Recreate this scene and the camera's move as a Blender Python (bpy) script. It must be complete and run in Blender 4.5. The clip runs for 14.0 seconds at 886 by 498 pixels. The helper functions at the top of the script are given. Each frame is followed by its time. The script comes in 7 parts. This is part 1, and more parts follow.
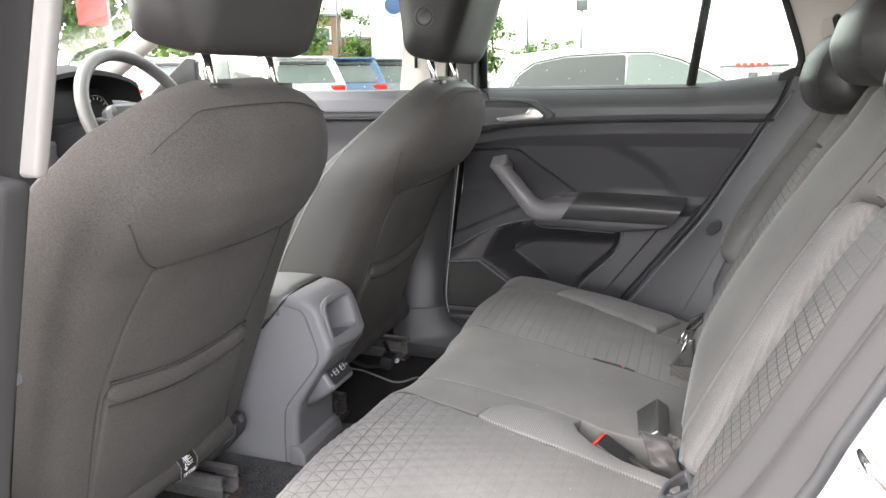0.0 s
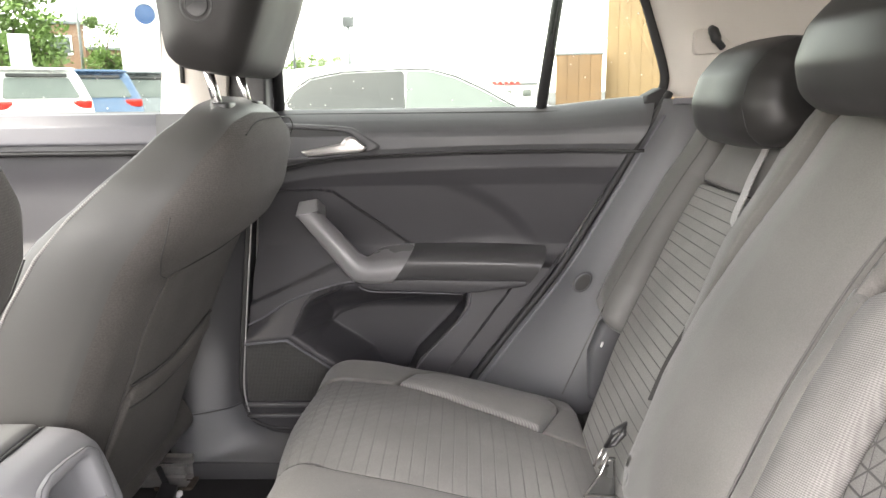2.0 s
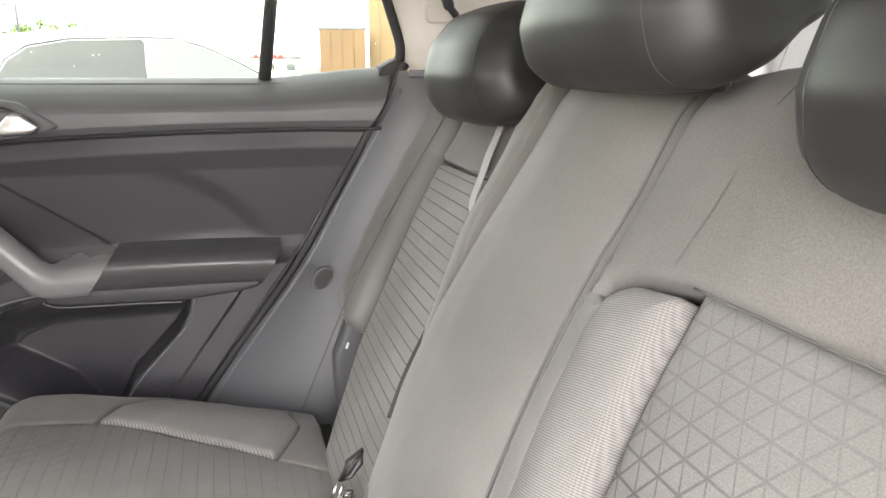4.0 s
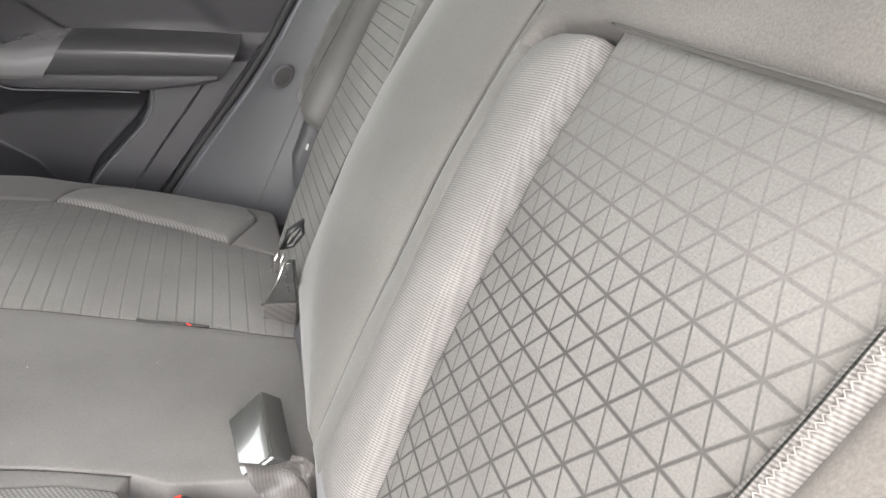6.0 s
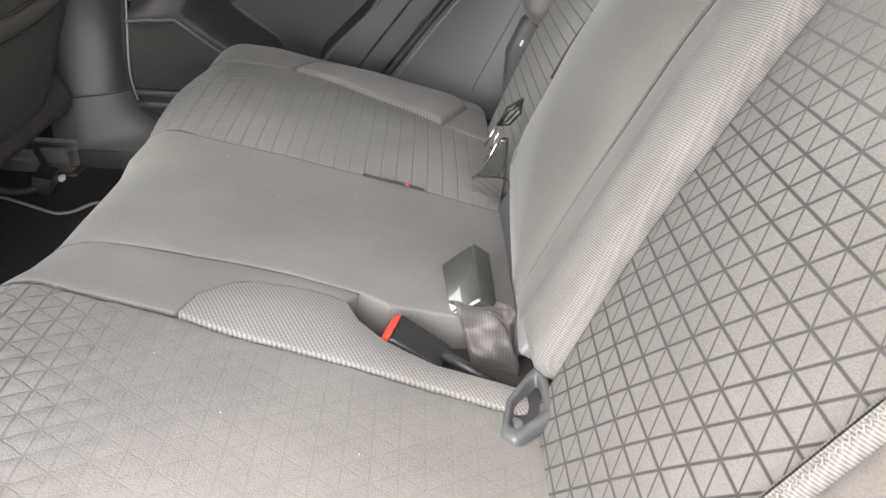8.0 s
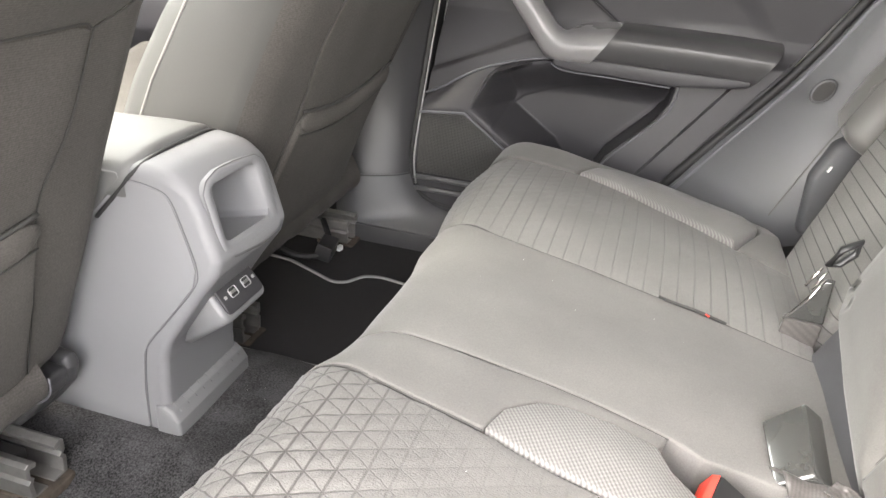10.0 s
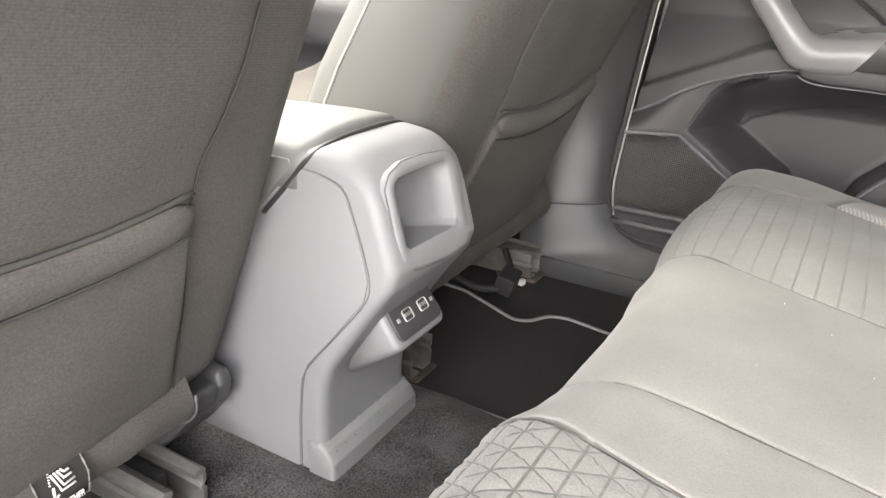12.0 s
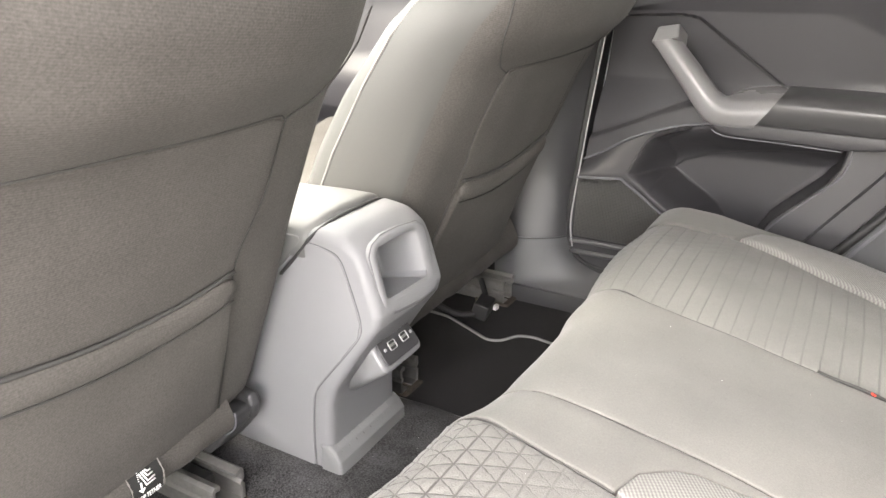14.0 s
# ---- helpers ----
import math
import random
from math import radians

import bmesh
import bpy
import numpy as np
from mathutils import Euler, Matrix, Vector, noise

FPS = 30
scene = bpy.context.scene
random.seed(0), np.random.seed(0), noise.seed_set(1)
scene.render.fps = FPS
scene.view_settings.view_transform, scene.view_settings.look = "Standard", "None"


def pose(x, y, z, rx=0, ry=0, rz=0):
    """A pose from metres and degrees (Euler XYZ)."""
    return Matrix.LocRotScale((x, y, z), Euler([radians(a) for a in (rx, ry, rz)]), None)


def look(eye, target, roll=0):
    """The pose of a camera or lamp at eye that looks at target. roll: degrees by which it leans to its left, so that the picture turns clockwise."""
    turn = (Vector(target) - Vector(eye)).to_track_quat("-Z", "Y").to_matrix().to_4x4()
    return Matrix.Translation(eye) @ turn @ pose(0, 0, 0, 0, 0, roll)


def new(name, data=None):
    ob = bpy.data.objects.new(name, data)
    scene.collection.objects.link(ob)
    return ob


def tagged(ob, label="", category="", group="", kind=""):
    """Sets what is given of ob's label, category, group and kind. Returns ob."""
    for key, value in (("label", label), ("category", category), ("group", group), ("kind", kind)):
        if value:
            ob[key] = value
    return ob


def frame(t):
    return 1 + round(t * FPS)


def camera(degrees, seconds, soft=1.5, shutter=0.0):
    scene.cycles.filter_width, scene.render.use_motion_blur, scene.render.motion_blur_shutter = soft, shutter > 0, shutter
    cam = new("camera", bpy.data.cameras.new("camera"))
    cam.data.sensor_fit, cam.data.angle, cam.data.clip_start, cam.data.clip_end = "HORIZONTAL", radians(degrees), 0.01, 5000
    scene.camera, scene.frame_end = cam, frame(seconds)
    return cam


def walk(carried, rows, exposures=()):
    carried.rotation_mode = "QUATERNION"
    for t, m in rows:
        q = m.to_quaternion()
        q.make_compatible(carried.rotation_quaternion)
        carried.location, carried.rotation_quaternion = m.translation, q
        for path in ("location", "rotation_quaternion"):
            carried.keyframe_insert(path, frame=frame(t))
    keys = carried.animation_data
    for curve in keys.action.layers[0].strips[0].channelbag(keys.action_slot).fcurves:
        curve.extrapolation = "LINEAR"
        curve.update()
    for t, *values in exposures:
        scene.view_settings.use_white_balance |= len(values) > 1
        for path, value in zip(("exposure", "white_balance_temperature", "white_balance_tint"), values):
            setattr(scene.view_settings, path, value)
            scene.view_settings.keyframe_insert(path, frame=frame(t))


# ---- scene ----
cam = camera(63.6, 14.0)
PATH = [
    (0, (0.016, 0.12, 1.066), (-0.642, 1.953, 0.608), -1.2),
    (0.5, (-0.017, 0.234, 1.058), (-0.606, 2.092, 0.608), -1.2),
    (1, (-0.078, 0.339, 1.057), (-0.542, 2.233, 0.613), -1.0),
    (1.5, (-0.133, 0.431, 1.065), (-0.39, 2.367, 0.632), -0.7),
    (2, (-0.165, 0.541, 1.076), (-0.221, 2.494, 0.649), -0.8),
    (2.5, (-0.157, 0.627, 1.08), (-0.029, 2.578, 0.658), -0.8),
    (3, (-0.134, 0.688, 1.082), (0.183, 2.614, 0.646), -0.7),
    (3.2, (-0.126, 0.698, 1.084), (0.26, 2.609, 0.641), -0.6),
    (5.3, (-0.016, 0.661, 1.012), (0.597, 2.428, 0.303), 1.9),
    (5.5, (-0.02, 0.655, 1.005), (0.585, 2.404, 0.248), 2.1),
    (6, (-0.031, 0.641, 0.982), (0.517, 2.366, 0.131), 3.4),
    (6.5, (-0.041, 0.624, 0.961), (0.413, 2.321, 0.006), 3.9),
    (7, (-0.054, 0.605, 0.942), (0.296, 2.285, -0.086), 4.1),
    (7.2, (-0.059, 0.596, 0.934), (0.244, 2.274, -0.112), 4.2),
    (9.3, (-0.141, 0.582, 0.961), (-0.42, 2.322, 0.014), 4.2),
    (9.5, (-0.152, 0.592, 0.96), (-0.487, 2.336, 0.04), 4.2),
    (10, (-0.197, 0.621, 0.946), (-0.667, 2.36, 0.078), 4.2),
    (10.5, (-0.274, 0.657, 0.913), (-0.88, 2.377, 0.091), 4.4),
    (11, (-0.314, 0.693, 0.866), (-1.048, 2.369, 0.057), 4.0),
    (11.5, (-0.306, 0.726, 0.848), (-1.16, 2.354, 0.061), 3.1),
    (12, (-0.284, 0.73, 0.851), (-1.193, 2.34, 0.088), 2.4),
    (12.5, (-0.264, 0.716, 0.871), (-1.185, 2.324, 0.118), 1.7),
    (13, (-0.233, 0.685, 0.91), (-1.146, 2.296, 0.154), 0.9),
    (13.5, (-0.195, 0.634, 0.952), (-1.111, 2.244, 0.199), 0.3),
    (14, (-0.162, 0.591, 0.971), (-1.088, 2.205, 0.237), -0.2),
]
EXPOSURES = [(0.0, 3.97, 6900, 14), (0.5, 4.18, 6950, 14), (1.5, 4.32, 7250, 15), (3.0, 4.62, 7250, 16), (5.5, 4.52, 7100, 13), (7.0, 4.25, 7050, 13), (9.5, 4.68, 7350, 13), (10.0, 4.92, 7350, 13), (11.0, 5.08, 7450, 13), (12.0, 5.16, 7450, 13), (14.0, 5.18, 7550, 13)]
walk(cam, [(t, look(eye, target, roll)) for t, eye, target, roll in PATH], EXPOSURES)

from mathutils import geometry

# ---- light ----
world = bpy.data.worlds.new("overcast_sky")
scene.world = world
world.use_nodes = True
_wn, _wl = world.node_tree.nodes, world.node_tree.links
_sky = _wn.new("ShaderNodeTexSky")
_sky.sky_type, _sky.sun_disc = "NISHITA", False
_sky.sun_elevation, _sky.sun_rotation = radians(58), radians(238)
_sky.air_density, _sky.dust_density, _sky.ozone_density = 1.0, 1.5, 1.0
_hsv = _wn.new("ShaderNodeHueSaturation")
_hsv.inputs["Saturation"].default_value = 0.25
_wl.new(_sky.outputs[0], _hsv.inputs["Color"])
_wl.new(_hsv.outputs[0], _wn["Background"].inputs["Color"])
_wn["Background"].inputs["Strength"].default_value = 0.15
sun = new("sun", bpy.data.lights.new("sun", "SUN"))
sun.data.energy, sun.data.angle, sun.data.color = 0.3, radians(40), (1.0, 0.97, 0.92)
# a veiled sun, high ahead of the open side
sun.matrix_world = look((-15.7, -9.8, 29.6), (0, 0, 0))

# ---- materials ----
def mat(name, color, rough=0.6, metal=0.0, grain=400.0, bump=0.1, vary=0.12, stain=6.0, sheen=0.0, spec=0.5, coat=0.0, fibre=0.6):
    """A surface with fine grain relief, and slow mottling of its colour and gloss."""
    m = bpy.data.materials.new(name)
    m.use_nodes = True
    n, l = m.node_tree.nodes, m.node_tree.links
    b = n["Principled BSDF"]
    b.inputs["Roughness"].default_value, b.inputs["Metallic"].default_value = rough, metal
    b.inputs["Specular IOR Level"].default_value = spec
    b.inputs["Coat Weight"].default_value = coat
    if sheen:
        b.inputs["Sheen Weight"].default_value, b.inputs["Sheen Roughness"].default_value = sheen, 0.5
    tc = n.new("ShaderNodeTexCoord")
    slow, fine = n.new("ShaderNodeTexNoise"), n.new("ShaderNodeTexNoise")
    slow.inputs["Scale"].default_value, slow.inputs["Detail"].default_value = stain, 5.0
    fine.inputs["Scale"].default_value, fine.inputs["Detail"].default_value = grain, 3.0
    for t in (slow, fine):
        l.new(tc.outputs["Object"], t.inputs["Vector"])
    mixed = n.new("ShaderNodeMath")
    mixed.operation = "MULTIPLY_ADD"
    l.new(fine.outputs["Fac"], mixed.inputs[0])
    mixed.inputs[1].default_value = fibre
    l.new(slow.outputs["Fac"], mixed.inputs[2])
    ramp = n.new("ShaderNodeMapRange")
    ramp.inputs["From Min"].default_value, ramp.inputs["From Max"].default_value = 0.2 + 0.5 * fibre, 0.8 + 0.5 * fibre
    ramp.inputs["To Min"].default_value, ramp.inputs["To Max"].default_value = 1.0 - vary, 1.0 + vary
    l.new(mixed.outputs[0], ramp.inputs["Value"])
    tint = n.new("ShaderNodeVectorMath")
    tint.operation = "SCALE"
    tint.inputs[0].default_value = color
    l.new(ramp.outputs[0], tint.inputs["Scale"])
    l.new(tint.outputs[0], b.inputs["Base Color"])
    rr = n.new("ShaderNodeMapRange")
    rr.inputs["From Min"].default_value, rr.inputs["From Max"].default_value = 0.3, 0.7
    rr.inputs["To Min"].default_value, rr.inputs["To Max"].default_value = max(0.02, rough - 0.08), min(1.0, rough + 0.08)
    l.new(slow.outputs["Fac"], rr.inputs["Value"])
    l.new(rr.outputs[0], b.inputs["Roughness"])
    if bump:
        bp = n.new("ShaderNodeBump")
        bp.inputs["Strength"].default_value, bp.inputs["Distance"].default_value = bump, 0.001
        l.new(fine.outputs["Fac"], bp.inputs["Height"])
        l.new(bp.outputs[0], b.inputs["Normal"])
    return m


def maths(n, l, op, a, b=None, c=None):
    k = n.new("ShaderNodeMath")
    k.operation = op
    for i, v in enumerate((a, b, c)):
        if v is None:
            continue
        if isinstance(v, (int, float)):
            k.inputs[i].default_value = v
        else:
            l.new(v, k.inputs[i])
    return k.outputs[0]


def cloth(name, color, line_color=None, mode="weave", pitch=0.0022, line=0.0013, rough=0.9, sheen=0.25, fade=0.0, speckle=0.13, along=None, grit=650.0, way=(0.7071, 0.7071), deep=None, rows=0.0166):
    """A woven cover in metres of its own UV: plain weave, knitted mesh, or weave with an embossed lattice of triangles."""
    m = bpy.data.materials.new(name)
    m.use_nodes = True
    n, l = m.node_tree.nodes, m.node_tree.links
    b = n["Principled BSDF"]
    b.inputs["Roughness"].default_value = rough
    b.inputs["Specular IOR Level"].default_value = 0.3
    b.inputs["Sheen Weight"].default_value, b.inputs["Sheen Roughness"].default_value = sheen, 0.45
    uv = n.new("ShaderNodeUVMap")
    sep = n.new("ShaderNodeSeparateXYZ")
    l.new(uv.outputs[0], sep.inputs[0])
    x, y = sep.outputs[0], sep.outputs[1]
    tc = n.new("ShaderNodeTexCoord")
    slow = n.new("ShaderNodeTexNoise")
    slow.inputs["Scale"].default_value, slow.inputs["Detail"].default_value = 9.0, 6.0
    fuzz = n.new("ShaderNodeTexNoise")
    fuzz.inputs["Scale"].default_value, fuzz.inputs["Detail"].default_value = grit, 5.0
    for t in (slow, fuzz):
        l.new(tc.outputs["Object"], t.inputs["Vector"])
    if mode in ("mesh", "twill"):
        # one leading run of ridges, broken a little across
        lead = maths(n, l, "MULTIPLY_ADD", x, way[0], maths(n, l, "MULTIPLY", y, way[1]))
        over = maths(n, l, "MULTIPLY_ADD", x, -way[1], maths(n, l, "MULTIPLY", y, way[0]))
        a = maths(n, l, "MULTIPLY", maths(n, l, "SINE", maths(n, l, "MULTIPLY", lead, 2 * math.pi / pitch)), 1.5)
        c = maths(n, l, "MULTIPLY", maths(n, l, "SINE", maths(n, l, "MULTIPLY", over, 2 * math.pi / (pitch * 1.15))), 0.5 if mode == "mesh" else 0.2)
    elif mode == "rib":
        a = maths(n, l, "SINE", maths(n, l, "MULTIPLY", maths(n, l, "MULTIPLY_ADD", y, 0.35, x), 2 * math.pi / pitch))
        c = maths(n, l, "SINE", maths(n, l, "MULTIPLY", y, 4 * math.pi / pitch))
        c = maths(n, l, "MULTIPLY", c, 0.25)
    else:
        a = maths(n, l, "SINE", maths(n, l, "MULTIPLY", x, 2 * math.pi / pitch))
        c = maths(n, l, "SINE", maths(n, l, "MULTIPLY", y, 2 * math.pi / pitch))
    thread = maths(n, l, "MULTIPLY_ADD", maths(n, l, "ADD", a, c), 0.25, 0.5)
    height = maths(n, l, "MULTIPLY_ADD", thread, {"mesh": 1.0, "rib": 1.0, "twill": 0.5}.get(mode, 0.12), fuzz.outputs["Fac"])
    shade = n.new("ShaderNodeMapRange")
    deep = deep or {"mesh": 0.40, "rib": 0.3, "twill": 0.14}.get(mode, 0.015)
    shade.inputs["To Min"].default_value, shade.inputs["To Max"].default_value = 1.0 - deep, 1.0 + deep * 0.6
    l.new(thread, shade.inputs["Value"])
    worn = n.new("ShaderNodeMapRange")
    worn.inputs["From Min"].default_value, worn.inputs["From Max"].default_value = 0.3, 0.7
    worn.inputs["To Min"].default_value, worn.inputs["To Max"].default_value = 0.88, 1.12
    l.new(slow.outputs["Fac"], worn.inputs["Value"])
    fz = n.new("ShaderNodeMapRange")
    fz.inputs["From Min"].default_value, fz.inputs["From Max"].default_value = 0.25, 0.75
    fz.inputs["To Min"].default_value, fz.inputs["To Max"].default_value = 1 - speckle, 1 + speckle
    l.new(fuzz.outputs["Fac"], fz.inputs["Value"])
    k = maths(n, l, "MULTIPLY", maths(n, l, "MULTIPLY", shade.outputs[0], worn.outputs[0]), fz.outputs[0])
    tint = n.new("ShaderNodeVectorMath")
    tint.operation = "SCALE"
    tint.inputs[0].default_value = color
    l.new(k, tint.inputs["Scale"])
    out = tint.outputs[0]
    dist, strength = 0.0006, 0.35
    if mode in ("tri", "rows"):
        base, row = 0.0225, 0.0195
        fams = ((y, row, 1.1), (maths(n, l, "MULTIPLY_ADD", y, -base / 2 / row, x), base, 0.68), (maths(n, l, "MULTIPLY_ADD", y, base / 2 / row, x), base, 1.05))
        if mode == "rows":
            fams = ((y, rows, 1.0),)
            row = rows
        mask, near = None, []
        for co, sp, wide in fams:
            q = maths(n, l, "DIVIDE", co, sp)
            if sp == row:
                q = maths(n, l, "ADD", q, 0.5)
            f = maths(n, l, "ABSOLUTE", maths(n, l, "SUBTRACT", maths(n, l, "FRACT", q), 0.5))
            d = maths(n, l, "MULTIPLY", f, sp)
            if sp == base:
                d = maths(n, l, "MULTIPLY", d, 0.866)
            r = n.new("ShaderNodeMapRange")
            r.interpolation_type = "SMOOTHSTEP"
            r.inputs["From Min"].default_value, r.inputs["From Max"].default_value = line * wide * 0.35, line * wide * 1.5
            r.inputs["To Min"].default_value, r.inputs["To Max"].default_value = 1.0, 0.0
            l.new(d, r.inputs["Value"])
            k2 = n.new("ShaderNodeMapRange")
            k2.interpolation_type = "SMOOTHSTEP"
            k2.inputs["From Min"].default_value, k2.inputs["From Max"].default_value = line * 0.7, line * 2.6
            k2.inputs["To Min"].default_value, k2.inputs["To Max"].default_value = 1.0, 0.0
            l.new(d, k2.inputs["Value"])
            near.append(k2.outputs[0])
            mask = r.outputs[0] if mask is None else maths(n, l, "MAXIMUM", mask, r.outputs[0])
        # the lines swell where they cross
        if mode == "tri":
            knot = maths(n, l, "MULTIPLY", maths(n, l, "MULTIPLY", near[0], near[1]), near[2])
            mask = maths(n, l, "MAXIMUM", mask, knot)
        if fade:
            fd = n.new("ShaderNodeMapRange")
            fd.inputs["From Min"].default_value, fd.inputs["From Max"].default_value = 0.36, 0.6
            fd.inputs["To Min"].default_value, fd.inputs["To Max"].default_value = 1.0 - fade, 1.0
            l.new(slow.outputs["Fac"], fd.inputs["Value"])
            mask = maths(n, l, "MULTIPLY", mask, fd.outputs[0])
        if along:
            # the pressed lines run out along the cover
            al = n.new("ShaderNodeMapRange")
            al.interpolation_type = "SMOOTHSTEP"
            for key, val in zip(("From Min", "From Max", "To Min", "To Max"), along):
                al.inputs[key].default_value = val
            l.new(y, al.inputs["Value"])
            mask = maths(n, l, "MULTIPLY", mask, al.outputs[0])
        mx = n.new("ShaderNodeMix")
        mx.data_type = "RGBA"
        l.new(mask, mx.inputs["Factor"])
        l.new(out, mx.inputs[6])
        mx.inputs[7].default_value = (*line_color, 1)
        out = mx.outputs[2]
        height = maths(n, l, "MULTIPLY_ADD", mask, -1.1, height)
        dist, strength = 0.0012, 0.5
    l.new(out, b.inputs["Base Color"])
    bp = n.new("ShaderNodeBump")
    bp.inputs["Strength"].default_value, bp.inputs["Distance"].default_value = strength, dist
    l.new(height, bp.inputs["Height"])
    l.new(bp.outputs[0], b.inputs["Normal"])
    return m


def glass(name, tint=(0.9, 0.95, 0.93), gloss=1.0, dust=0.0):
    m = bpy.data.materials.new(name)
    m.use_nodes = True
    n, l = m.node_tree.nodes, m.node_tree.links
    n.remove(n["Principled BSDF"])
    tr, gl, mx = n.new("ShaderNodeBsdfTransparent"), n.new("ShaderNodeBsdfGlossy"), n.new("ShaderNodeMixShader")
    tr.inputs["Color"].default_value = (*tint, 1)
    gl.inputs["Roughness"].default_value = 0.03
    fr = n.new("ShaderNodeFresnel")
    fr.inputs["IOR"].default_value = 1.45
    l.new(maths(n, l, "MULTIPLY", fr.outputs[0], gloss), mx.inputs["Fac"])
    l.new(tr.outputs[0], mx.inputs[1])
    l.new(gl.outputs[0], mx.inputs[2])
    out = mx.outputs[0]
    if dust:
        tc, vor = n.new("ShaderNodeTexCoord"), n.new("ShaderNodeTexVoronoi")
        vor.inputs["Scale"].default_value = 38.0
        l.new(tc.outputs["Object"], vor.inputs["Vector"])
        r = n.new("ShaderNodeMapRange")
        r.inputs["From Min"].default_value, r.inputs["From Max"].default_value = 0.05, 0.09
        r.inputs["To Min"].default_value, r.inputs["To Max"].default_value = dust, 0.0
        l.new(vor.outputs["Distance"], r.inputs["Value"])
        df, m2 = n.new("ShaderNodeBsdfDiffuse"), n.new("ShaderNodeMixShader")
        df.inputs["Color"].default_value = (0.8, 0.8, 0.78, 1)
        l.new(r.outputs[0], m2.inputs["Fac"])
        l.new(out, m2.inputs[1])
        l.new(df.outputs[0], m2.inputs[2])
        out = m2.outputs[0]
    l.new(out, n["Material Output"].inputs["Surface"])
    return m


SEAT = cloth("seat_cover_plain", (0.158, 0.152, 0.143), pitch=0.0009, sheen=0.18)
BACKSEAT = cloth("seat_back_cover", (0.071, 0.066, 0.0615), mode="twill", way=(0.12, 0.9928), pitch=0.0021, sheen=0.03, speckle=0.27, grit=480.0, deep=0.10)
BOLSTER = mat("seat_leatherette", (0.1, 0.098, 0.093), 0.5, grain=700, bump=0.12, vary=0.08, spec=0.4, sheen=0.2)
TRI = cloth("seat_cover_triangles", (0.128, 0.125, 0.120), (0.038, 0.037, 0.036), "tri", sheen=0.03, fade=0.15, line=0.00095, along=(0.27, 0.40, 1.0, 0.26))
TRIDARK = cloth("seat_cover_cushion_triangles", (0.178, 0.172, 0.163), (0.082, 0.077, 0.072), "tri", sheen=0.16, fade=0.3, along=(0.33, 0.46, 0.16, 1.0), line=0.0009)
CUSHFAR = cloth("seat_cover_cushion_rows", (0.182, 0.176, 0.167), (0.154, 0.149, 0.141), "rows", sheen=0.16, fade=0.5, line=0.0011, rows=0.0195)
MESH = cloth("seat_cover_mesh", (0.204, 0.197, 0.189), mode="mesh", way=(0.526, -0.85), pitch=0.0031, sheen=0.18, deep=0.42)
# paler than the near panel's cloth; the far panel's light is in its colour
TRIFAR = cloth("seat_cover_rows_lit", (0.185, 0.180, 0.172), (0.045, 0.044, 0.042), "rows", sheen=0.1, fade=0.35, line=0.0007)
ARMV = mat("armrest_vinyl", (0.060, 0.059, 0.061), 0.40, grain=900, bump=0.12, vary=0.06, spec=0.4)
# plain seat cloth darkened; the backrest's weaker light is in its colour
BACKPLAIN = cloth("seat_cover_plain_shaded", (0.108, 0.105, 0.098), pitch=0.0009, sheen=0.2)
RIB = cloth("seat_cover_rib", (0.165, 0.159, 0.153), mode="mesh", way=(0.255, 0.967), pitch=0.0020, sheen=0.06, deep=0.46)
STITCH = mat("grey_thread", (0.21, 0.20, 0.19), 0.8, grain=1500, bump=0.3)
SEAMG = mat("grey_seam", (0.075, 0.073, 0.07), 0.9, grain=900)
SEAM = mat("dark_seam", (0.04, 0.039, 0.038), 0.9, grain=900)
VINYL = mat("head_restraint_vinyl", (0.02, 0.0192, 0.0188), 0.46, grain=900, bump=0.12, vary=0.1, spec=0.36)
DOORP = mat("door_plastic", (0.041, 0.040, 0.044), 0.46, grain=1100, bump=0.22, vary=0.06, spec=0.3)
DOORL = mat("door_plastic_grey", (0.1, 0.1, 0.112), 0.5, grain=1100, bump=0.22, vary=0.06)
# paler copy of the door plastic; window light is put into its colour
DOORU = mat("door_plastic_lit", (0.075, 0.075, 0.079), 0.45, grain=1100, bump=0.2, vary=0.06)
# base lifted above the door plastic to carry the handle's bright highlights
GRAB = mat("grab_handle_plastic", (0.19, 0.185, 0.19), 0.3, grain=1300, bump=0.12, vary=0.05)
CONS = mat("console_plastic", (0.186, 0.186, 0.197), 0.5, grain=1300, bump=0.2, vary=0.05)
CONSL = mat("console_bezel_plastic", (0.18, 0.181, 0.188), 0.42, grain=1300, bump=0.15, vary=0.05)
LIDM = mat("console_lid_vinyl", (0.13, 0.131, 0.130), 0.5, grain=800, bump=0.15, vary=0.05, spec=0.35)
RESTV = mat("front_head_restraint_vinyl", (0.042, 0.040, 0.0385), 0.55, grain=900, bump=0.1, vary=0.08, spec=0.35)
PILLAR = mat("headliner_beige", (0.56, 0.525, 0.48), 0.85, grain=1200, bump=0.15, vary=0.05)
# headliner beige darkened, to offset the direct light on the near pillar
PILLARN = mat("pillar_beige_dimmed", (0.2, 0.19, 0.18), 0.8, grain=1200, bump=0.2, vary=0.08)
TRIMD = mat("pillar_trim_dark", (0.082, 0.083, 0.088), 0.46, grain=1200, bump=0.2, vary=0.06)
# pillar trim plastic darkened; the weak light on it is in the colour
PILD = mat("trim_plastic_shaded", (0.046, 0.046, 0.049), 0.42, grain=1200, bump=0.2, vary=0.06)
SHINE = mat("seal_highlight_grey", (0.3, 0.3, 0.3), 0.3, grain=900, bump=0.05)
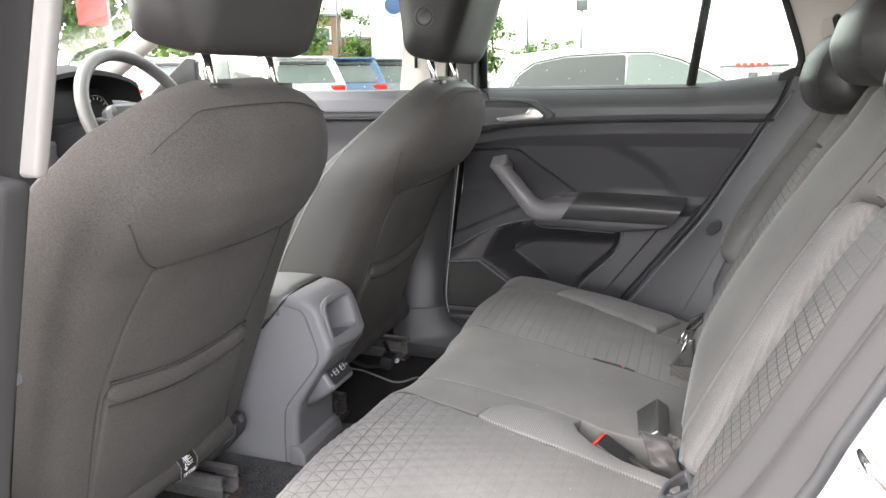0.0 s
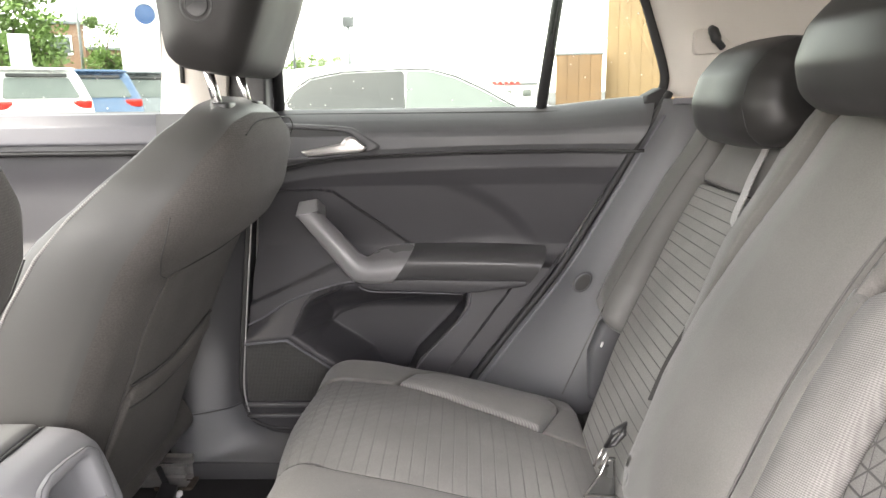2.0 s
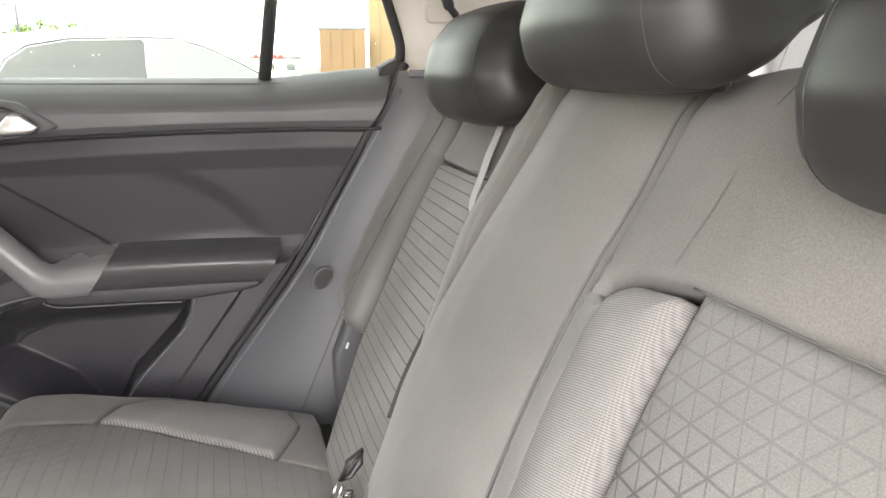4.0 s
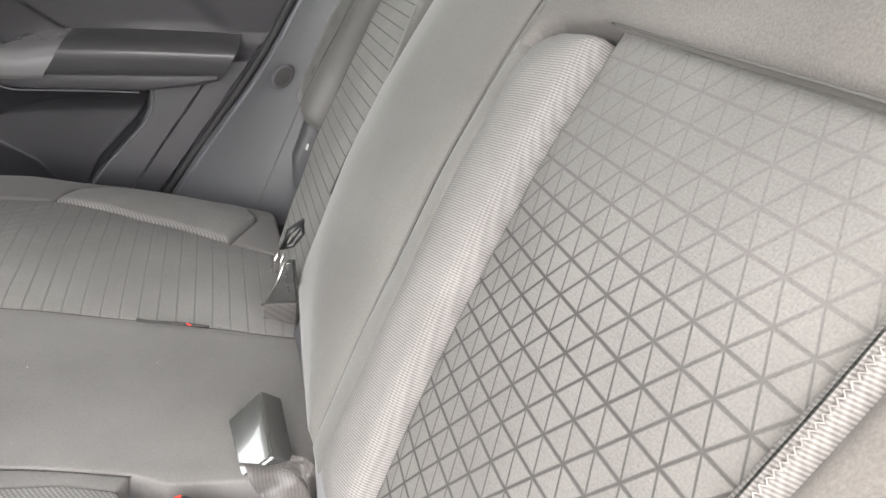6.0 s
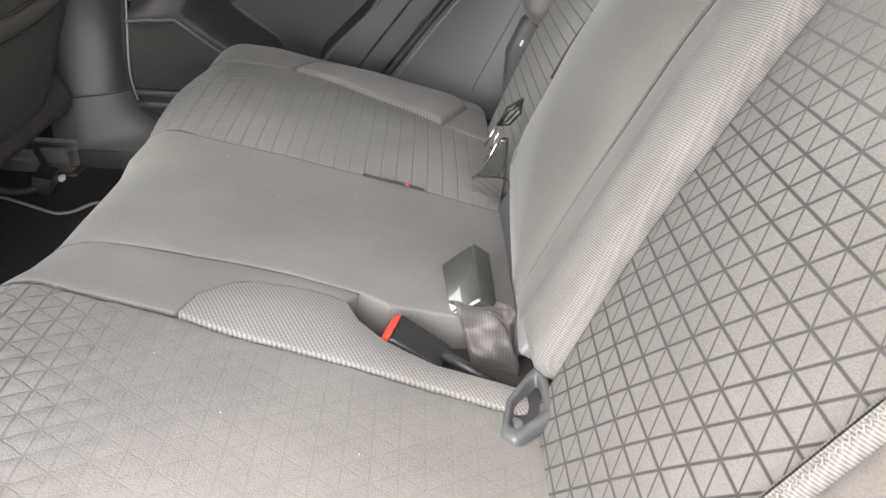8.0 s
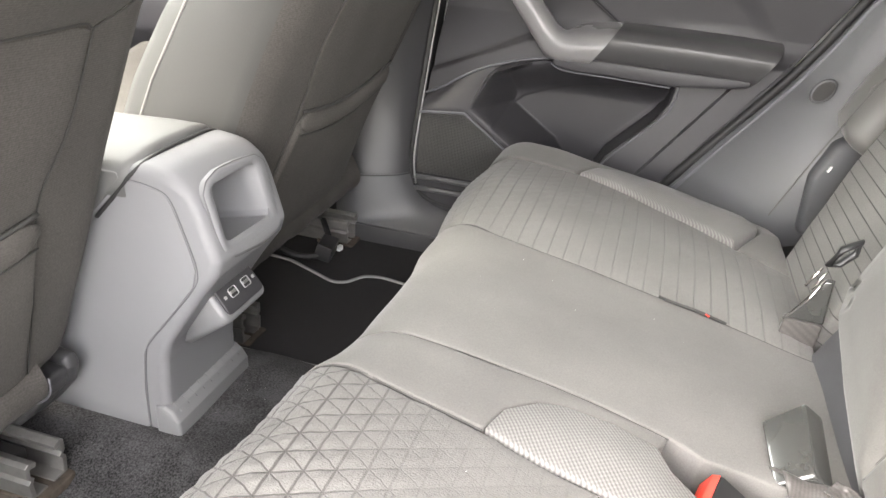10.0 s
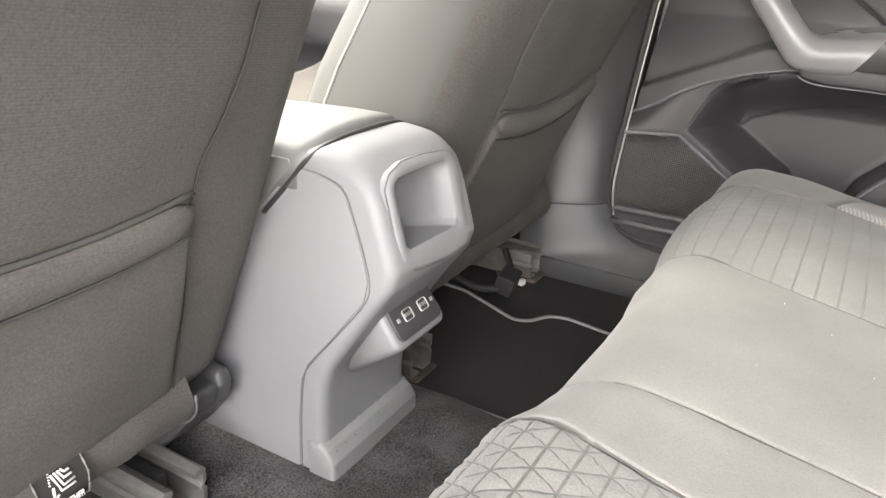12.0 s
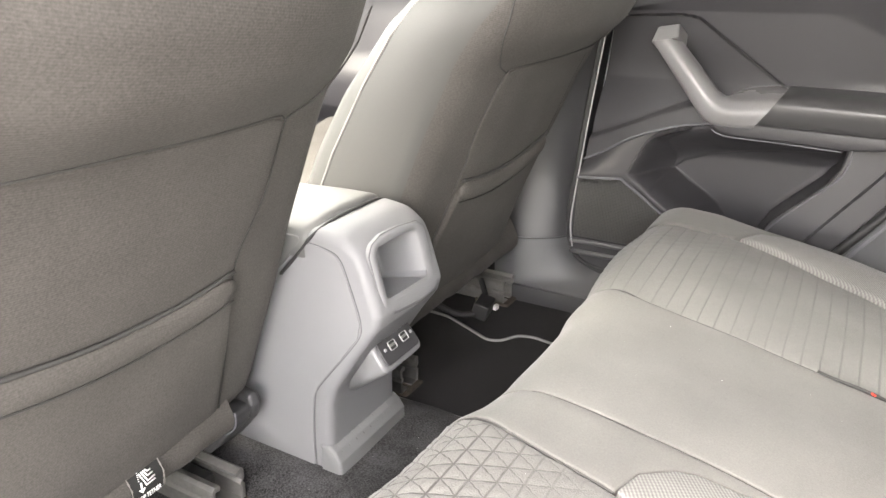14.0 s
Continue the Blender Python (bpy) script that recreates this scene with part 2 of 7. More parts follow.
CARPET = mat("carpet_dark", (0.038, 0.037, 0.039), 0.95, grain=480, bump=1.0, vary=1.0, stain=25, sheen=0.05, fibre=1.5)
MATM = mat("floor_mat_black", (0.013, 0.012, 0.013), 0.95, grain=600, bump=0.9, vary=0.4, stain=10)
BIND = mat("mat_binding_grey", (0.2, 0.2, 0.2), 0.8, grain=900, bump=0.4)
DASH = mat("dash_soft_plastic", (0.03, 0.03, 0.031), 0.8, grain=900, bump=0.2, vary=0.08, spec=0.2)
RUBBER = mat("black_rubber", (0.02, 0.02, 0.021), 0.65, grain=600, bump=0.1)
SIDE = mat("seat_side_leatherette", (0.05, 0.05, 0.047), 0.5, grain=800, bump=0.15, vary=0.06, spec=0.4, sheen=0.1)
SEAL = mat("door_seal_grey", (0.038, 0.037, 0.037), 0.75, grain=800, bump=0.1, spec=0.2)
BLACKP = mat("black_plastic", (0.024, 0.024, 0.025), 0.42, grain=900, bump=0.06, vary=0.05)
GLOSSB = mat("glossy_black_plastic", (0.042, 0.043, 0.041), 0.22, grain=60, bump=0.02, vary=0.05, spec=0.9, coat=1.0)
WEBW = cloth("belt_webbing_folded", (0.085, 0.079, 0.075), mode="rib", pitch=0.0032, rough=0.36, sheen=0.1)
# webbing lifted towards white for the highlight on its edge
WEBL = cloth("belt_webbing_highlight", (0.3, 0.29, 0.285), mode="rib", pitch=0.0026, rough=0.5, sheen=0.3)
CHROME = mat("chrome", (0.75, 0.74, 0.72), 0.15, 1.0, grain=60, bump=0.0, vary=0.03)
RUST = mat("rusty_bracket", (0.06, 0.048, 0.038), 0.8, grain=160, bump=0.4, vary=0.6, stain=60)
STEEL = mat("seat_rail_steel", (0.3, 0.295, 0.285), 0.4, 0.8, grain=120, bump=0.1, vary=0.2)
RED = mat("red_plastic", (0.75, 0.05, 0.03), 0.4, grain=300, bump=0.03)
LEVER = mat("satin_metal", (0.62, 0.6, 0.58), 0.34, 0.85, grain=300, bump=0.03, vary=0.05)
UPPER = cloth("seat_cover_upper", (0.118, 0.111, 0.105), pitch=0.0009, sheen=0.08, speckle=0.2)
WHITEP = mat("white_paint", (0.74, 0.74, 0.735), 0.25, grain=60, bump=0.0, vary=0.02, coat=0.6)
PRINT = mat("white_print", (0.78, 0.78, 0.77), 0.6, grain=200, bump=0.0)
PORTL = mat("port_outline_grey", (0.36, 0.36, 0.36), 0.5, grain=300, bump=0.0)
TAG = mat("tag_cloth_black", (0.02, 0.02, 0.02), 0.8, grain=900, bump=0.3)
PANE = glass("side_glass", (0.66, 0.7, 0.665), dust=0.5)
# rear glass out of view; its dark tint is added to cut light
DIMPANE = glass("dimmed_rear_glass", (0.3, 0.33, 0.31))
PANE2 = glass("clear_glass", (0.86, 0.89, 0.87), gloss=0.3)

# ---- building blocks ----
def thing(name, base, label, category, group="", kind=""):
    e = new(name)
    e.empty_display_size = 0.05
    e.location = base
    return tagged(e, label, category, group, kind)


def put_mesh(name, verts, faces, material, parent=None, label="", uvs=None, smooth=True, sharp=None):
    """One mesh object in world metres, as a part of parent."""
    me = bpy.data.meshes.new(name)
    me.from_pydata([tuple(v) for v in verts], [], faces)
    bm = bmesh.new()
    bm.from_mesh(me)
    if uvs is not None:
        lay = bm.loops.layers.uv.new("metres")
        bm.verts.ensure_lookup_table()
        for f in bm.faces:
            for lp in f.loops:
                lp[lay].uv = uvs[lp.vert.index]
    bmesh.ops.recalc_face_normals(bm, faces=bm.faces)
    if sharp is not None:
        for e in bm.edges:
            if len(e.link_faces) == 2 and e.calc_face_angle(0) > radians(sharp):
                e.smooth = False
    for f in bm.faces:
        f.smooth = smooth
    bm.to_mesh(me)
    bm.free()
    if uvs is None:
        lay = me.uv_layers.new(name="metres")
        co = np.empty(len(me.vertices) * 3)
        me.vertices.foreach_get("co", co)
        co = co.reshape(-1, 3)
        idx = np.empty(len(me.loops), dtype=np.int32)
        me.loops.foreach_get("vertex_index", idx)
        lay.data.foreach_set("uv", np.column_stack((co[idx, 1], co[idx, 0] + co[idx, 2])).ravel())
    me.materials.append(material)
    ob = new(name, me)
    if parent is not None:
        ob.parent = parent
        if parent.type == "EMPTY":
            ob.matrix_parent_inverse = Matrix.Translation(-Vector(parent.location))
    if label:
        ob["label"] = label
    return ob


def rpoly(pts, r, ds=0.012, seg=5):
    """A polygon with rounded corners, its edges cut to steps of about ds."""
    pts = [Vector(p) for p in pts]
    out, n = [], len(pts)
    for i, p in enumerate(pts):
        a, b = pts[i - 1] - p, pts[(i + 1) % n] - p
        rad = r[i] if isinstance(r, (list, tuple)) else r
        ang = a.angle(b, math.pi)
        cut = min(rad / max(math.tan(ang / 2), 1e-3), a.length * 0.45, b.length * 0.45)
        if cut < 1e-4 or ang > 3.05:
            out.append(p.copy())
            continue
        s, e = p + a.normalized() * cut, p + b.normalized() * cut
        for k in range(seg + 1):
            t = k / seg
            out.append(s * (1 - t) ** 2 + p * 2 * t * (1 - t) + e * t ** 2)
    full = []
    for i, p in enumerate(out):
        q = out[(i + 1) % len(out)]
        m = max(1, int(round((q - p).length / ds)))
        full += [p.lerp(q, k / m) for k in range(m)]
    return full


def inset(pts, d):
    n, area = len(pts), 0.0
    for i, p in enumerate(pts):
        q = pts[(i + 1) % n]
        area += p.x * q.y - q.x * p.y
    sgn = 1 if area > 0 else -1
    out = []
    for i, p in enumerate(pts):
        t = pts[(i + 1) % n] - pts[i - 1]
        t = t.normalized() if t.length > 1e-9 else Vector((1, 0))
        out.append(p + Vector((-t.y, t.x)) * sgn * d)
    if d < 1e-6:
        return out
    # points that come too near another edge are drawn between their sound neighbours
    P = np.array([(p.x, p.y) for p in pts])
    E = np.roll(P, -1, 0) - P
    G = np.array([(p.x, p.y) for p in out])
    t = np.clip(((G[:, None, :] - P[None]) * E[None]).sum(-1) / np.maximum((E * E).sum(-1), 1e-12)[None], 0, 1)
    D = np.sqrt(((P[None] + t[..., None] * E[None] - G[:, None, :]) ** 2).sum(-1)).min(1)
    good = [i for i in range(n) if D[i] > 0.93 * d]
    if len(good) < 3:
        return out
    for k, a in enumerate(good):
        b = good[(k + 1) % len(good)]
        gap = (b - a) % n
        for m in range(1, gap):
            out[(a + m) % n] = out[a].lerp(out[b], m / gap)
    return out


def relax(pts, times=10):
    for _ in range(times):
        pts = [(pts[i - 1] + pts[i] * 2 + pts[(i + 1) % len(pts)]) / 4 for i in range(len(pts))]
    return pts


def pillow_data(outline, T, r, warp, step=0.014, dense=True, bulge=0.0, both=False):
    """A pad over a flat outline (u, v): rounded rim of radius r, thickness T, laid out by warp(u, v, h)."""
    rings = []
    if both:
        for k in range(4):
            th = math.pi / 2 * k / 3
            rings.append((inset(outline, r * (1 - math.sin(th))), -T + r * (1 - math.cos(th))))
    else:
        rings.append((outline, -T))
    for k in range(4):
        th = math.pi / 2 * k / 3
        rings.append((inset(outline, r * (1 - math.cos(th))), -r + r * math.sin(th)))
    verts, uvs, faces, n = [], [], [], len(outline)
    for pts, h in rings:
        for p in pts:
            verts.append(warp(p.x, p.y, h))
            uvs.append((p.y, p.x))
    for k in range(len(rings) - 1):
        for i in range(n):
            j = (i + 1) % n
            faces.append((k * n + i, k * n + j, (k + 1) * n + j, (k + 1) * n + i))
    faces.append(tuple(range(n)))
    last = (len(rings) - 1) * n
    if not dense:
        faces.append(tuple(range(last, last + n)))
        return verts, faces, uvs
    # fill the face with an even net of triangles
    src = rings[-1][0]
    P = np.array([(p.x, p.y) for p in src])
    Q = np.roll(P, -1, 0)
    gu, gv = np.meshgrid(np.arange(P[:, 0].min(), P[:, 0].max(), step), np.arange(P[:, 1].min(), P[:, 1].max(), step), indexing="ij")
    G = np.column_stack((gu.ravel(), gv.ravel()))
    E = Q - P
    t = np.clip(((G[:, None, :] - P[None]) * E[None]).sum(-1) / np.maximum((E * E).sum(-1), 1e-12)[None], 0, 1)
    D = np.sqrt((((P[None] + t[..., None] * E[None]) - G[:, None, :]) ** 2).sum(-1)).min(1)
    cross = (P[None, :, 1] > G[:, None, 1]) != (Q[None, :, 1] > G[:, None, 1])
    den = np.where(np.abs(E[:, 1]) < 1e-12, 1e-12, E[:, 1])
    xs = E[None, :, 0] * (G[:, None, 1] - P[None, :, 1]) / den[None] + P[None, :, 0]
    ok = ((cross & (G[:, None, 0] < xs)).sum(1) % 2 == 1) & (D > 0.45 * step)
    G, D = G[ok], D[ok]
    m = min(np.ptp(P[:, 0]), np.ptp(P[:, 1])) / 2
    pts2 = [Vector(p) for p in P] + [Vector(g) for g in G]
    res = geometry.delaunay_2d_cdt(pts2, [(i, (i + 1) % n) for i in range(n)], [], 1, 1e-6)
    index = {}
    for i, orig in enumerate(res[3]):
        if orig and orig[0] < n:
            index[i] = last + orig[0]
        else:
            k = orig[0] - n if orig else None
            p = res[0][i]
            d = D[k] if k is not None else 0.0
            index[i] = len(verts)
            verts.append(warp(p.x, p.y, bulge * (1 - (1 - min(d / m, 1.0)) ** 2)))
            uvs.append((p.y, p.x))
    faces += [tuple(index[i] for i in f) for f in res[2]]
    return verts, faces, uvs


def pillow(name, outline, T, r, warp, material, parent, label="", **kw):
    v, f, uv = pillow_data(outline, T, r, warp, **kw)
    return put_mesh(name, v, f, material, parent, label, uv)


def tube(name, pts, r, material, parent, label="", n=8, closed=False, flat=1.0):
    """A round or flattened bar along a line of points."""
    pts = [Vector(p) for p in pts]
    verts, faces, m = [], [], len(pts)
    up = Vector((0.13, 0.21, 0.97)).normalized()
    for i, p in enumerate(pts):
        a = pts[i - 1] if (i or closed) else p
        b = pts[(i + 1) % m] if (i < m - 1 or closed) else p
        t = (b - a).normalized()
        s = t.cross(up)
        s = s.normalized() if s.length > 1e-4 else t.orthogonal().normalized()
        w = s.cross(t).normalized()
        rad = r[i] if isinstance(r, (list, tuple)) else r
        for k in range(n):
            th = 2 * math.pi * k / n
            verts.append(p + s * math.cos(th) * rad + w * math.sin(th) * rad * flat)
    for i in range(m if closed else m - 1):
        for k in range(n):
            faces.append((i * n + k, i * n + (k + 1) % n, ((i + 1) % m) * n + (k + 1) % n, ((i + 1) % m) * n + k))
    if not closed:
        faces += [tuple(range(n)), tuple(range((m - 1) * n, m * n))]
    return put_mesh(name, verts, faces, material, parent, label)


def spline(pts, n=8):
    """Points on a smooth curve through pts."""
    pts = [Vector(p) for p in pts]
    out = []
    for i in range(len(pts) - 1):
        p0, p1, p2, p3 = pts[max(i - 1, 0)], pts[i], pts[i + 1], pts[min(i + 2, len(pts) - 1)]
        for k in range(n):
            t = k / n
            out.append(0.5 * ((2 * p1) + (p2 - p0) * t + (2 * p0 - 5 * p1 + 4 * p2 - p3) * t * t + (3 * p1 - p0 - 3 * p2 + p3) * t ** 3))
    return out + [pts[-1]]


def ribbon(name, pts, sides, width, thick, material, parent, label=""):
    """A strap along pts; sides gives, point by point, the direction across it."""
    verts, uvs, faces, run = [], [], [], 0.0
    pts = [Vector(p) for p in pts]
    for i, p in enumerate(pts):
        s = Vector(sides[i]).normalized()
        t = (pts[min(i + 1, len(pts) - 1)] - pts[max(i - 1, 0)]).normalized()
        nrm = s.cross(t).normalized()
        run += (p - pts[i - 1]).length if i else 0
        for a, b in ((-1, -1), (1, -1), (1, 1), (-1, 1)):
            verts.append(p + s * a * width / 2 + nrm * b * thick / 2)
            uvs.append((a * width / 2, run))
    for i in range(len(pts) - 1):
        for k in range(4):
            faces.append((i * 4 + k, i * 4 + (k + 1) % 4, i * 4 + 4 + (k + 1) % 4, i * 4 + 4 + k))
    faces += [(0, 1, 2, 3), tuple(range(len(verts) - 4, len(verts)))]
    return put_mesh(name, verts, faces, material, parent, label, uvs, sharp=40)


def box(name, m, size, bevel, material, parent, label="", taper=1.0):
    """A rounded block of the given size at pose m; taper narrows its +z end."""
    x, y, z = size
    bm = bmesh.new()
    bmesh.ops.create_cube(bm, size=1.0)
    for v in bm.verts:
        k = taper if v.co.z > 0 else 1.0
        v.co = Vector((v.co.x * x * k, v.co.y * y * k, v.co.z * z))
    if bevel:
        bmesh.ops.bevel(bm, geom=bm.edges, offset=bevel, segments=3, profile=0.6, affect="EDGES")
    verts, faces = [m @ v.co for v in bm.verts], [tuple(v.index for v in f.verts) for f in bm.faces]
    bm.free()
    return put_mesh(name, verts, faces, material, parent, label, sharp=35)


def hexa(name, top, down, material, parent, label, bevel=0.004):
    """A block under a four-cornered face."""
    bm = bmesh.new()
    v = [bm.verts.new(p) for p in top] + [bm.verts.new(Vector(p) + Vector(down)) for p in top]
    for f in ((0, 1, 2, 3), (7, 6, 5, 4), (0, 4, 5, 1), (1, 5, 6, 2), (2, 6, 7, 3), (3, 7, 4, 0)):
        bm.faces.new([v[i] for i in f])
    bmesh.ops.recalc_face_normals(bm, faces=bm.faces)
    bmesh.ops.bevel(bm, geom=bm.edges, offset=bevel, segments=3, profile=0.6, affect="EDGES")
    verts, faces = [v.co.copy() for v in bm.verts], [tuple(v.index for v in f.verts) for f in bm.faces]
    bm.verts.index_update()
    faces = [tuple(v.index for v in f.verts) for f in bm.faces]
    bm.free()
    return put_mesh(name, verts, faces, material, parent, label, sharp=35)


def rod(name, a, b, r, material, parent, label="", n=12):
    return tube(name, [a, Vector(a).lerp(Vector(b), 0.5), b], r, material, parent, label, n)


def slab(name, outline, axis, a, b, bevel, material, parent, label="", ds=0.02):
    """A flat outline pushed along one world axis from a to b, with rounded rims."""
    def w(u, v, h):
        d = b + h
        return {"x": (d, u, v), "y": (u, d, v), "z": (u, v, d)}[axis]
    return pillow(name, outline, b - a, bevel, w, material, parent, label, dense=False, both=True)


def cut(ob, cutter):
    """Takes the shape of cutter out of ob for good."""
    md = ob.modifiers.new("cut", "BOOLEAN")
    md.object, md.operation, md.solver = cutter, "DIFFERENCE", "EXACT"
    dg = bpy.context.evaluated_depsgraph_get()
    dg.update()
    me = bpy.data.meshes.new_from_object(ob.evaluated_get(dg))
    ob.modifiers.remove(md)
    ob.data = me
    bpy.data.objects.remove(cutter)
    bm = bmesh.new()
    bm.from_mesh(me)
    for e in bm.edges:
        e.smooth = not (len(e.link_faces) == 2 and e.calc_face_angle(0) > radians(38))
    for f in bm.faces:
        f.smooth = True
    bm.to_mesh(me)
    bm.free()


def bend(p0, t, n, L, R, A):
    """A line in (x, z) from p0 along t with face normal n, that after L rolls away from its face; gives point and normal at u."""
    p0, t, n = Vector(p0), Vector(t).normalized(), Vector(n).normalized()

    def at(u):
        if u <= L:
            return p0 + t * u, n
        a = min((u - L) / R, A)
        nn, tt = n * math.cos(a) + t * math.sin(a), t * math.cos(a) - n * math.sin(a)
        return p0 + t * L - n * R + nn * R + tt * max(0.0, u - L - R * A), nn
    return at


MID = 1.24   # the car's middle line


def mir(y):
    return 2 * MID - y

def step(a, b, x):
    t = np.clip((x - a) / (b - a), 0, 1)
    return t * t * (3 - 2 * t)


def inside(px, pz, poly, soft):
    """1 inside the polygon, 0 outside, with a soft rim."""
    d = np.full(px.shape, 1e9)
    odd = np.zeros(px.shape, bool)
    for i, (x1, z1) in enumerate(poly):
        x2, z2 = poly[(i + 1) % len(poly)]
        ex, ez = x2 - x1, z2 - z1
        t = np.clip(((px - x1) * ex + (pz - z1) * ez) / (ex * ex + ez * ez), 0, 1)
        d = np.minimum(d, np.hypot(px - x1 - t * ex, pz - z1 - t * ez))
        with np.errstate(divide="ignore", invalid="ignore"):
            odd ^= ((z1 > pz) != (z2 > pz)) & (px < ex * (pz - z1) / (ez if ez else 1e-9) + x1)
    s = np.where(odd, d, -d)
    return step(-soft, soft, s)


def sheet(name, X, Y, Z, material, parent, label="", thick=0.012, axis=1):
    """A formed panel from a grid of places, closed at the back."""
    r, c = X.shape
    front = np.stack((X, Y, Z), -1).reshape(-1, 3)
    back = front.copy()
    back[:, axis] += thick
    verts = np.concatenate((front, back)).tolist()
    N, faces = r * c, []
    for i in range(r - 1):
        for j in range(c - 1):
            a = i * c + j
            faces.append((a, a + 1, a + c + 1, a + c))
            faces.append((N + a, N + a + c, N + a + c + 1, N + a + 1))
    rim = list(range(c)) + [i * c + c - 1 for i in range(1, r)] + [(r - 1) * c + j for j in range(c - 2, -1, -1)] + [i * c for i in range(r - 2, 0, -1)]
    for k, a in enumerate(rim):
        b = rim[(k + 1) % len(rim)]
        faces.append((a, b, N + b, N + a))
    return put_mesh(name, verts, faces, material, parent, label, sharp=55)


# ---- floor of the car ----
floor = thing("floor", (-0.5, MID, 0.33), "black carpeted car floor with a raised tunnel", "car floor", kind="structure")
gx, gy = np.meshgrid(np.linspace(-1.75, 0.12, 120), np.linspace(0.56, 1.92, 90), indexing="ij")
gz = 0.372 + 0.0 * gx - 0.03 * step(1.36, 1.45, gy) * step(-0.62, -0.7, -gx) * 0 
gz = gz - 0.035 * step(1.33, 1.42, gy) - 0.035 * (1 - step(1.06, 1.15, gy))
for i in range(gx.shape[0]):
    for j in range(gx.shape[1]):
        gz[i, j] += 0.004 * noise.noise((gx[i, j] * 9, gy[i, j] * 9, 0.0))
sheet("carpet", gx, gy, gz, CARPET, floor, thick=-0.03, axis=2)

slab("footwell_carpet", rpoly([(-1.3, 1.385), (-1.3, 1.80), (-0.36, 1.80), (-0.36, 1.385)], 0.02), "z", 0.33, 0.346, 0.003, MATM, floor, "black footwell carpet")

def floor_mat(yy):
    m = thing("floor_mat", (-0.62, yy(1.5), 0.345), "black textile floor mat with grey bound edge on the carpet", "floor mat")
    pts = [(-0.84, 1.375), (-0.84, 1.66), (-0.76, 1.655), (-0.69, 1.625), (-0.655, 1.608), (-0.632, 1.618), (-0.615, 1.652), (-0.585, 1.658), (-0.50, 1.645), (-0.38, 1.64), (-0.38, 1.375)]
    o = relax(rpoly([(a, yy(b)) for a, b in pts], 0.02, 0.012), 6)
    pillow("textile", o, 0.012, 0.003, lambda u, v, h: (u, v, 0.350 + h), MATM, m, dense=False)
    tube("binding", [(p.x, p.y, 0.350) for p in o], 0.0035, BIND, m, "grey bound edge", 6, True)
    return m

floor_mat(lambda y: y)

# ---- rear bench ----
def bench_line(v):
    k = float(step(0.17, 0.10, abs(v - 1.235)))
    reach = float(np.interp(v, [0.9, 1.0, 1.085, 1.125, 1.17, 1.20, 1.34, 1.38], [0.451, 0.441, 0.443, 0.424, 0.414, 0.414, 0.413, 0.424]))
    return bend((0.05, 0.528), (-0.9903, 0.139), (0.139, 0.9903), reach, 0.055 + 0.01 * k, 1.75)


def on_cushion(lift=0.0):
    def w(u, v, h):
        p, n = bench_line(v)(u)
        side = max(0.0, abs(v - MID) - 0.46)
        drop = (-0.28 * side - 1.2 * max(0, side - 0.09) ** 2) * max(0.0, 1 - u / 0.38)
        dome = 0.006 * math.sin(min(max(u, 0), 0.45) / 0.45 * math.pi)
        wr = 0.0022 * noise.noise((u * 11, v * 11, 3.0))
        q = p + n * (h + lift + dome + wr)
        return (q.x, v, q.y + drop)
    return w


def U(x):
    return (0.05 - x) / 0.993


bench = thing("rear_bench", (-0.2, MID, 0.35), "grey cloth rear bench seat with split patterned backrest", "bench seat")
LU = 0.425 + 0.055 * 1.75 + 0.13
# plain core under the covers
slab("base", rpoly([(-0.36, 0.345), (-0.36, 0.50), (0.12, 0.47), (0.12, 0.345)], 0.01), "y", 0.64, 1.84, 0.02, SEAM, bench)
def quilt(w, amount):
    """Lays the pressed lattice of the cover into the pad as shallow relief, fading towards the backrest."""
    def q(u, v, h):
        k = float(step(0.26, 0.44, u))
        d = min(abs((u / 0.0195 + 0.5) % 1 - 0.5) * 0.0195, abs(((v - u * 0.5769) / 0.0225) % 1 - 0.5) * 0.0195, abs(((v + u * 0.5769) / 0.0225) % 1 - 0.5) * 0.0195)
        return w(u, v, h + amount * (0.3 + 0.7 * k) * (float(step(0.0, 0.0055, d)) - 1.0))
    return q


# panel lines across the cushion, from the front roll back to the gap
FAR_LINE = [(LU, 1.4385), (U(-0.394), 1.4245), (U(-0.338), 1.4065), (U(-0.244), 1.3935), (U(-0.142), 1.3755), (U(-0.02), 1.3575), (U(0.03), 1.3515)]
MID_LINE = [(LU, 1.1575), (U(-0.34), 1.1555), (U(-0.25), 1.1495), (U(-0.187), 1.141), (U(-0.129), 1.1315)]
NEAR_LINE = [(LU, 1.0955), (U(-0.40), 1.0845), (U(-0.36), 1.0765), (U(-0.275), 1.0605)]
def beside(pts, d):
    return [(a, b + d) for a, b in pts]
far_panel = rpoly(beside(FAR_LINE, 0.0009)[::-1] + [(LU, 1.70), (U(-0.40), 1.715), (U(-0.28), 1.7085), (U(-0.21), 1.680), (U(-0.147), 1.649), (U(-0.045), 1.598), (U(0.03), 1.565)], 0.008)
pillow("seat_panel", far_panel, 0.08, 0.005, quilt(on_cushion(), 0.0015), CUSHFAR, bench, "grey cloth with a pressed lattice of triangles", bulge=0.010, step=0.0055)
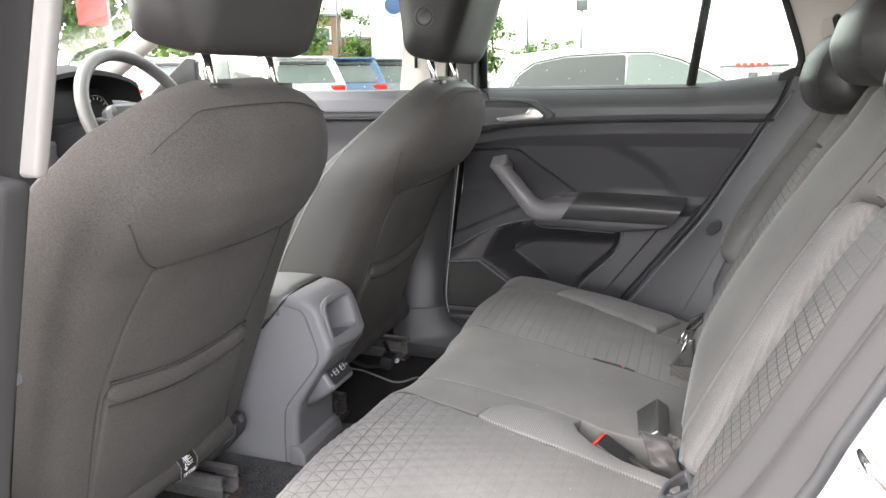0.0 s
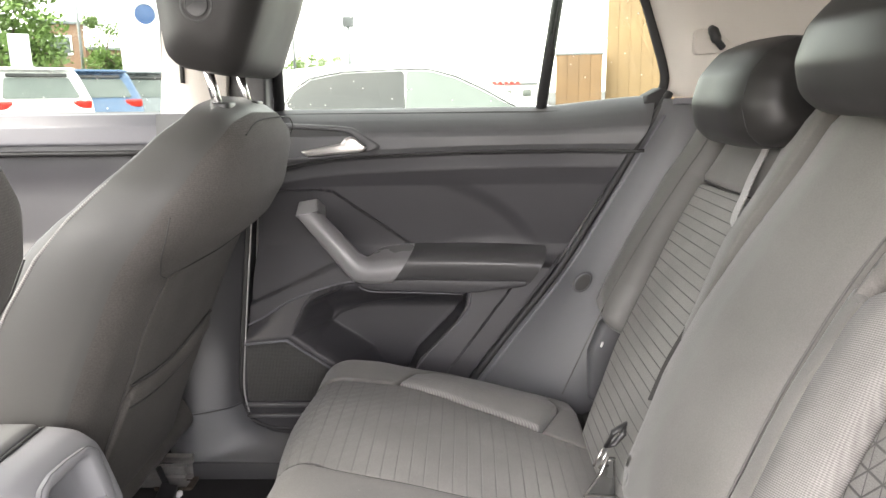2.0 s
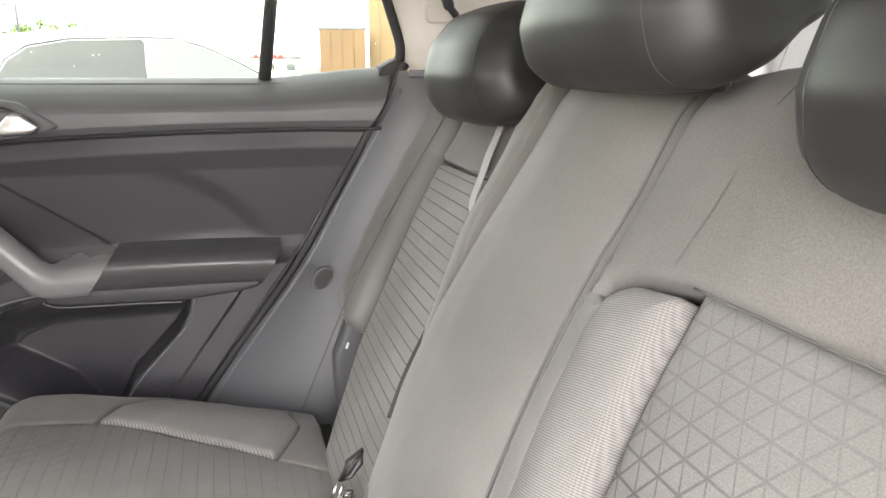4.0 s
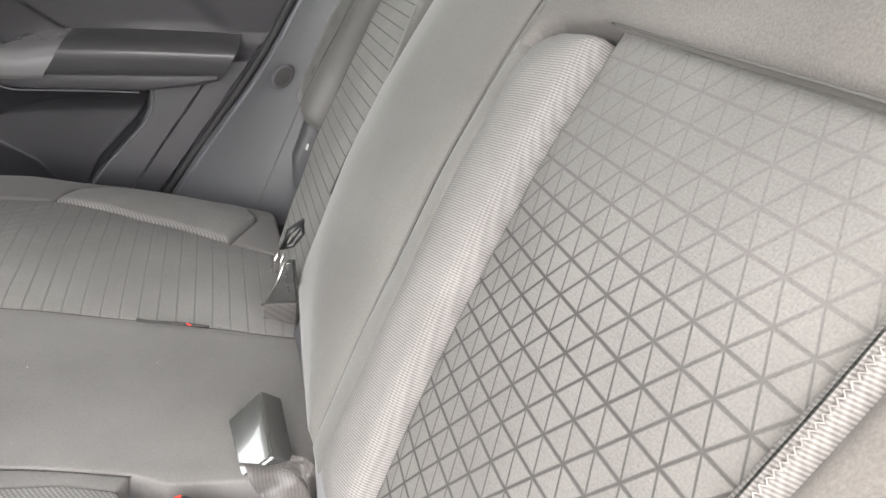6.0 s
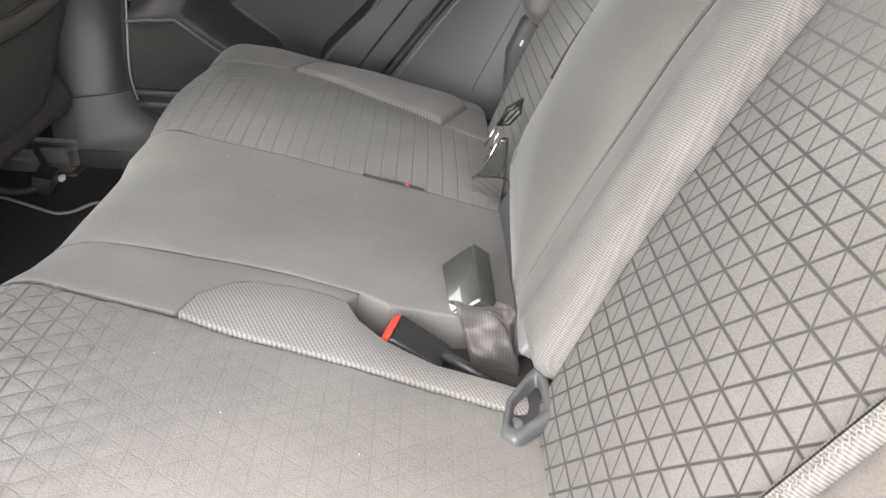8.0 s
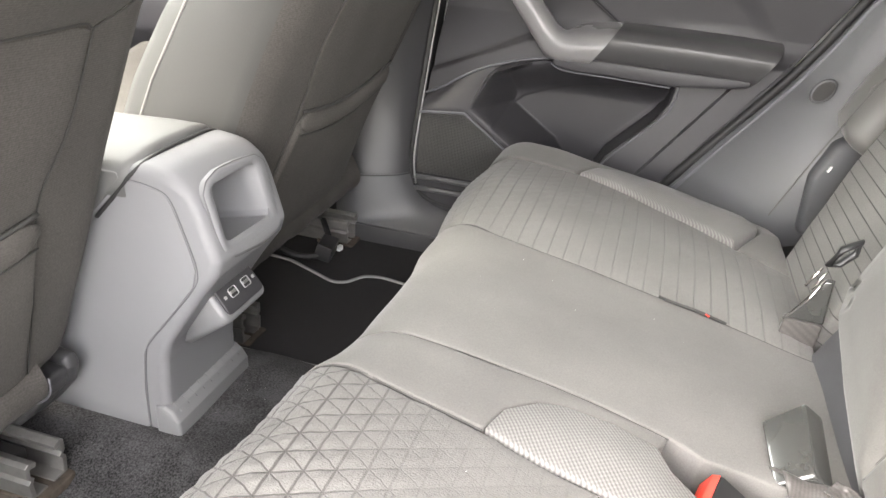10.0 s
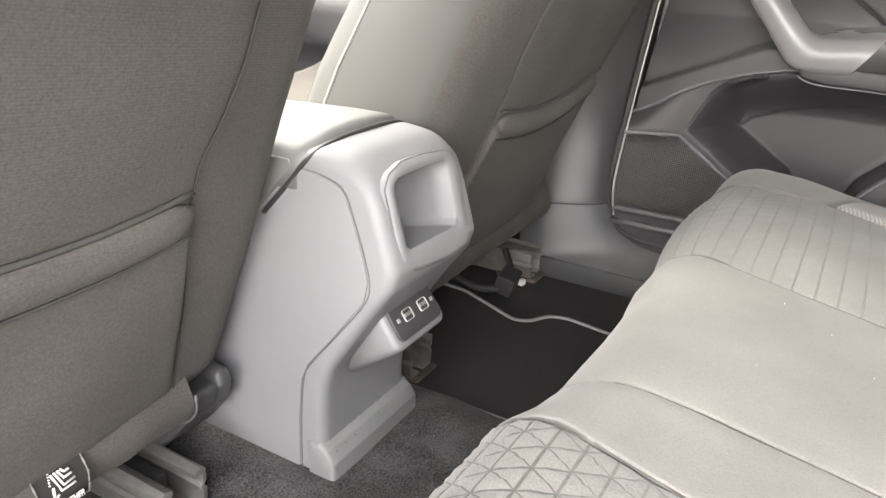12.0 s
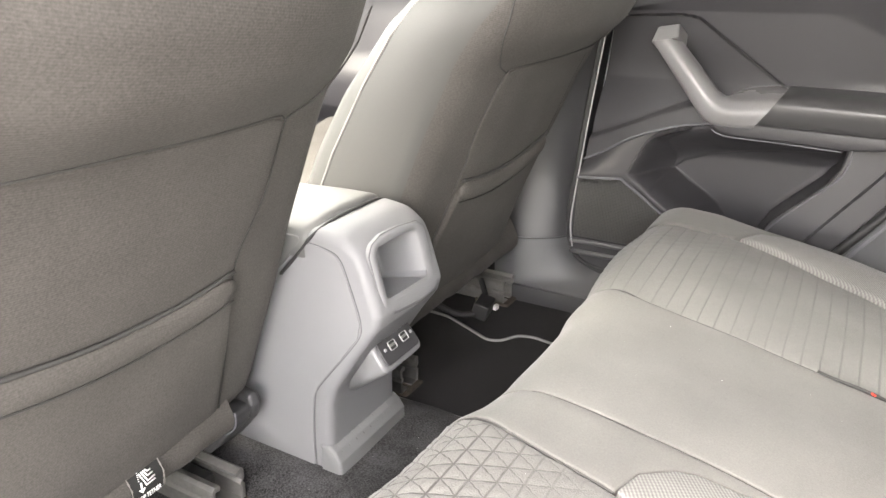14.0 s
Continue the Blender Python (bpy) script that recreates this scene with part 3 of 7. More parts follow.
far_mesh = rpoly([(U(-0.280), 1.712), (U(-0.258), 1.765), (U(-0.222), 1.790), (U(-0.11), 1.790), (U(-0.015), 1.765), (U(-0.003), 1.70), (U(-0.045), 1.603), (U(-0.147), 1.653), (U(-0.21), 1.684)], [0.004, 0.02, 0.02, 0.02, 0.02, 0.02, 0.006, 0.005, 0.005])
pillow("seat_side_insert", far_mesh, 0.05, 0.010, on_cushion(0.006), MESH, bench, "light grey knitted side insert", bulge=0.006)
far_edge = rpoly([(LU, 1.705), (LU, 1.795), (U(-0.41), 1.808), (U(-0.2), 1.812), (U(0.03), 1.79), (U(0.03), 1.567), (U(-0.042), 1.600), (U(0.001), 1.70), (U(-0.011), 1.768), (U(-0.108), 1.794), (U(-0.222), 1.794), (U(-0.263), 1.769), (U(-0.287), 1.714), (U(-0.40), 1.72)], [0.012, 0.04, 0.03, 0.012, 0.02, 0.005, 0.004, 0.02, 0.02, 0.02, 0.02, 0.02, 0.008, 0.012])
pillow("seat_side", far_edge, 0.09, 0.006, on_cushion(), SEAT, bench)
mid_panel = rpoly([(U(0.03), 1.12), (U(-0.10), 1.12)] + beside(MID_LINE, 0.0008)[::-1] + beside(FAR_LINE, -0.0009), 0.006)
pillow("middle_panel", mid_panel, 0.08, 0.003, on_cushion(), SEAT, bench)
CRESCENT = [(-0.264, 1.092), (-0.240, 1.115), (-0.221, 1.122), (-0.175, 1.121), (-0.138, 1.1118)]
mid_strip = rpoly(beside(NEAR_LINE, 0.0008) + [(U(a), b + 0.0012) for a, b in CRESCENT] + beside(MID_LINE, -0.0008)[::-1], 0.004)
pillow("middle_strip", mid_strip, 0.08, 0.003, on_cushion(), SEAT, bench)
near_panel = rpoly([(U(0.03), 0.74), (LU, 0.74)] + beside(NEAR_LINE, -0.0008) + [(U(-0.226), 1.0468), (U(-0.142), 1.0308), (U(-0.078), 1.0198), (U(0.03), 0.998)], 0.008)
pillow("seat_panel", near_panel, 0.08, 0.004, quilt(on_cushion(), 0.0022), TRIDARK, bench, "grey cloth with a pressed lattice of triangles", bulge=0.006, step=0.0055)
near_mesh = rpoly([(U(-0.274), 1.0612)] + [(U(a), b) for a, b in CRESCENT] + [(U(-0.1265), 1.089), (U(-0.102), 1.068), (U(-0.058), 1.047), (U(0.0), 1.037), (U(0.03), 1.030), (U(0.03), 0.9995), (U(-0.078), 1.0213), (U(-0.142), 1.0323), (U(-0.226), 1.0483)], 0.005, 0.008)
pillow("seat_side_insert", near_mesh, 0.07, 0.003, on_cushion(0.0016), MESH, bench, "light grey knitted side insert", bulge=0.004, step=0.008)
near_edge = rpoly([(LU, 0.64), (LU, 0.736), (U(0.03), 0.736), (U(0.03), 0.64)], 0.02)
pillow("seat_side", near_edge, 0.09, 0.02, on_cushion(), SEAT, bench)
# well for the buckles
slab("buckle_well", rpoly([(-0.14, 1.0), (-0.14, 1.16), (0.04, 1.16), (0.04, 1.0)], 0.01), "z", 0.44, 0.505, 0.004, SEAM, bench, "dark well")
# stitched ends of the panel lines over the front roll
def seam_on(pts, lift, r, material, name="seam", label=""):
    w = on_cushion(lift)
    tube(name, [w(p.x, p.y, 0) for p in spline([(a, b) for a, b in pts], 10)], r, material, bench, label, 6)

seam_on(MID_LINE, -0.002, 0.0007, SEAMG)
seam_on(FAR_LINE, -0.002, 0.0014, SEAMG)
seam_on(NEAR_LINE, -0.002, 0.0010, SEAMG)
w_ = on_cushion(0.0)
tube("pull_loop", spline([w_(U(-0.145), 1.3755, 0.001), w_(U(-0.13), 1.368, 0.003), w_(U(-0.10), 1.366, 0.003), w_(U(-0.07), 1.3655, 0.0)], 6), 0.0017, SEAM, bench, "dark loop at the seam")
rod("latch_mark", w_(U(-0.094), 1.3655, 0.003), w_(U(-0.089), 1.3648, 0.002), 0.0013, RED, bench, "small red thread")

# backrest: u runs up its face from the cushion
BK = bend((0.022, 0.52), (0.485, 0.874), (-0.874, 0.485), 0.562, 0.05, 1.9)


def on_back(lift=0.0, dish=0.0):
    def w(u, v, h):
        p, n = BK(u)
        belly = 0.012 * math.sin(min(max(u, 0), 0.5) / 0.5 * math.pi)
        wr = 0.0015 * noise.noise((u * 12, v * 12, 9.0))
        q = p + n * (h + lift + belly + wr)
        return (q.x, v, q.y)
    return w


def UB(z):
    return (z - 0.52) / 0.874


TOP = 0.632
back = bench
slab("back_frame", rpoly([(0.045, 0.47), (0.10, 0.49), (0.345, 1.005), (0.40, 1.02), (0.42, 0.98), (0.2, 0.47)], 0.02), "y", 0.62, 1.86, 0.02, SEAM, back)
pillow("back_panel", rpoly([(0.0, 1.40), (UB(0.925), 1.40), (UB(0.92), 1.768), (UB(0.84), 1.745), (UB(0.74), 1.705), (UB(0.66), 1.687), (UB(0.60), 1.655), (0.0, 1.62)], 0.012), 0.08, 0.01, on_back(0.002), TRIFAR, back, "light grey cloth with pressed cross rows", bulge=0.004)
pillow("upper_panel", rpoly([(UB(0.9285), 1.44), (TOP + 0.01, 1.44), (TOP + 0.01, 1.762), (UB(0.924), 1.762)], 0.012), 0.08, 0.010, on_back(0.006), BACKPLAIN, back, bulge=0.006)
pillow("side_bolster", rpoly([(UB(0.665), 1.695), (UB(0.74), 1.712), (UB(0.84), 1.75), (UB(0.925), 1.771), (TOP, 1.765), (TOP - 0.03, 1.862), (UB(0.9), 1.866), (UB(0.8), 1.845), (UB(0.72), 1.825), (UB(0.672), 1.80)], 0.025), 0.09, 0.03, on_back(0.036), BOLSTER, back, bulge=0.01)
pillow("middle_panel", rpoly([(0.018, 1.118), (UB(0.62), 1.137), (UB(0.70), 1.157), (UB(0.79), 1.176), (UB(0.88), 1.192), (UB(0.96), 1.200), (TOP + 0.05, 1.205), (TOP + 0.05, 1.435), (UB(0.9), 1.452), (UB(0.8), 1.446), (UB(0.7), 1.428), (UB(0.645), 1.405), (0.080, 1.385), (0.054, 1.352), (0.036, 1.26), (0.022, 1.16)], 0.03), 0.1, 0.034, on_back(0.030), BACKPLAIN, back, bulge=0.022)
def flank(u, v, h):
    base = float(np.interp(u, [0.2, 0.3, 0.39, 0.47, 0.57, 0.64], [1.455, 1.49, 1.530, 1.543, 1.556, 1.566]))
    k = min(max((v - 1.43) / (base - 1.43), 0.0), 1.0)
    crest = float(np.interp(u, [0.20, 0.27, 0.42], [0.004, 0.020, 0.044]))
    return on_back(crest - max(crest - 0.006, 0.0) * k ** 1.3)(u, v, h)
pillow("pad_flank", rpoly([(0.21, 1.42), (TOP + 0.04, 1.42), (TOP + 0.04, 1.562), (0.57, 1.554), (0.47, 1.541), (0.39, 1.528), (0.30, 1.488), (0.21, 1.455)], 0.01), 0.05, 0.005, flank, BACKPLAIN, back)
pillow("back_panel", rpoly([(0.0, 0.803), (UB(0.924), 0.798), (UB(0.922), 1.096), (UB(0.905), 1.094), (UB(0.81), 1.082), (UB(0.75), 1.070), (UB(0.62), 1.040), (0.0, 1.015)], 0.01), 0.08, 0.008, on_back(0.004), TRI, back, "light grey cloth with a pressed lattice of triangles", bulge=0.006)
pillow("mesh_bolster", rpoly([(0.03, 1.020), (UB(0.62), 1.043), (UB(0.75), 1.074), (UB(0.81), 1.086), (UB(0.904), 1.097), (UB(0.897), 1.150), (UB(0.885), 1.172), (UB(0.855), 1.180), (UB(0.80), 1.168), (UB(0.70), 1.142), (0.03, 1.112)], [0.02, 0.01, 0.01, 0.01, 0.01, 0.02, 0.02, 0.02, 0.02, 0.02, 0.03], 0.009), 0.09, 0.016, on_back(0.022), RIB, back, "light grey ribbed bolster", bulge=0.010)
pillow("bolster_edge", rpoly([(0.03, 1.09), (UB(0.70), 1.13), (UB(0.80), 1.156), (UB(0.875), 1.165), (UB(0.885), 1.194), (UB(0.87), 1.194), (UB(0.79), 1.182), (UB(0.70), 1.164), (0.03, 1.134)], 0.008, 0.009), 0.09, 0.008, on_back(0.022), BACKPLAIN, back, bulge=0.002)
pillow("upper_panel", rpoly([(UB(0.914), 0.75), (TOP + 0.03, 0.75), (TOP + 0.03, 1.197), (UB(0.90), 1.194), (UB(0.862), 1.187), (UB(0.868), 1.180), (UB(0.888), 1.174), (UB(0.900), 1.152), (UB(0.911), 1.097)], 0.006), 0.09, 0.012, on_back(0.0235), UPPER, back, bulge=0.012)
pillow("side_bolster", rpoly([(0.02, 0.648), (UB(0.72), 0.636), (TOP - 0.03, 0.63), (TOP, 0.76), (UB(0.90), 0.792), (UB(0.75), 0.795), (0.02, 0.798)], 0.012), 0.09, 0.012, on_back(0.012), UPPER, back, bulge=0.002)


def back_seam(pts, lift, r, material, name="seam", label=""):
    w = on_back(lift)
    return tube(name, [w(p.x, p.y, 0) for p in spline([(a, b) for a, b in pts], 10)], r, material, back, label, 6)


back_seam([(UB(0.924), 1.75), (UB(0.922), 1.6), (UB(0.926), 1.45)], 0.001, 0.0015, SEAM)
back_seam([(UB(0.913), 0.80), (UB(0.913), 0.9), (UB(0.911), 1.09)], 0.0155, 0.0010, SEAMG)
back_seam([(UB(0.918), 1.098), (UB(0.96), 1.096), (UB(1.0), 1.094), (TOP, 1.093)], 0.0335, 0.0007, SEAMG)
# dark bar laid in the crease beside the middle pad, for its shade
back_seam([(0.05, 1.136), (UB(0.62), 1.147), (UB(0.70), 1.166), (UB(0.79), 1.186), (UB(0.88), 1.202), (UB(0.94), 1.2065), (UB(0.99), 1.209), (UB(1.03), 1.210)], 0.0195, 0.0014, SEAMG)
# ribbed band with a zigzag stitch along the near bolster
pillow("piping_band", rpoly([(0.03, 0.795), (UB(0.75), 0.793), (UB(0.90), 0.791), (UB(0.905), 0.806), (UB(0.75), 0.808), (0.03, 0.810)], 0.006, 0.008), 0.03, 0.009, on_back(0.017), RIB, back, "light grey ribbed band", step=0.01)
w_ = on_back(0.0175)
zig = [w_(0.04 + 0.0019 * k, 0.7965 + 0.0028 * (k % 2) - 0.003 * k / 212, 0) for k in range(212)]
tube("zigzag_stitch", zig, 0.00065, STITCH, back, "light grey zigzag stitch", 5)
w_ = on_back(0.034)
tube("piping_cord", [w_(p.x, p.y, 0) for p in spline([(0.03, 1.699), (UB(0.75), 1.738), (UB(0.925), 1.76), (TOP - 0.02, 1.757)], 12)], 0.0012, SEAMG, back, "", 6)


def head_restraint(yc, wide, x0, z0, tall, deep, parent, name="head_restraint"):
    """A padded restraint whose front lobe hangs over the backrest, with domed ends, on two posts."""
    prof = [(-0.36, -0.02), (-0.50, 0.12), (-0.56, 0.38), (-0.50, 0.66), (-0.33, 0.90), (-0.08, 1.0), (0.22, 0.98), (0.44, 0.82), (0.52, 0.58), (0.44, 0.38), (0.24, 0.26), (0.06, 0.08), (-0.14, -0.02)]
    o = relax(rpoly([(a * deep, b * tall) for a, b in prof], 0.03, 0.008, 4), 3)
    cx, cz = -0.02 * deep, 0.48 * tall
    verts, faces, n, rows = [], [], len(o), 41
    for i in range(rows):
        s = math.sin((-1 + 2 * i / (rows - 1)) * math.pi / 2)
        k = max((1 - abs(s) ** 5.0) ** 0.5, 0.0)
        for p in o:
            crown = 1 - 0.10 * (p.y / tall) - 0.08 * (p.x / deep + 0.5)
            verts.append((x0 + cx + (p.x - cx) * (0.52 + 0.48 * k) + 0.012 * abs(s) ** 3, yc + s * wide / 2 * crown, z0 + cz + (p.y - cz) * (0.50 + 0.50 * k)))
    for i in range(rows - 1):
        for j in range(n):
            faces.append((i * n + j, i * n + (j + 1) % n, (i + 1) * n + (j + 1) % n, (i + 1) * n + j))
    faces += [tuple(range(n)), tuple(range((rows - 1) * n, rows * n))]
    ob = put_mesh(name, verts, faces, VINYL, parent, "black vinyl head restraint")
    for i in (9, rows - 10):
        tube("seam", [verts[i * n + j] for j in range(n)], 0.0006, RUBBER, ob, "", 5, True)
    for s in (-1, 1):
        rod("post", (x0 + 0.03, yc + s * 0.06, z0 - 0.09), (x0 + 0.03, yc + s * 0.06, z0 + 0.06), 0.006, CHROME, ob, "chrome post")
    return ob


head_restraint(1.60, 0.28, 0.277, 0.998, 0.148, 0.162, back)
head_restraint(1.24, 0.285, 0.272, 1.05, 0.138, 0.162, back)
head_restraint(0.88, 0.28, 0.272, 1.0, 0.148, 0.162, back)

# ---- front seats ----
FT, FN = Vector((0.3825, 0.924)), Vector((0.924, -0.3825))
ZB = [0.40, 0.477, 0.60, 0.69, 0.80, 0.850, 0.875, 0.91, 0.96, 1.03, 1.085, 1.12]
BB = [0.0, 0.0, -0.010, -0.013, -0.006, 0.001, 0.020, 0.042, 0.052, 0.034, 0.002, -0.02]
DU, DD = [-0.1, 0.2, 0.3, 0.42, 0.5, 0.6, 0.66], [0.15, 0.14, 0.125, 0.095, 0.072, 0.045, 0.03]


def front_seat(sgn, label, group):
    """sgn 1: the seat beside the open door; -1: the one on the far side."""
    yy = (lambda y: y) if sgn > 0 else mir
    s = thing("front_seat", (-0.85, yy(0.875), 0.36), label, "car seat", group)

    def w(u, v, h, lift=0.0):
        z = 0.477 + u * 0.924
        k = max(0.0, 1 - (abs(v - 0.905) / 0.245) ** 2.5)
        b = float(np.interp(z, ZB, BB)) * (0.25 + 0.75 * k) + 0.022 * (k - 1)
        wr = 0.0015 * noise.noise((u * 10, v * 10, 5.0 + sgn))
        if h < -0.05:
            h = -0.05 + (h + 0.05) * (float(np.interp(u, DU, DD)) - 0.02) / 0.09
        p = Vector((-0.737, 0.477)) + FT * u + FN * (b + h + lift + wr)
        return (p.x, yy(v), p.y)

    o = rpoly([(-0.02, 0.712), (0.15, 0.69), (0.38, 0.670), (0.495, 0.669), (0.558, 0.696), (0.608, 0.753), (0.627, 0.825), (0.63, 0.96), (0.618, 1.04), (0.58, 1.09), (0.52, 1.13), (0.45, 1.150), (0.33, 1.155), (0.1, 1.16), (-0.02, 1.152)], [0.02] + [0.05] * 13 + [0.02], 0.012)
    o = relax(o, 14)
    v, f, uv = pillow_data(o, 0.14, 0.032, w, step=0.0115, both=True)
    bk = put_mesh("backrest", v, f, BACKSEAT, s, "dark grey cloth backrest with paler sides", uv)
    if sgn < 0:
        bk.data.materials.append(SIDE)
        for i in range(len(o) * 5):
            bk.data.polygons[i].material_index = 1
    front = lambda u, vv, d: w(u, vv, -d)
    # lower back panel, pocket and its rolled edge
    rim_n = [(0.016, 0.762), (0.094, 0.758), (0.20, 0.749), (0.254, 0.749), (0.30, 0.754), (0.348, 0.762), (0.411, 0.777)]
    rim_f = [(0.398, 1.060), (0.369, 1.063), (0.33, 1.065), (0.291, 1.060), (0.251, 1.049), (0.193, 1.051), (0.122, 1.062), (0.04, 1.068), (0.016, 1.070)]
    pan = rpoly(rim_n + [(0.412, 0.85), (0.410, 0.95), (0.405, 1.04)] + rim_f, 0.006, 0.012)
    v, f, uv = pillow_data(pan, 0.02, 0.0025, lambda a, b, h: w(a, b, h, 0.002), step=0.011)
    put_mesh("back_panel", v, f, BACKSEAT, s, "", uv)
    poc = rpoly([(0.016, 0.764), (0.094, 0.760), (0.232, 0.751), (0.212, 0.85), (0.206, 0.94), (0.214, 1.047), (0.193, 1.049), (0.122, 1.060), (0.016, 1.068)], 0.006, 0.012)
    v, f, uv = pillow_data(poc, 0.01, 0.004, lambda a, b, h: w(a, b, h, 0.003 + 0.007 * float(step(-0.0, 0.24, a))), step=0.011)
    pk = put_mesh("map_pocket", v, f, BACKSEAT, s, "flat cloth map pocket", uv)
    edge = [w(p.x, p.y, 0.0, 0.007) for p in spline([(0.233, 0.752), (0.219, 0.82), (0.2075, 0.90), (0.207, 0.97), (0.2155, 1.048)], 6)]
    tube("rolled_edge", edge, [0.0072 * min(1.0, 0.35 + 0.33 * min(i, len(edge) - 1 - i)) for i in range(len(edge))], BACKSEAT, pk, "", 14, flat=2.1)
    # dark lines along hem stitch and slot, painted for the shade there
    tube("hem_stitch_shade", [w(p.x - 0.0168, p.y, 0.0, 0.0112) for p in spline([(0.233, 0.754), (0.219, 0.82), (0.2075, 0.90), (0.207, 0.97), (0.2155, 1.046)], 6)], 0.0013, SEAM, pk, "", 5)
    tube("pocket_slot_shade", [w(p.x + 0.0160, p.y, 0.0, 0.0055) for p in spline([(0.233, 0.754), (0.219, 0.82), (0.2075, 0.90), (0.207, 0.97), (0.2155, 1.046)], 6)], 0.0024, SEAM, pk, "dark line for the shade in the pocket slot", 5)
    for pts in ([(a, b - 0.0025) for a, b in rim_n], [(0.4135, 0.778), (0.4145, 0.85), (0.4125, 0.95), (0.4075, 1.04), (0.400, 1.060)], [(a, b + 0.0025) for a, b in rim_f], [(0.399, 1.062), (0.412, 1.09), (0.436, 1.113), (0.464, 1.127), (0.50, 1.136)], [(0.4125, 0.775), (0.428, 0.748), (0.455, 0.722), (0.49, 0.70)]):
        tube("seam", [w(p.x, p.y, 0.0, 0.001) for p in spline(pts, 12)], 0.0009, SEAM, s, "", 6)
    # seam round the top, lying on the rounded rim
    over = spline([(0.570, 0.708), (0.588, 0.724), (0.604, 0.745), (0.613, 0.763), (0.616, 0.782), (0.619, 0.83), (0.620, 0.89), (0.619, 0.95), (0.614, 0.995), (0.605, 1.028)], 8)
    tube("seam", [w(p.x, p.y, -(0.032 - math.sqrt(0.032 ** 2 - max(0.0, p.x - 0.598) ** 2)), 0.001) for p in over], 0.0009, SEAM, s, "", 6)
    # light stitching on the front edge of the inner bolster
    tube("stitching", [w(p, q + 0.0005, -0.112) for p, q in ((0.1, 1.1575), (0.22, 1.155), (0.33, 1.1525), (0.40, 1.15), (0.46, 1.145), (0.505, 1.131), (0.545, 1.108), (0.575, 1.083))], 0.0026, MESH, s, "light grey stitched edge", 6)
    # padded front of the backrest and the cushion
    cush = rpoly([(-1.22, 0.64), (-1.22, 1.11), (-0.80, 1.12), (-0.80, 0.63)], 0.05, 0.03)
    pillow("cushion", cush, 0.15, 0.05, lambda u, v, h: (u, yy(v), 0.62 + h + 0.08 * (-0.8 - u) + 0.04 * (abs(v - 0.875) / 0.24) ** 3), BACKSEAT, s, "dark grey cloth cushion", step=0.03)
    slab("seat_base", rpoly([(-1.15, 0.40), (-1.15, 0.5), (-0.80, 0.48), (-0.78, 0.44), (-0.80, 0.40)], 0.02), "y", min(yy(0.68), yy(1.08)), max(yy(0.68), yy(1.08)), 0.02, BLACKP, s)
    # cloth flap under the panel
    fl = spline([(-0.752, 0.520, 0), (-0.733, 0.482, 0), (-0.738, 0.457, 0), (-0.765, 0.441, 0), (-0.82, 0.44, 0)], 4)
    ys = np.linspace(yy(0.68), yy(1.086), 40)[None, :].repeat(len(fl), 0)
    zs = np.array([p.y for p in fl])[:, None] + 0.0012 * np.sin(ys * 55) + 0.0008 * np.sin(ys * 140)
    xs = np.array([p.x for p in fl])[:, None] + 0.001 * np.sin(ys * 80 + 1)
    fp = sheet("lower_flap", xs, ys, zs, BACKSEAT, s, "loose cloth flap", thick=-0.006, axis=0)
    if sgn > 0:
        tz = [0.498, 0.478, 0.458, 0.446]
        tx = [-0.7385, -0.7265, -0.7290, -0.747]
        tag = sheet("tag", np.array([[a, a] for a in tx]), np.array([[0.940, 0.978]] * 4), np.array([[a, a] for a in tz]), TAG, s, "black woven tag with a white print", thick=-0.002, axis=0)
        def on_tag(a, z):
            return Vector((float(np.interp(-z, [-0.498, -0.478, -0.458, -0.446], tx)) + 0.0012, 0.959 + (a - 0.9515) * 0.70, z))
        # printed seat outline with a dotted arc and an anchor, over two words
        for pts in ([(0.9435, 0.4880), (0.9485, 0.4745), (0.9640, 0.4755)], [(0.9475, 0.4885), (0.9515, 0.4785), (0.9645, 0.4795)], [(0.951, 0.4885), (0.9545, 0.4825), (0.9635, 0.4830)], [(0.9545, 0.4885), (0.9575, 0.4860), (0.9625, 0.4862)], [(0.9405, 0.4800), (0.9405, 0.4690)], [(0.9365, 0.4725), (0.9405, 0.4685), (0.9450, 0.4725)]):
            tube("print_line", [on_tag(a, b) for a, b in pts], 0.0010, PRINT, tag, "white print", 5)
        for k in range(6):
            tube("print_dot", [on_tag(0.9385 + 0.0007 * k, 0.482 + 0.0018 * k), on_tag(0.9390 + 0.0007 * k, 0.4828 + 0.0018 * k)], 0.0007, PRINT, tag, "", 5)
        fc = bpy.data.curves.new("words", "FONT")
        fc.body, fc.size, fc.align_x, fc.extrude = "TOP TETHER", 0.0086, "CENTER", 0.0003
        tmp = new("words", fc)
        dg = bpy.context.evaluated_depsgraph_get()
        wm = bpy.data.meshes.new_from_object(tmp.evaluated_get(dg))
        bpy.data.objects.remove(tmp)
        wv = [on_tag(0.9515 + v.co.x * 0.86, 0.4585 + v.co.y) + Vector((0.0006 + v.co.z, 0, 0)) for v in wm.vertices]
        put_mesh("words", wv, [tuple(p.vertices) for p in wm.polygons], PRINT, tag, "white printed words", smooth=False)
        for a in (0.9235, 0.9795):
            tube("tag_stitch", [on_tag(a, z) for z in np.linspace(0.496, 0.448, 14)], [0.0004 + 0.0006 * (k % 2) for k in range(14)], STITCH, tag, "grey stitching", 5)
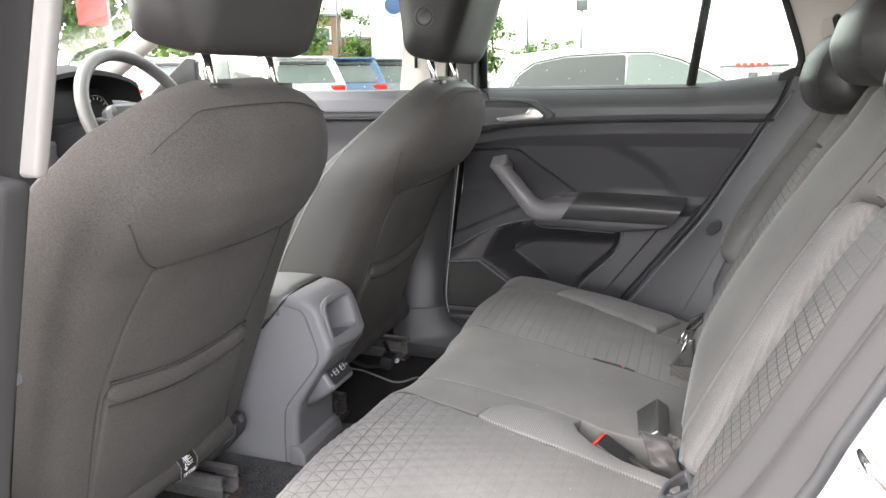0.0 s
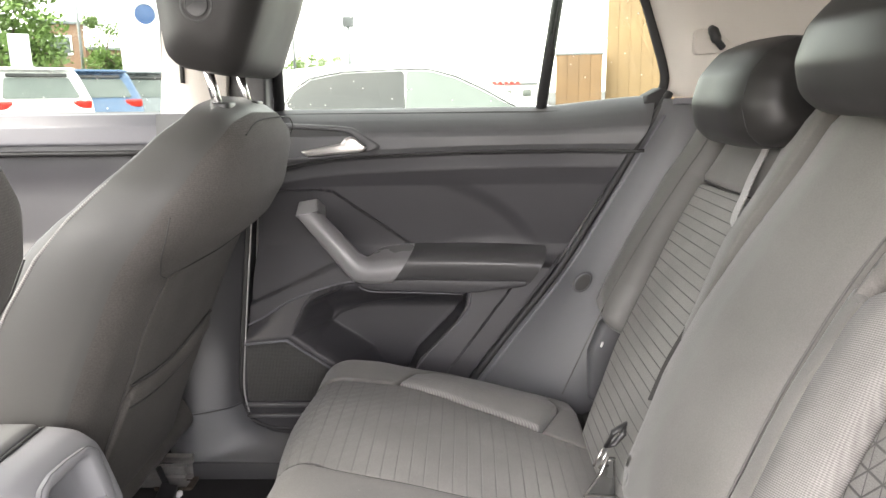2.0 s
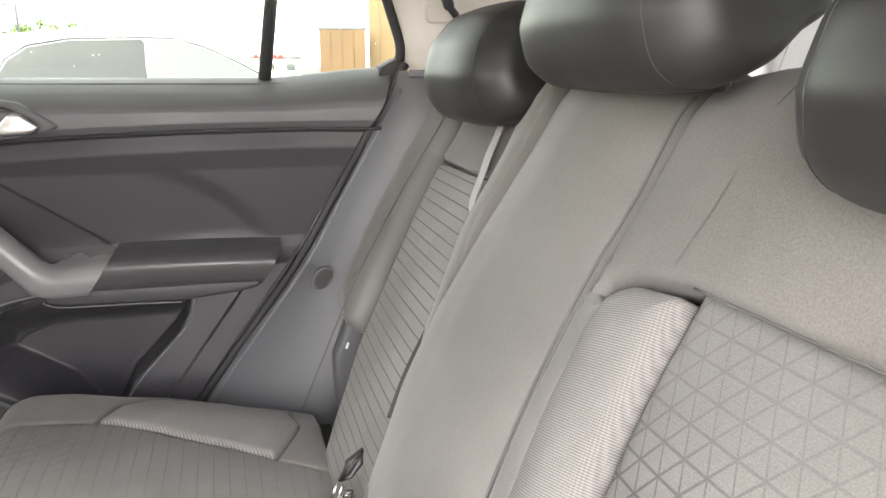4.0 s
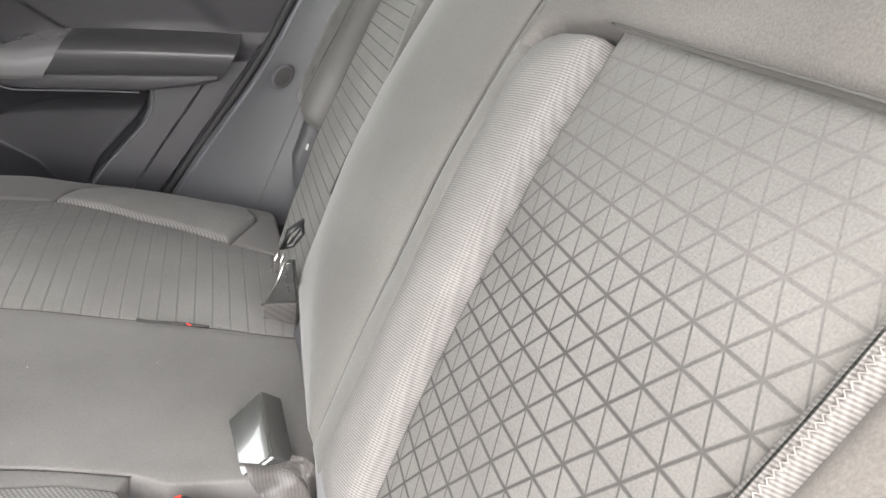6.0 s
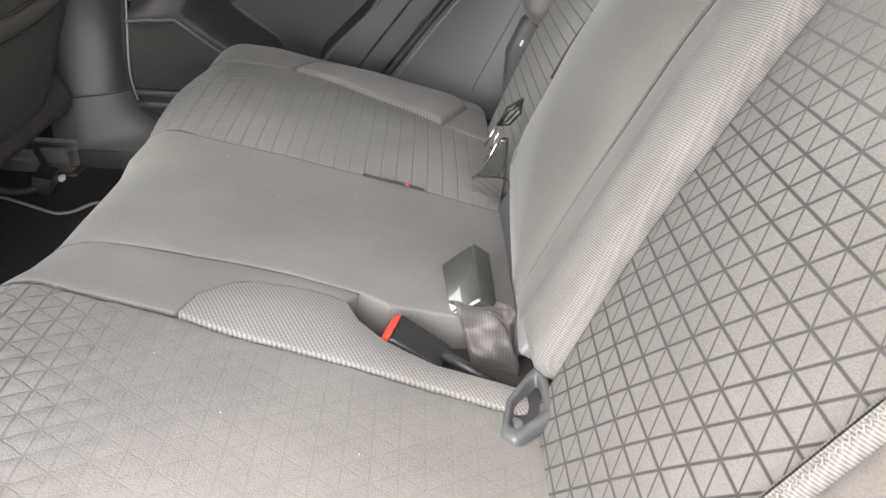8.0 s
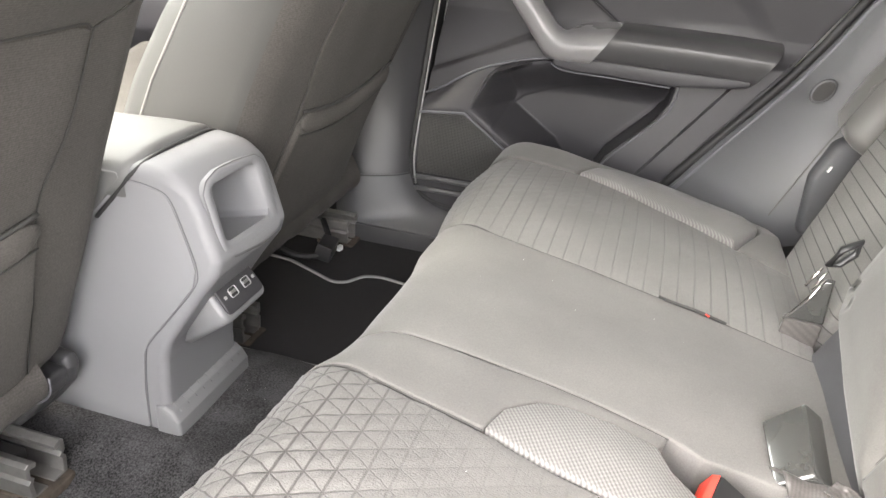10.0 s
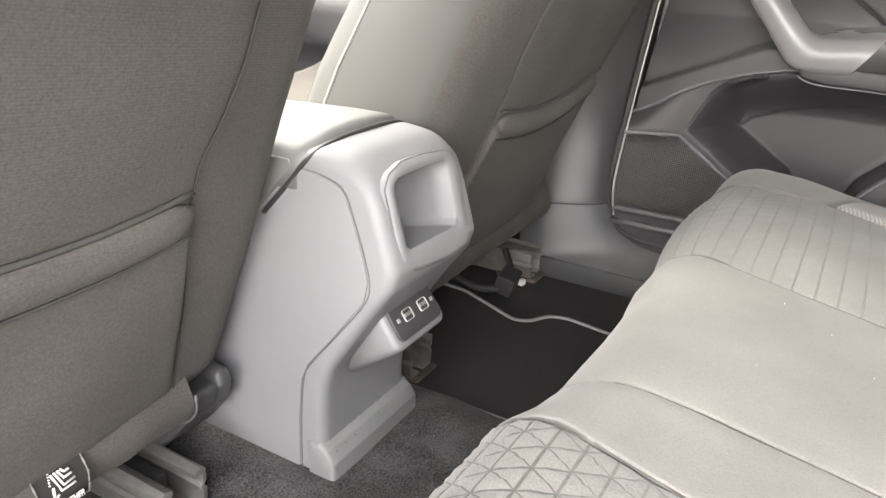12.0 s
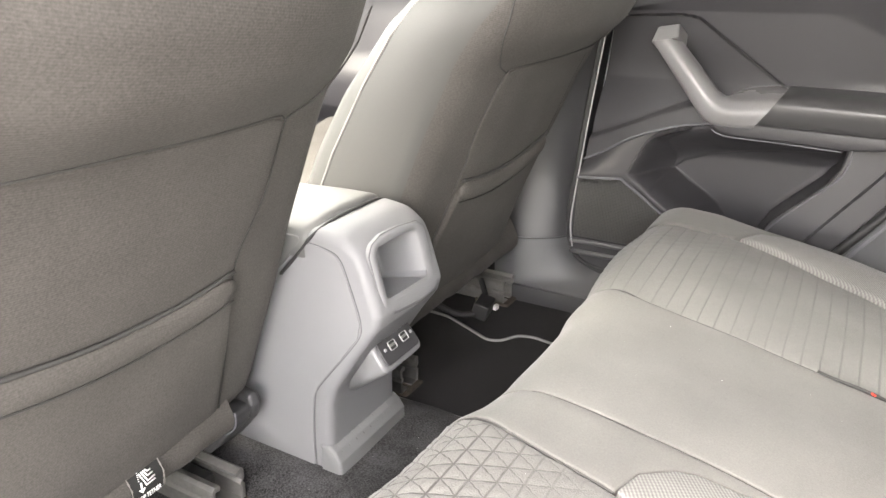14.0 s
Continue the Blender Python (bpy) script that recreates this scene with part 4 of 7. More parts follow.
        tube("pull_cord", spline([(-0.748, 0.86, 0.472), (-0.742, 0.88, 0.47), (-0.742, 0.905, 0.474), (-0.75, 0.92, 0.474)], 6), 0.0022, STITCH, s, "grey cord", 6)
    tube("flap_piping", [(p.x + 0.002, yy(1.0875), p.y) for p in fl[4:]], 0.0014, DOORL, s, "grey piped end of the flap", 6)
    # shell in the darkened plastic, its shade put into the colour
    slab("side_shell", relax(rpoly([(-0.765, 0.480), (-0.748, 0.478), (-0.742, 0.464), (-0.748, 0.443), (-0.775, 0.412), (-0.803, 0.385), (-0.828, 0.368), (-0.88, 0.362), (-0.88, 0.47), (-0.80, 0.50)], 0.006, 0.008), 3), "y", min(yy(1.126), yy(1.145)), max(yy(1.126), yy(1.145)), 0.008, PILD, s, "dark grey plastic side shell")
    slab("shell_foot", relax(rpoly([(-0.742, 0.468), (-0.752, 0.443), (-0.777, 0.412), (-0.805, 0.385), (-0.828, 0.370), (-0.88, 0.364), (-0.88, 0.47)], 0.008, 0.008), 2), "y", min(yy(1.093), yy(1.130)), max(yy(1.093), yy(1.130)), 0.006, PILD, s, "dark grey plastic side shell")
    # rails on the floor
    for y in (0.70, 1.07):
        c = yy(y)
        for d in (-1, 1):
            # a bent channel: base, web and rolled lip
            web = slab("seat_rail", rpoly([(c + d * 0.004, 0.350), (c + d * 0.024, 0.350), (c + d * 0.026, 0.372), (c + d * 0.022, 0.376), (c + d * 0.026, 0.381), (c + d * 0.026, 0.394), (c + d * 0.021, 0.3975), (c + d * 0.012, 0.394), (c + d * 0.013, 0.388), (c + d * 0.021, 0.390), (c + d * 0.021, 0.380), (c + d * 0.017, 0.376), (c + d * 0.0205, 0.371), (c + d * 0.019, 0.354), (c + d * 0.004, 0.354)], 0.0012, 0.004), "x", -1.2, -0.738, 0.0006, STEEL, s, "bare steel seat rail")
        slab("rail_core", rpoly([(c - 0.010, 0.356), (c - 0.010, 0.384), (c + 0.010, 0.384), (c + 0.010, 0.356)], 0.002), "x", -1.2, -0.775, 0.001, RUBBER, s, "dark rail core")
        slab("rail_foot", rpoly([(-0.80, c - 0.03), (-0.80, c + 0.03), (-0.728, c + 0.026), (-0.728, c - 0.026)], 0.006), "z", 0.340, 0.352, 0.002, RUST, s, "rust-specked floor bracket")
    box("cable_plug", pose(-0.745, yy(0.80), 0.375, 0, 15, 10), (0.03, 0.05, 0.03), 0.004, BLACKP, s, "black cable plug")
    box("cable_plug", pose(-0.735, yy(0.765), 0.362, 0, 0, -10), (0.008, 0.012, 0.01), 0.002, PRINT, s, "white cable plug")
    tube("cable", spline([(-0.85, yy(0.85), 0.40), (-0.78, yy(0.84), 0.37), (-0.74, yy(0.80), 0.375), (-0.78, yy(0.74), 0.40)], 8), 0.006, RUBBER, s, "", 6)
    # head restraint: block with a round side button
    hp = rpoly([(-0.585, 1.115), (-0.495, 1.096), (-0.455, 1.20), (-0.425, 1.30), (-0.46, 1.345), (-0.53, 1.35), (-0.60, 1.26)], 0.03, 0.012)
    rows, n = 15, len(hp)
    verts, faces = [], []
    for i in range(rows):
        q = -1 + 2 * i / (rows - 1)
        k = max(0.5, (1 - abs(q) ** 12) ** 0.3)
        for p in hp:
            verts.append((-0.52 + (p.x + 0.52) * k, yy(0.90 + q * 0.135), 1.225 + (p.y - 1.225) * (0.2 + 0.8 * k)))
    for i in range(rows - 1):
        for j in range(n):
            faces.append((i * n + j, i * n + (j + 1) % n, (i + 1) * n + (j + 1) % n, (i + 1) * n + j))
    faces += [tuple(range(n)), tuple(range((rows - 1) * n, rows * n))]
    hr = put_mesh("head_restraint", verts, faces, RESTV if sgn > 0 else VINYL, s, "padded head restraint")
    yb = 0.768 if sgn > 0 else 1.032
    d = -1 if sgn > 0 else 1
    ring = [(-0.532 + 0.019 * math.cos(a), yy(yb + 0.001 * d), 1.185 + 0.019 * math.sin(a)) for a in np.linspace(0, 2 * math.pi, 24, endpoint=False)]
    tube("button_ring", ring, 0.003, BLACKP, hr, "", 6, True)
    slab("button", rpoly([(-0.532 + 0.015 * math.cos(a), 1.185 + 0.015 * math.sin(a)) for a in np.linspace(0, 2 * math.pi, 20, endpoint=False)], 0.001), "y", min(yy(yb - 0.004), yy(yb + 0.004)), max(yy(yb - 0.004), yy(yb + 0.004)), 0.0015, BLACKP, hr)
    for y in (0.85, 0.984):
        rod("post", (-0.525, yy(y), 1.03), (-0.548, yy(y), 1.14), 0.0065, CHROME, hr, "chrome post")
        slab("post_guide", rpoly([(-0.545, yy(y) - 0.02), (-0.545, yy(y) + 0.02), (-0.512, yy(y) + 0.02), (-0.512, yy(y) - 0.02)], 0.012), "z", 1.04, 1.068, 0.003, BLACKP, s)
    if sgn < 0:
        s.location.x += 0.045
    return s


front_seat(1, "dark grey cloth front passenger seat with map pocket", "front seats")
front_seat(-1, "dark grey cloth driver's seat behind the steering wheel", "front seats")
# ---- centre console ----
console = thing("centre_console", (-0.7, MID, 0.37), "light grey plastic centre console with rear cubby", "centre console")
prof = [(-1.45, 0.365), (-1.45, 0.61), (-0.95, 0.650), (-0.70, 0.700), (-0.655, 0.7065), (-0.619, 0.702), (-0.600, 0.684), (-0.590, 0.655), (-0.575, 0.607), (-0.581, 0.588), (-0.602, 0.56), (-0.646, 0.492), (-0.653, 0.470), (-0.656, 0.43), (-0.656, 0.365)]
C_R = [0.01, 0.03, 0.05, 0.05, 0.03, 0.03, 0.02, 0.04, 0.012, 0.012, 0.03, 0.03, 0.03, 0.02, 0.005]


def console_body(outline, y0, y1, bevel):
    """The profile pushed across the car, with rounded edges and a crowned top."""
    rows = [(y0 + bevel * (1 - math.cos(t)), bevel * (1 - math.sin(t))) for t in (0.0, 0.4, 0.8, 1.2, math.pi / 2)]
    rows = rows + [(y, 0.0) for y in np.linspace(y0 + bevel, y1 - bevel, 13)[1:-1]] + [(y0 + y1 - y, d) for y, d in rows[::-1]]
    verts, faces, n = [], [], len(outline)
    for y, d in rows:
        k = abs(y - (y0 + y1) / 2) / ((y1 - y0) / 2)
        verts += [(p.x, y, p.y - 0.010 * k ** 3 * float(step(0.655, 0.70, p.y))) for p in inset(outline, d)]
    for i in range(len(rows) - 1):
        for j in range(n):
            faces.append((i * n + j, i * n + (j + 1) % n, (i + 1) * n + (j + 1) % n, (i + 1) * n + j))
    faces += [tuple(range(n)), tuple(range((len(rows) - 1) * n, len(rows) * n))]
    return put_mesh("body", verts, faces, CONS, console, "light grey grained plastic")


body = console_body(relax(rpoly(prof, C_R, 0.008), 4), 1.168, 1.314, 0.0105)
hole = slab("hole", rpoly([(1.192, 0.622), (1.192, 0.672), (1.197, 0.680), (1.270, 0.680), (1.277, 0.672), (1.279, 0.622), (1.274, 0.615), (1.197, 0.617)], 0.005, 0.01), "x", -0.652, -0.50, 0.004, CONS, None)
hole.matrix_world = Matrix.Translation((-0.6, 0, 0.64)) @ Matrix.Rotation(radians(-14), 4, "Y") @ Matrix.Translation((0.6, 0, -0.64))
cut(body, hole)
# bezel band down the rear corner and round the cubby
def con(u, v, h):
    """On the sloping rear face: v across, u up from its lower lip."""
    p = Vector((-0.578, 0.603)) + Vector((-0.21, 0.978)) * u + Vector((0.978, 0.21)) * h
    return (p.x, v, p.y)
outer = rpoly([(0.010, 1.183), (0.045, 1.181), (0.074, 1.179), (0.085, 1.188), (0.091, 1.208), (0.0905, 1.241), (0.086, 1.280), (0.074, 1.295), (0.037, 1.298), (0.0, 1.300), (-0.008, 1.292), (-0.009, 1.255), (-0.003, 1.208), (0.002, 1.188)], 0.006, 0.006)
inner = rpoly([(0.021, 1.1945), (0.0485, 1.1925), (0.074, 1.1905), (0.079, 1.196), (0.0795, 1.234), (0.079, 1.268), (0.074, 1.2745), (0.049, 1.276), (0.020, 1.279), (0.0135, 1.272), (0.0145, 1.244), (0.0165, 1.2)], 0.004, 0.006)
def frame_ring(name, a, b, w, h, material, parent, label=""):
    """A flat ring between two outlines, proud by h."""
    m = 72
    def ev(o):
        o = [Vector(p) for p in o] + [Vector(o[0])]
        ls = [0.0]
        for i in range(len(o) - 1):
            ls.append(ls[-1] + (o[i + 1] - o[i]).length)
        out = []
        for k in range(m):
            t = ls[-1] * k / m
            i = max(j for j in range(len(ls)) if ls[j] <= t + 1e-9)
            i = min(i, len(o) - 2)
            out.append(o[i].lerp(o[i + 1], (t - ls[i]) / max(ls[i + 1] - ls[i], 1e-9)))
        return out
    A, B = ev(a), ev(b)
    rings = [(A, -0.006), (A, h * 0.3), ([p.lerp(q, 0.18) for p, q in zip(A, B)], h), ([p.lerp(q, 0.85) for p, q in zip(A, B)], h), (B, h * 0.2), (B, -0.02)]
    verts, faces = [], []
    for pts, hh in rings:
        verts += [w(p.x, p.y, hh) for p in pts]
    for k in range(len(rings) - 1):
        for i in range(m):
            j = (i + 1) % m
            faces.append((k * m + i, k * m + j, (k + 1) * m + j, (k + 1) * m + i))
    return put_mesh(name, verts, faces, material, parent, label)
bezel = frame_ring("cubby_bezel", outer, inner, con, 0.0030, CONS, console, "smooth grey bezel")
tube("bezel_groove", [con(p.x, p.y, 0.0004) for p in outer], 0.0008, TRIMD, bezel, "fine dark groove", 5, True)
# flat panels on the sides, inside the grained corner
rim = [(-0.668, 0.6825), (-0.653, 0.681), (-0.635, 0.677), (-0.627, 0.672), (-0.621, 0.662), (-0.613, 0.639), (-0.6050, 0.614), (-0.6012, 0.596), (-0.605, 0.577), (-0.6325, 0.540), (-0.669, 0.494), (-0.677, 0.476), (-0.682, 0.43), (-0.6835, 0.372)]
for y, out_ in ((1.1682, -1), (1.3138, 1)):
    slab("side_panel", rpoly(rim + [(-1.40, 0.372), (-1.40, 0.50), (-0.80, 0.56), (-0.712, 0.634), (-0.695, 0.652), (-0.681, 0.667)], 0.004, 0.006), "y", min(y, y + 0.0022 * out_), max(y, y + 0.0022 * out_), 0.0008, CONS, console, "smooth flat side panel")
    tube("panel_groove", [(p.x + 0.0012, y + 0.0003 * out_, p.y) for p in spline(rim, 4)], 0.0007, TRIMD, console, "fine dark groove", 5)
# armrest lid with the dark gap behind it
def lidw(u, v, h):
    k = (v - 1.241) / 0.076
    return (u, v, 0.7145 + h - 0.021 * abs(k) ** 3 - 0.04 * max(0.0, -0.70 - u))
lid = pillow("armrest_lid", rpoly([(-1.05, 1.165), (-1.05, 1.317), (-0.671, 1.317), (-0.661, 1.300), (-0.656, 1.275), (-0.654, 1.241), (-0.656, 1.207), (-0.661, 1.182), (-0.671, 1.165)], 0.012, 0.008), 0.03, 0.008, lidw, LIDM, console, "padded pale grey armrest lid", step=0.01)
slab("lid_skirt", rpoly([(-1.05, 0.60), (-1.05, 0.690), (-0.680, 0.6895), (-0.677, 0.684), (-0.689, 0.670), (-0.703, 0.655), (-0.727, 0.63)], 0.003, 0.008), "y", 1.1645, 1.3175, 0.002, LIDM, lid)
gap = [(-0.712, 1.1655, 0.636), (-0.695, 1.1657, 0.654), (-0.681, 1.1662, 0.6695), (-0.668, 1.1680, 0.6855), (-0.6615, 1.1722, 0.6930), (-0.6565, 1.182, 0.6995), (-0.6530, 1.20, 0.7042), (-0.6510, 1.222, 0.7064), (-0.6505, 1.241, 0.7068)]
gap = gap + [(a, 2 * 1.241 - b, c) for a, b, c in gap[-2::-1]]
tube("lid_gap", spline(gap, 6), 0.0023, RUBBER, console, "dark gap behind the lid", 6)
# port panel under the overhang
def portw(base, out):
    def w(u, v, h):
        p = base + Vector((out.y, -out.x)) * u * -1 + out * h
        return (p.x, v, p.y)
    return w
pn = Vector((0.80, 0.60)).normalized()
pw = portw(Vector((-0.606, 0.535)), pn)
pillow("port_housing", rpoly([(-0.026, 1.202), (0.024, 1.204), (0.024, 1.287), (-0.026, 1.289)], 0.012, 0.008), 0.07, 0.006, pw, CONSL, console, "grey port housing", dense=False)
pp = pillow("port_panel", rpoly([(-0.019, 1.209), (0.018, 1.211), (0.018, 1.281), (-0.019, 1.283)], 0.008, 0.008), 0.006, 0.0015, lambda u, v, h: pw(u, v, h + 0.003), DOORP, console, "dark grey port panel", dense=False)
for yc in (1.234, 1.260):
    po = frame_ring("usb_port", rpoly([(-0.0054, yc - 0.0072), (0.0064, yc - 0.0072), (0.0064, yc + 0.0072), (-0.0054, yc + 0.0072)], 0.003, 0.004), rpoly([(-0.0046, yc - 0.0064), (0.0056, yc - 0.0064), (0.0056, yc + 0.0064), (-0.0046, yc + 0.0064)], 0.002, 0.004), lambda u, v, h: pw(u, v, h + 0.0035), 0.001, PORTL, pp, "port in a pale outline")
    pillow("socket", rpoly([(-0.005, yc - 0.0068), (0.006, yc - 0.0068), (0.006, yc + 0.0068), (-0.005, yc + 0.0068)], 0.001, 0.004), 0.004, 0.0005, lambda u, v, h: pw(u, v, h + 0.0032), BLACKP, po, "black socket", dense=False)
    pillow("tongue", rpoly([(-0.001, yc - 0.005), (0.0025, yc - 0.005), (0.0025, yc + 0.005), (-0.001, yc + 0.005)], 0.0005, 0.004), 0.003, 0.0003, lambda u, v, h: pw(u, v, h + 0.0042), STEEL, po, "", dense=False)
for yc in (1.2185, 1.2755):
    pillow("print_mark", rpoly([(-0.002, yc - 0.0022), (0.002, yc - 0.0022), (0.002, yc + 0.0022), (-0.002, yc + 0.0022)], 0.001, 0.003), 0.001, 0.0003, lambda u, v, h: pw(u, v, h + 0.0037), PORTL, pp, "small pale symbol", dense=False)
# foot ledge with ribs
foot = slab("foot_ledge", rpoly([(-0.674, 0.36), (-0.674, 0.408), (-0.660, 0.409), (-0.649, 0.402), (-0.641, 0.390), (-0.640, 0.36)], 0.005, 0.005), "y", 1.1655, 1.3165, 0.005, CONSL, console, "ledge with raised ribs")
for k in range(9):
    y = 1.178 + 0.0155 * k
    rod("rib", (-0.659, y, 0.4083), (-0.646, y, 0.3980), 0.0012, CONSL, foot)

# ---- belts and buckles ----
rb = thing("belt_buckle", (-0.07, 1.085, 0.52), "black belt buckle with red button in the bench well", "seat belt buckle", "seat belt buckles")
hexa("body", [(-0.087, 1.103, 0.557), (-0.042, 1.092, 0.532), (-0.051, 1.061, 0.531), (-0.097, 1.069, 0.556)], (-0.009, 0.001, -0.017), BLACKP, rb, "black plastic body", 0.003)
hexa("release_button", [(-0.094, 1.1025, 0.5555), (-0.0875, 1.1015, 0.5578), (-0.0968, 1.0702, 0.5568), (-0.1035, 1.0712, 0.5545)], (-0.007, 0.001, -0.014), RED, rb, "red release button", 0.001)
rod("strap", (-0.05, 1.072, 0.538), (-0.005, 1.05, 0.525), 0.005, BLACKP, rb)
bk = thing("belt_buckle", (-0.03, 1.14, 0.53), "upright black belt buckle on folded webbing", "seat belt buckle", "seat belt buckles")
hexa("body", [(-0.0525, 1.181, 0.5610), (-0.0215, 1.189, 0.5850), (-0.0160, 1.124, 0.5610), (-0.0435, 1.123, 0.5420)], (0.019, 0.004, -0.0150), GLOSSB, bk, "glossy black plastic body", 0.004)
tube("bright_eye", [(-0.012, 1.1285, 0.5475), (-0.0085, 1.1265, 0.5455), (-0.006, 1.1245, 0.5415)], 0.0018, CHROME, bk, "bright metal eye", 6)
def crumpled(name, pts, side, width, material, parent, label, seed):
    """Webbing pushed into uneven folds."""
    pts = spline(pts, 9)
    side = Vector(side).normalized()
    n, c = len(pts), 11
    verts, uvs, faces, run = [], [], [], 0.0
    for back_ in (0, 1):
        run = 0.0
        for i, p in enumerate(pts):
            p = Vector(p)
            t = (Vector(pts[min(i + 1, n - 1)]) - Vector(pts[max(i - 1, 0)])).normalized()
            nr = side.cross(t).normalized()
            run += (p - Vector(pts[i - 1])).length if i else 0.0
            for j in range(c):
                a = -1 + 2 * j / (c - 1)
                fold = 0.0032 * math.sin(9.0 * i / n * math.pi / 2 + 1.7 * a + seed) + 0.004 * noise.noise((run * 55, a * 1.3, seed)) - 0.004 * a * a
                q = p + side * a * width / 2 * (1 + 0.12 * noise.noise((run * 40, seed, 2.0))) + nr * (fold - 0.0025 * back_)
                verts.append(q)
                uvs.append((a * width / 2, run))
    N = n * c
    for i in range(n - 1):
        for j in range(c - 1):
            a = i * c + j
            faces += [(a, a + 1, a + c + 1, a + c), (N + a, N + a + c, N + a + c + 1, N + a + 1)]
    for i in range(n - 1):
        faces += [(i * c, (i + 1) * c, N + (i + 1) * c, N + i * c), (i * c + c - 1, N + i * c + c - 1, N + (i + 1) * c + c - 1, (i + 1) * c + c - 1)]
    return put_mesh(name, verts, faces, material, parent, label, uvs)

crumpled("stalk", [(-0.026, 1.139, 0.536), (-0.022, 1.128, 0.546), (-0.015, 1.116, 0.545), (-0.007, 1.104, 0.532), (0.000, 1.095, 0.513), (0.003, 1.090, 0.490)], (0.95, -0.24, -0.10), 0.046, WEBW, bk, "crumpled grey webbing", 1.0)
crumpled("stalk_fold", [(-0.002, 1.127, 0.549), (0.009, 1.120, 0.550), (0.017, 1.112, 0.538), (0.022, 1.104, 0.512)], (0.7, 0.3, 0.65), 0.016, WEBW, bk, "", 4.0)

anchor = thing("anchor_cover", (0.01, 1.01, 0.53), "grey plastic anchor point frame between cushion and backrest", "anchor cover")
def on_anchor(u, v, h):
    return (u - 0.25 * h, v, 0.542 + 0.22 * u + h)
ANCHOR = [(0.034, 1.052), (0.038, 0.990), (0.002, 0.964), (-0.008, 0.974), (0.0, 1.010), (0.020, 1.038)]
ANCHOR_IN = [(0.014 + (a - 0.014) * 0.64, 1.004 + (b - 1.004) * 0.66) for a, b in ANCHOR]
frame_ring("frame", rpoly(ANCHOR, 0.006, 0.006), rpoly(ANCHOR_IN, 0.004, 0.005), on_anchor, 0.004, TRIMD, anchor)
pillow("inside", rpoly(ANCHOR_IN, 0.004, 0.006), 0.02, 0.001, lambda u, v, h: on_anchor(u, v, h - 0.009), DOORP, anchor, "dark opening", dense=False)
box("hook", Matrix.Translation(on_anchor(0.006, 0.986, -0.004)), (0.008, 0.009, 0.006), 0.002, STEEL, anchor, "small steel hook")
slabm = on_back(0.02)
pad = thing("gap_trim", (0.03, 1.09, 0.53), "grey plastic trim in the bench gap", "trim piece")
pillow("trim_plate", rpoly([(0.02, 1.06), (0.09, 1.05), (0.08, 1.115), (0.03, 1.12)], 0.01, 0.01), 0.02, 0.004, lambda u, v, h: slabm(u, v, h), CONS, pad, dense=False)

pillow("gap_plate", rpoly([(-0.02, 1.125), (0.07, 1.125), (0.075, 1.37), (-0.02, 1.365)], 0.008, 0.01), 0.012, 0.003, on_back(0.003), TRIMD, pad, "", dense=False)

# belt of the far seat: from the shoulder down to the gap, with tongue and stowed buckle
fb = thing("seat_belt", (0.03, 1.42, 0.53), "grey seat belt lying down the rear backrest", "seat belt")
def bk_pt(z, y, lift):
    p = on_back(lift)(UB(z), y, 0)
    return p
line = spline([bk_pt(1.075, 1.582, 0.004), bk_pt(1.044, 1.580, 0.016), bk_pt(1.012, 1.574, 0.018), bk_pt(0.976, 1.568, 0.017), bk_pt(0.948, 1.562, 0.016), bk_pt(0.921, 1.553, 0.012), bk_pt(0.895, 1.545, 0.008), bk_pt(0.865, 1.534, -0.004)], 6)
ribbon("webbing", line, [(-0.10, -1.0, 0.12)] * len(line), 0.030, 0.0018, WEBL, fb)
# lower webbing coloured dark, to take in the shade of the gap
line = spline([bk_pt(0.785, 1.478, 0.002), bk_pt(0.75, 1.456, 0.010), bk_pt(0.71, 1.436, 0.016), bk_pt(0.668, 1.412, 0.020)], 6)
ribbon("lower_webbing", line, [(0.55, -0.75, 0.3)] * len(line), 0.009, 0.003, SEAM, fb, "dark twisted webbing with the gap's shade in its colour")
tube("belt_clip", [(0.040, 1.386, 0.662), (0.024, 1.383, 0.652), (0.016, 1.384, 0.632), (0.026, 1.386, 0.634), (0.038, 1.387, 0.648)], 0.0040, BLACKP, fb, "black belt guide", 8, True)
for k in (0, 1):
    rod("tongue", (0.012 + 0.006 * k, 1.386, 0.627 - 0.003 * k), (0.001 + 0.007 * k, 1.386, 0.603 - 0.003 * k), 0.0014, CHROME, fb, "bright metal tongue")
fk = thing("belt_buckle", (0.01, 1.39, 0.53), "black belt buckle with folded webbing beside the far cushion", "seat belt buckle", "seat belt buckles")
hexa("sleeve", [(0.019, 1.386, 0.612), (0.027, 1.384, 0.612), (0.030, 1.384, 0.561), (-0.009, 1.388, 0.561)], (0.004, 0.010, 0.0), GLOSSB, fk, "glossy black webbing sleeve", 0.002)
tube("sleeve_edge", [(0.018, 1.384, 0.614), (0.008, 1.384, 0.588), (-0.004, 1.386, 0.568), (-0.010, 1.387, 0.559)], 0.0016, CHROME, fk, "bright sleeve edge", 6)
hexa("loop", [(-0.009, 1.387, 0.560), (0.030, 1.383, 0.560), (0.029, 1.383, 0.532), (-0.011, 1.387, 0.529)], (0.002, 0.014, 0.0), WEBW, fk, "ribbed webbing loop", 0.003)
hexa("foot", [(-0.011, 1.386, 0.529), (0.018, 1.383, 0.529), (0.013, 1.380, 0.516), (-0.006, 1.382, 0.515)], (0.0, 0.012, 0.0), CONSL, fk, "pale plastic foot", 0.003)

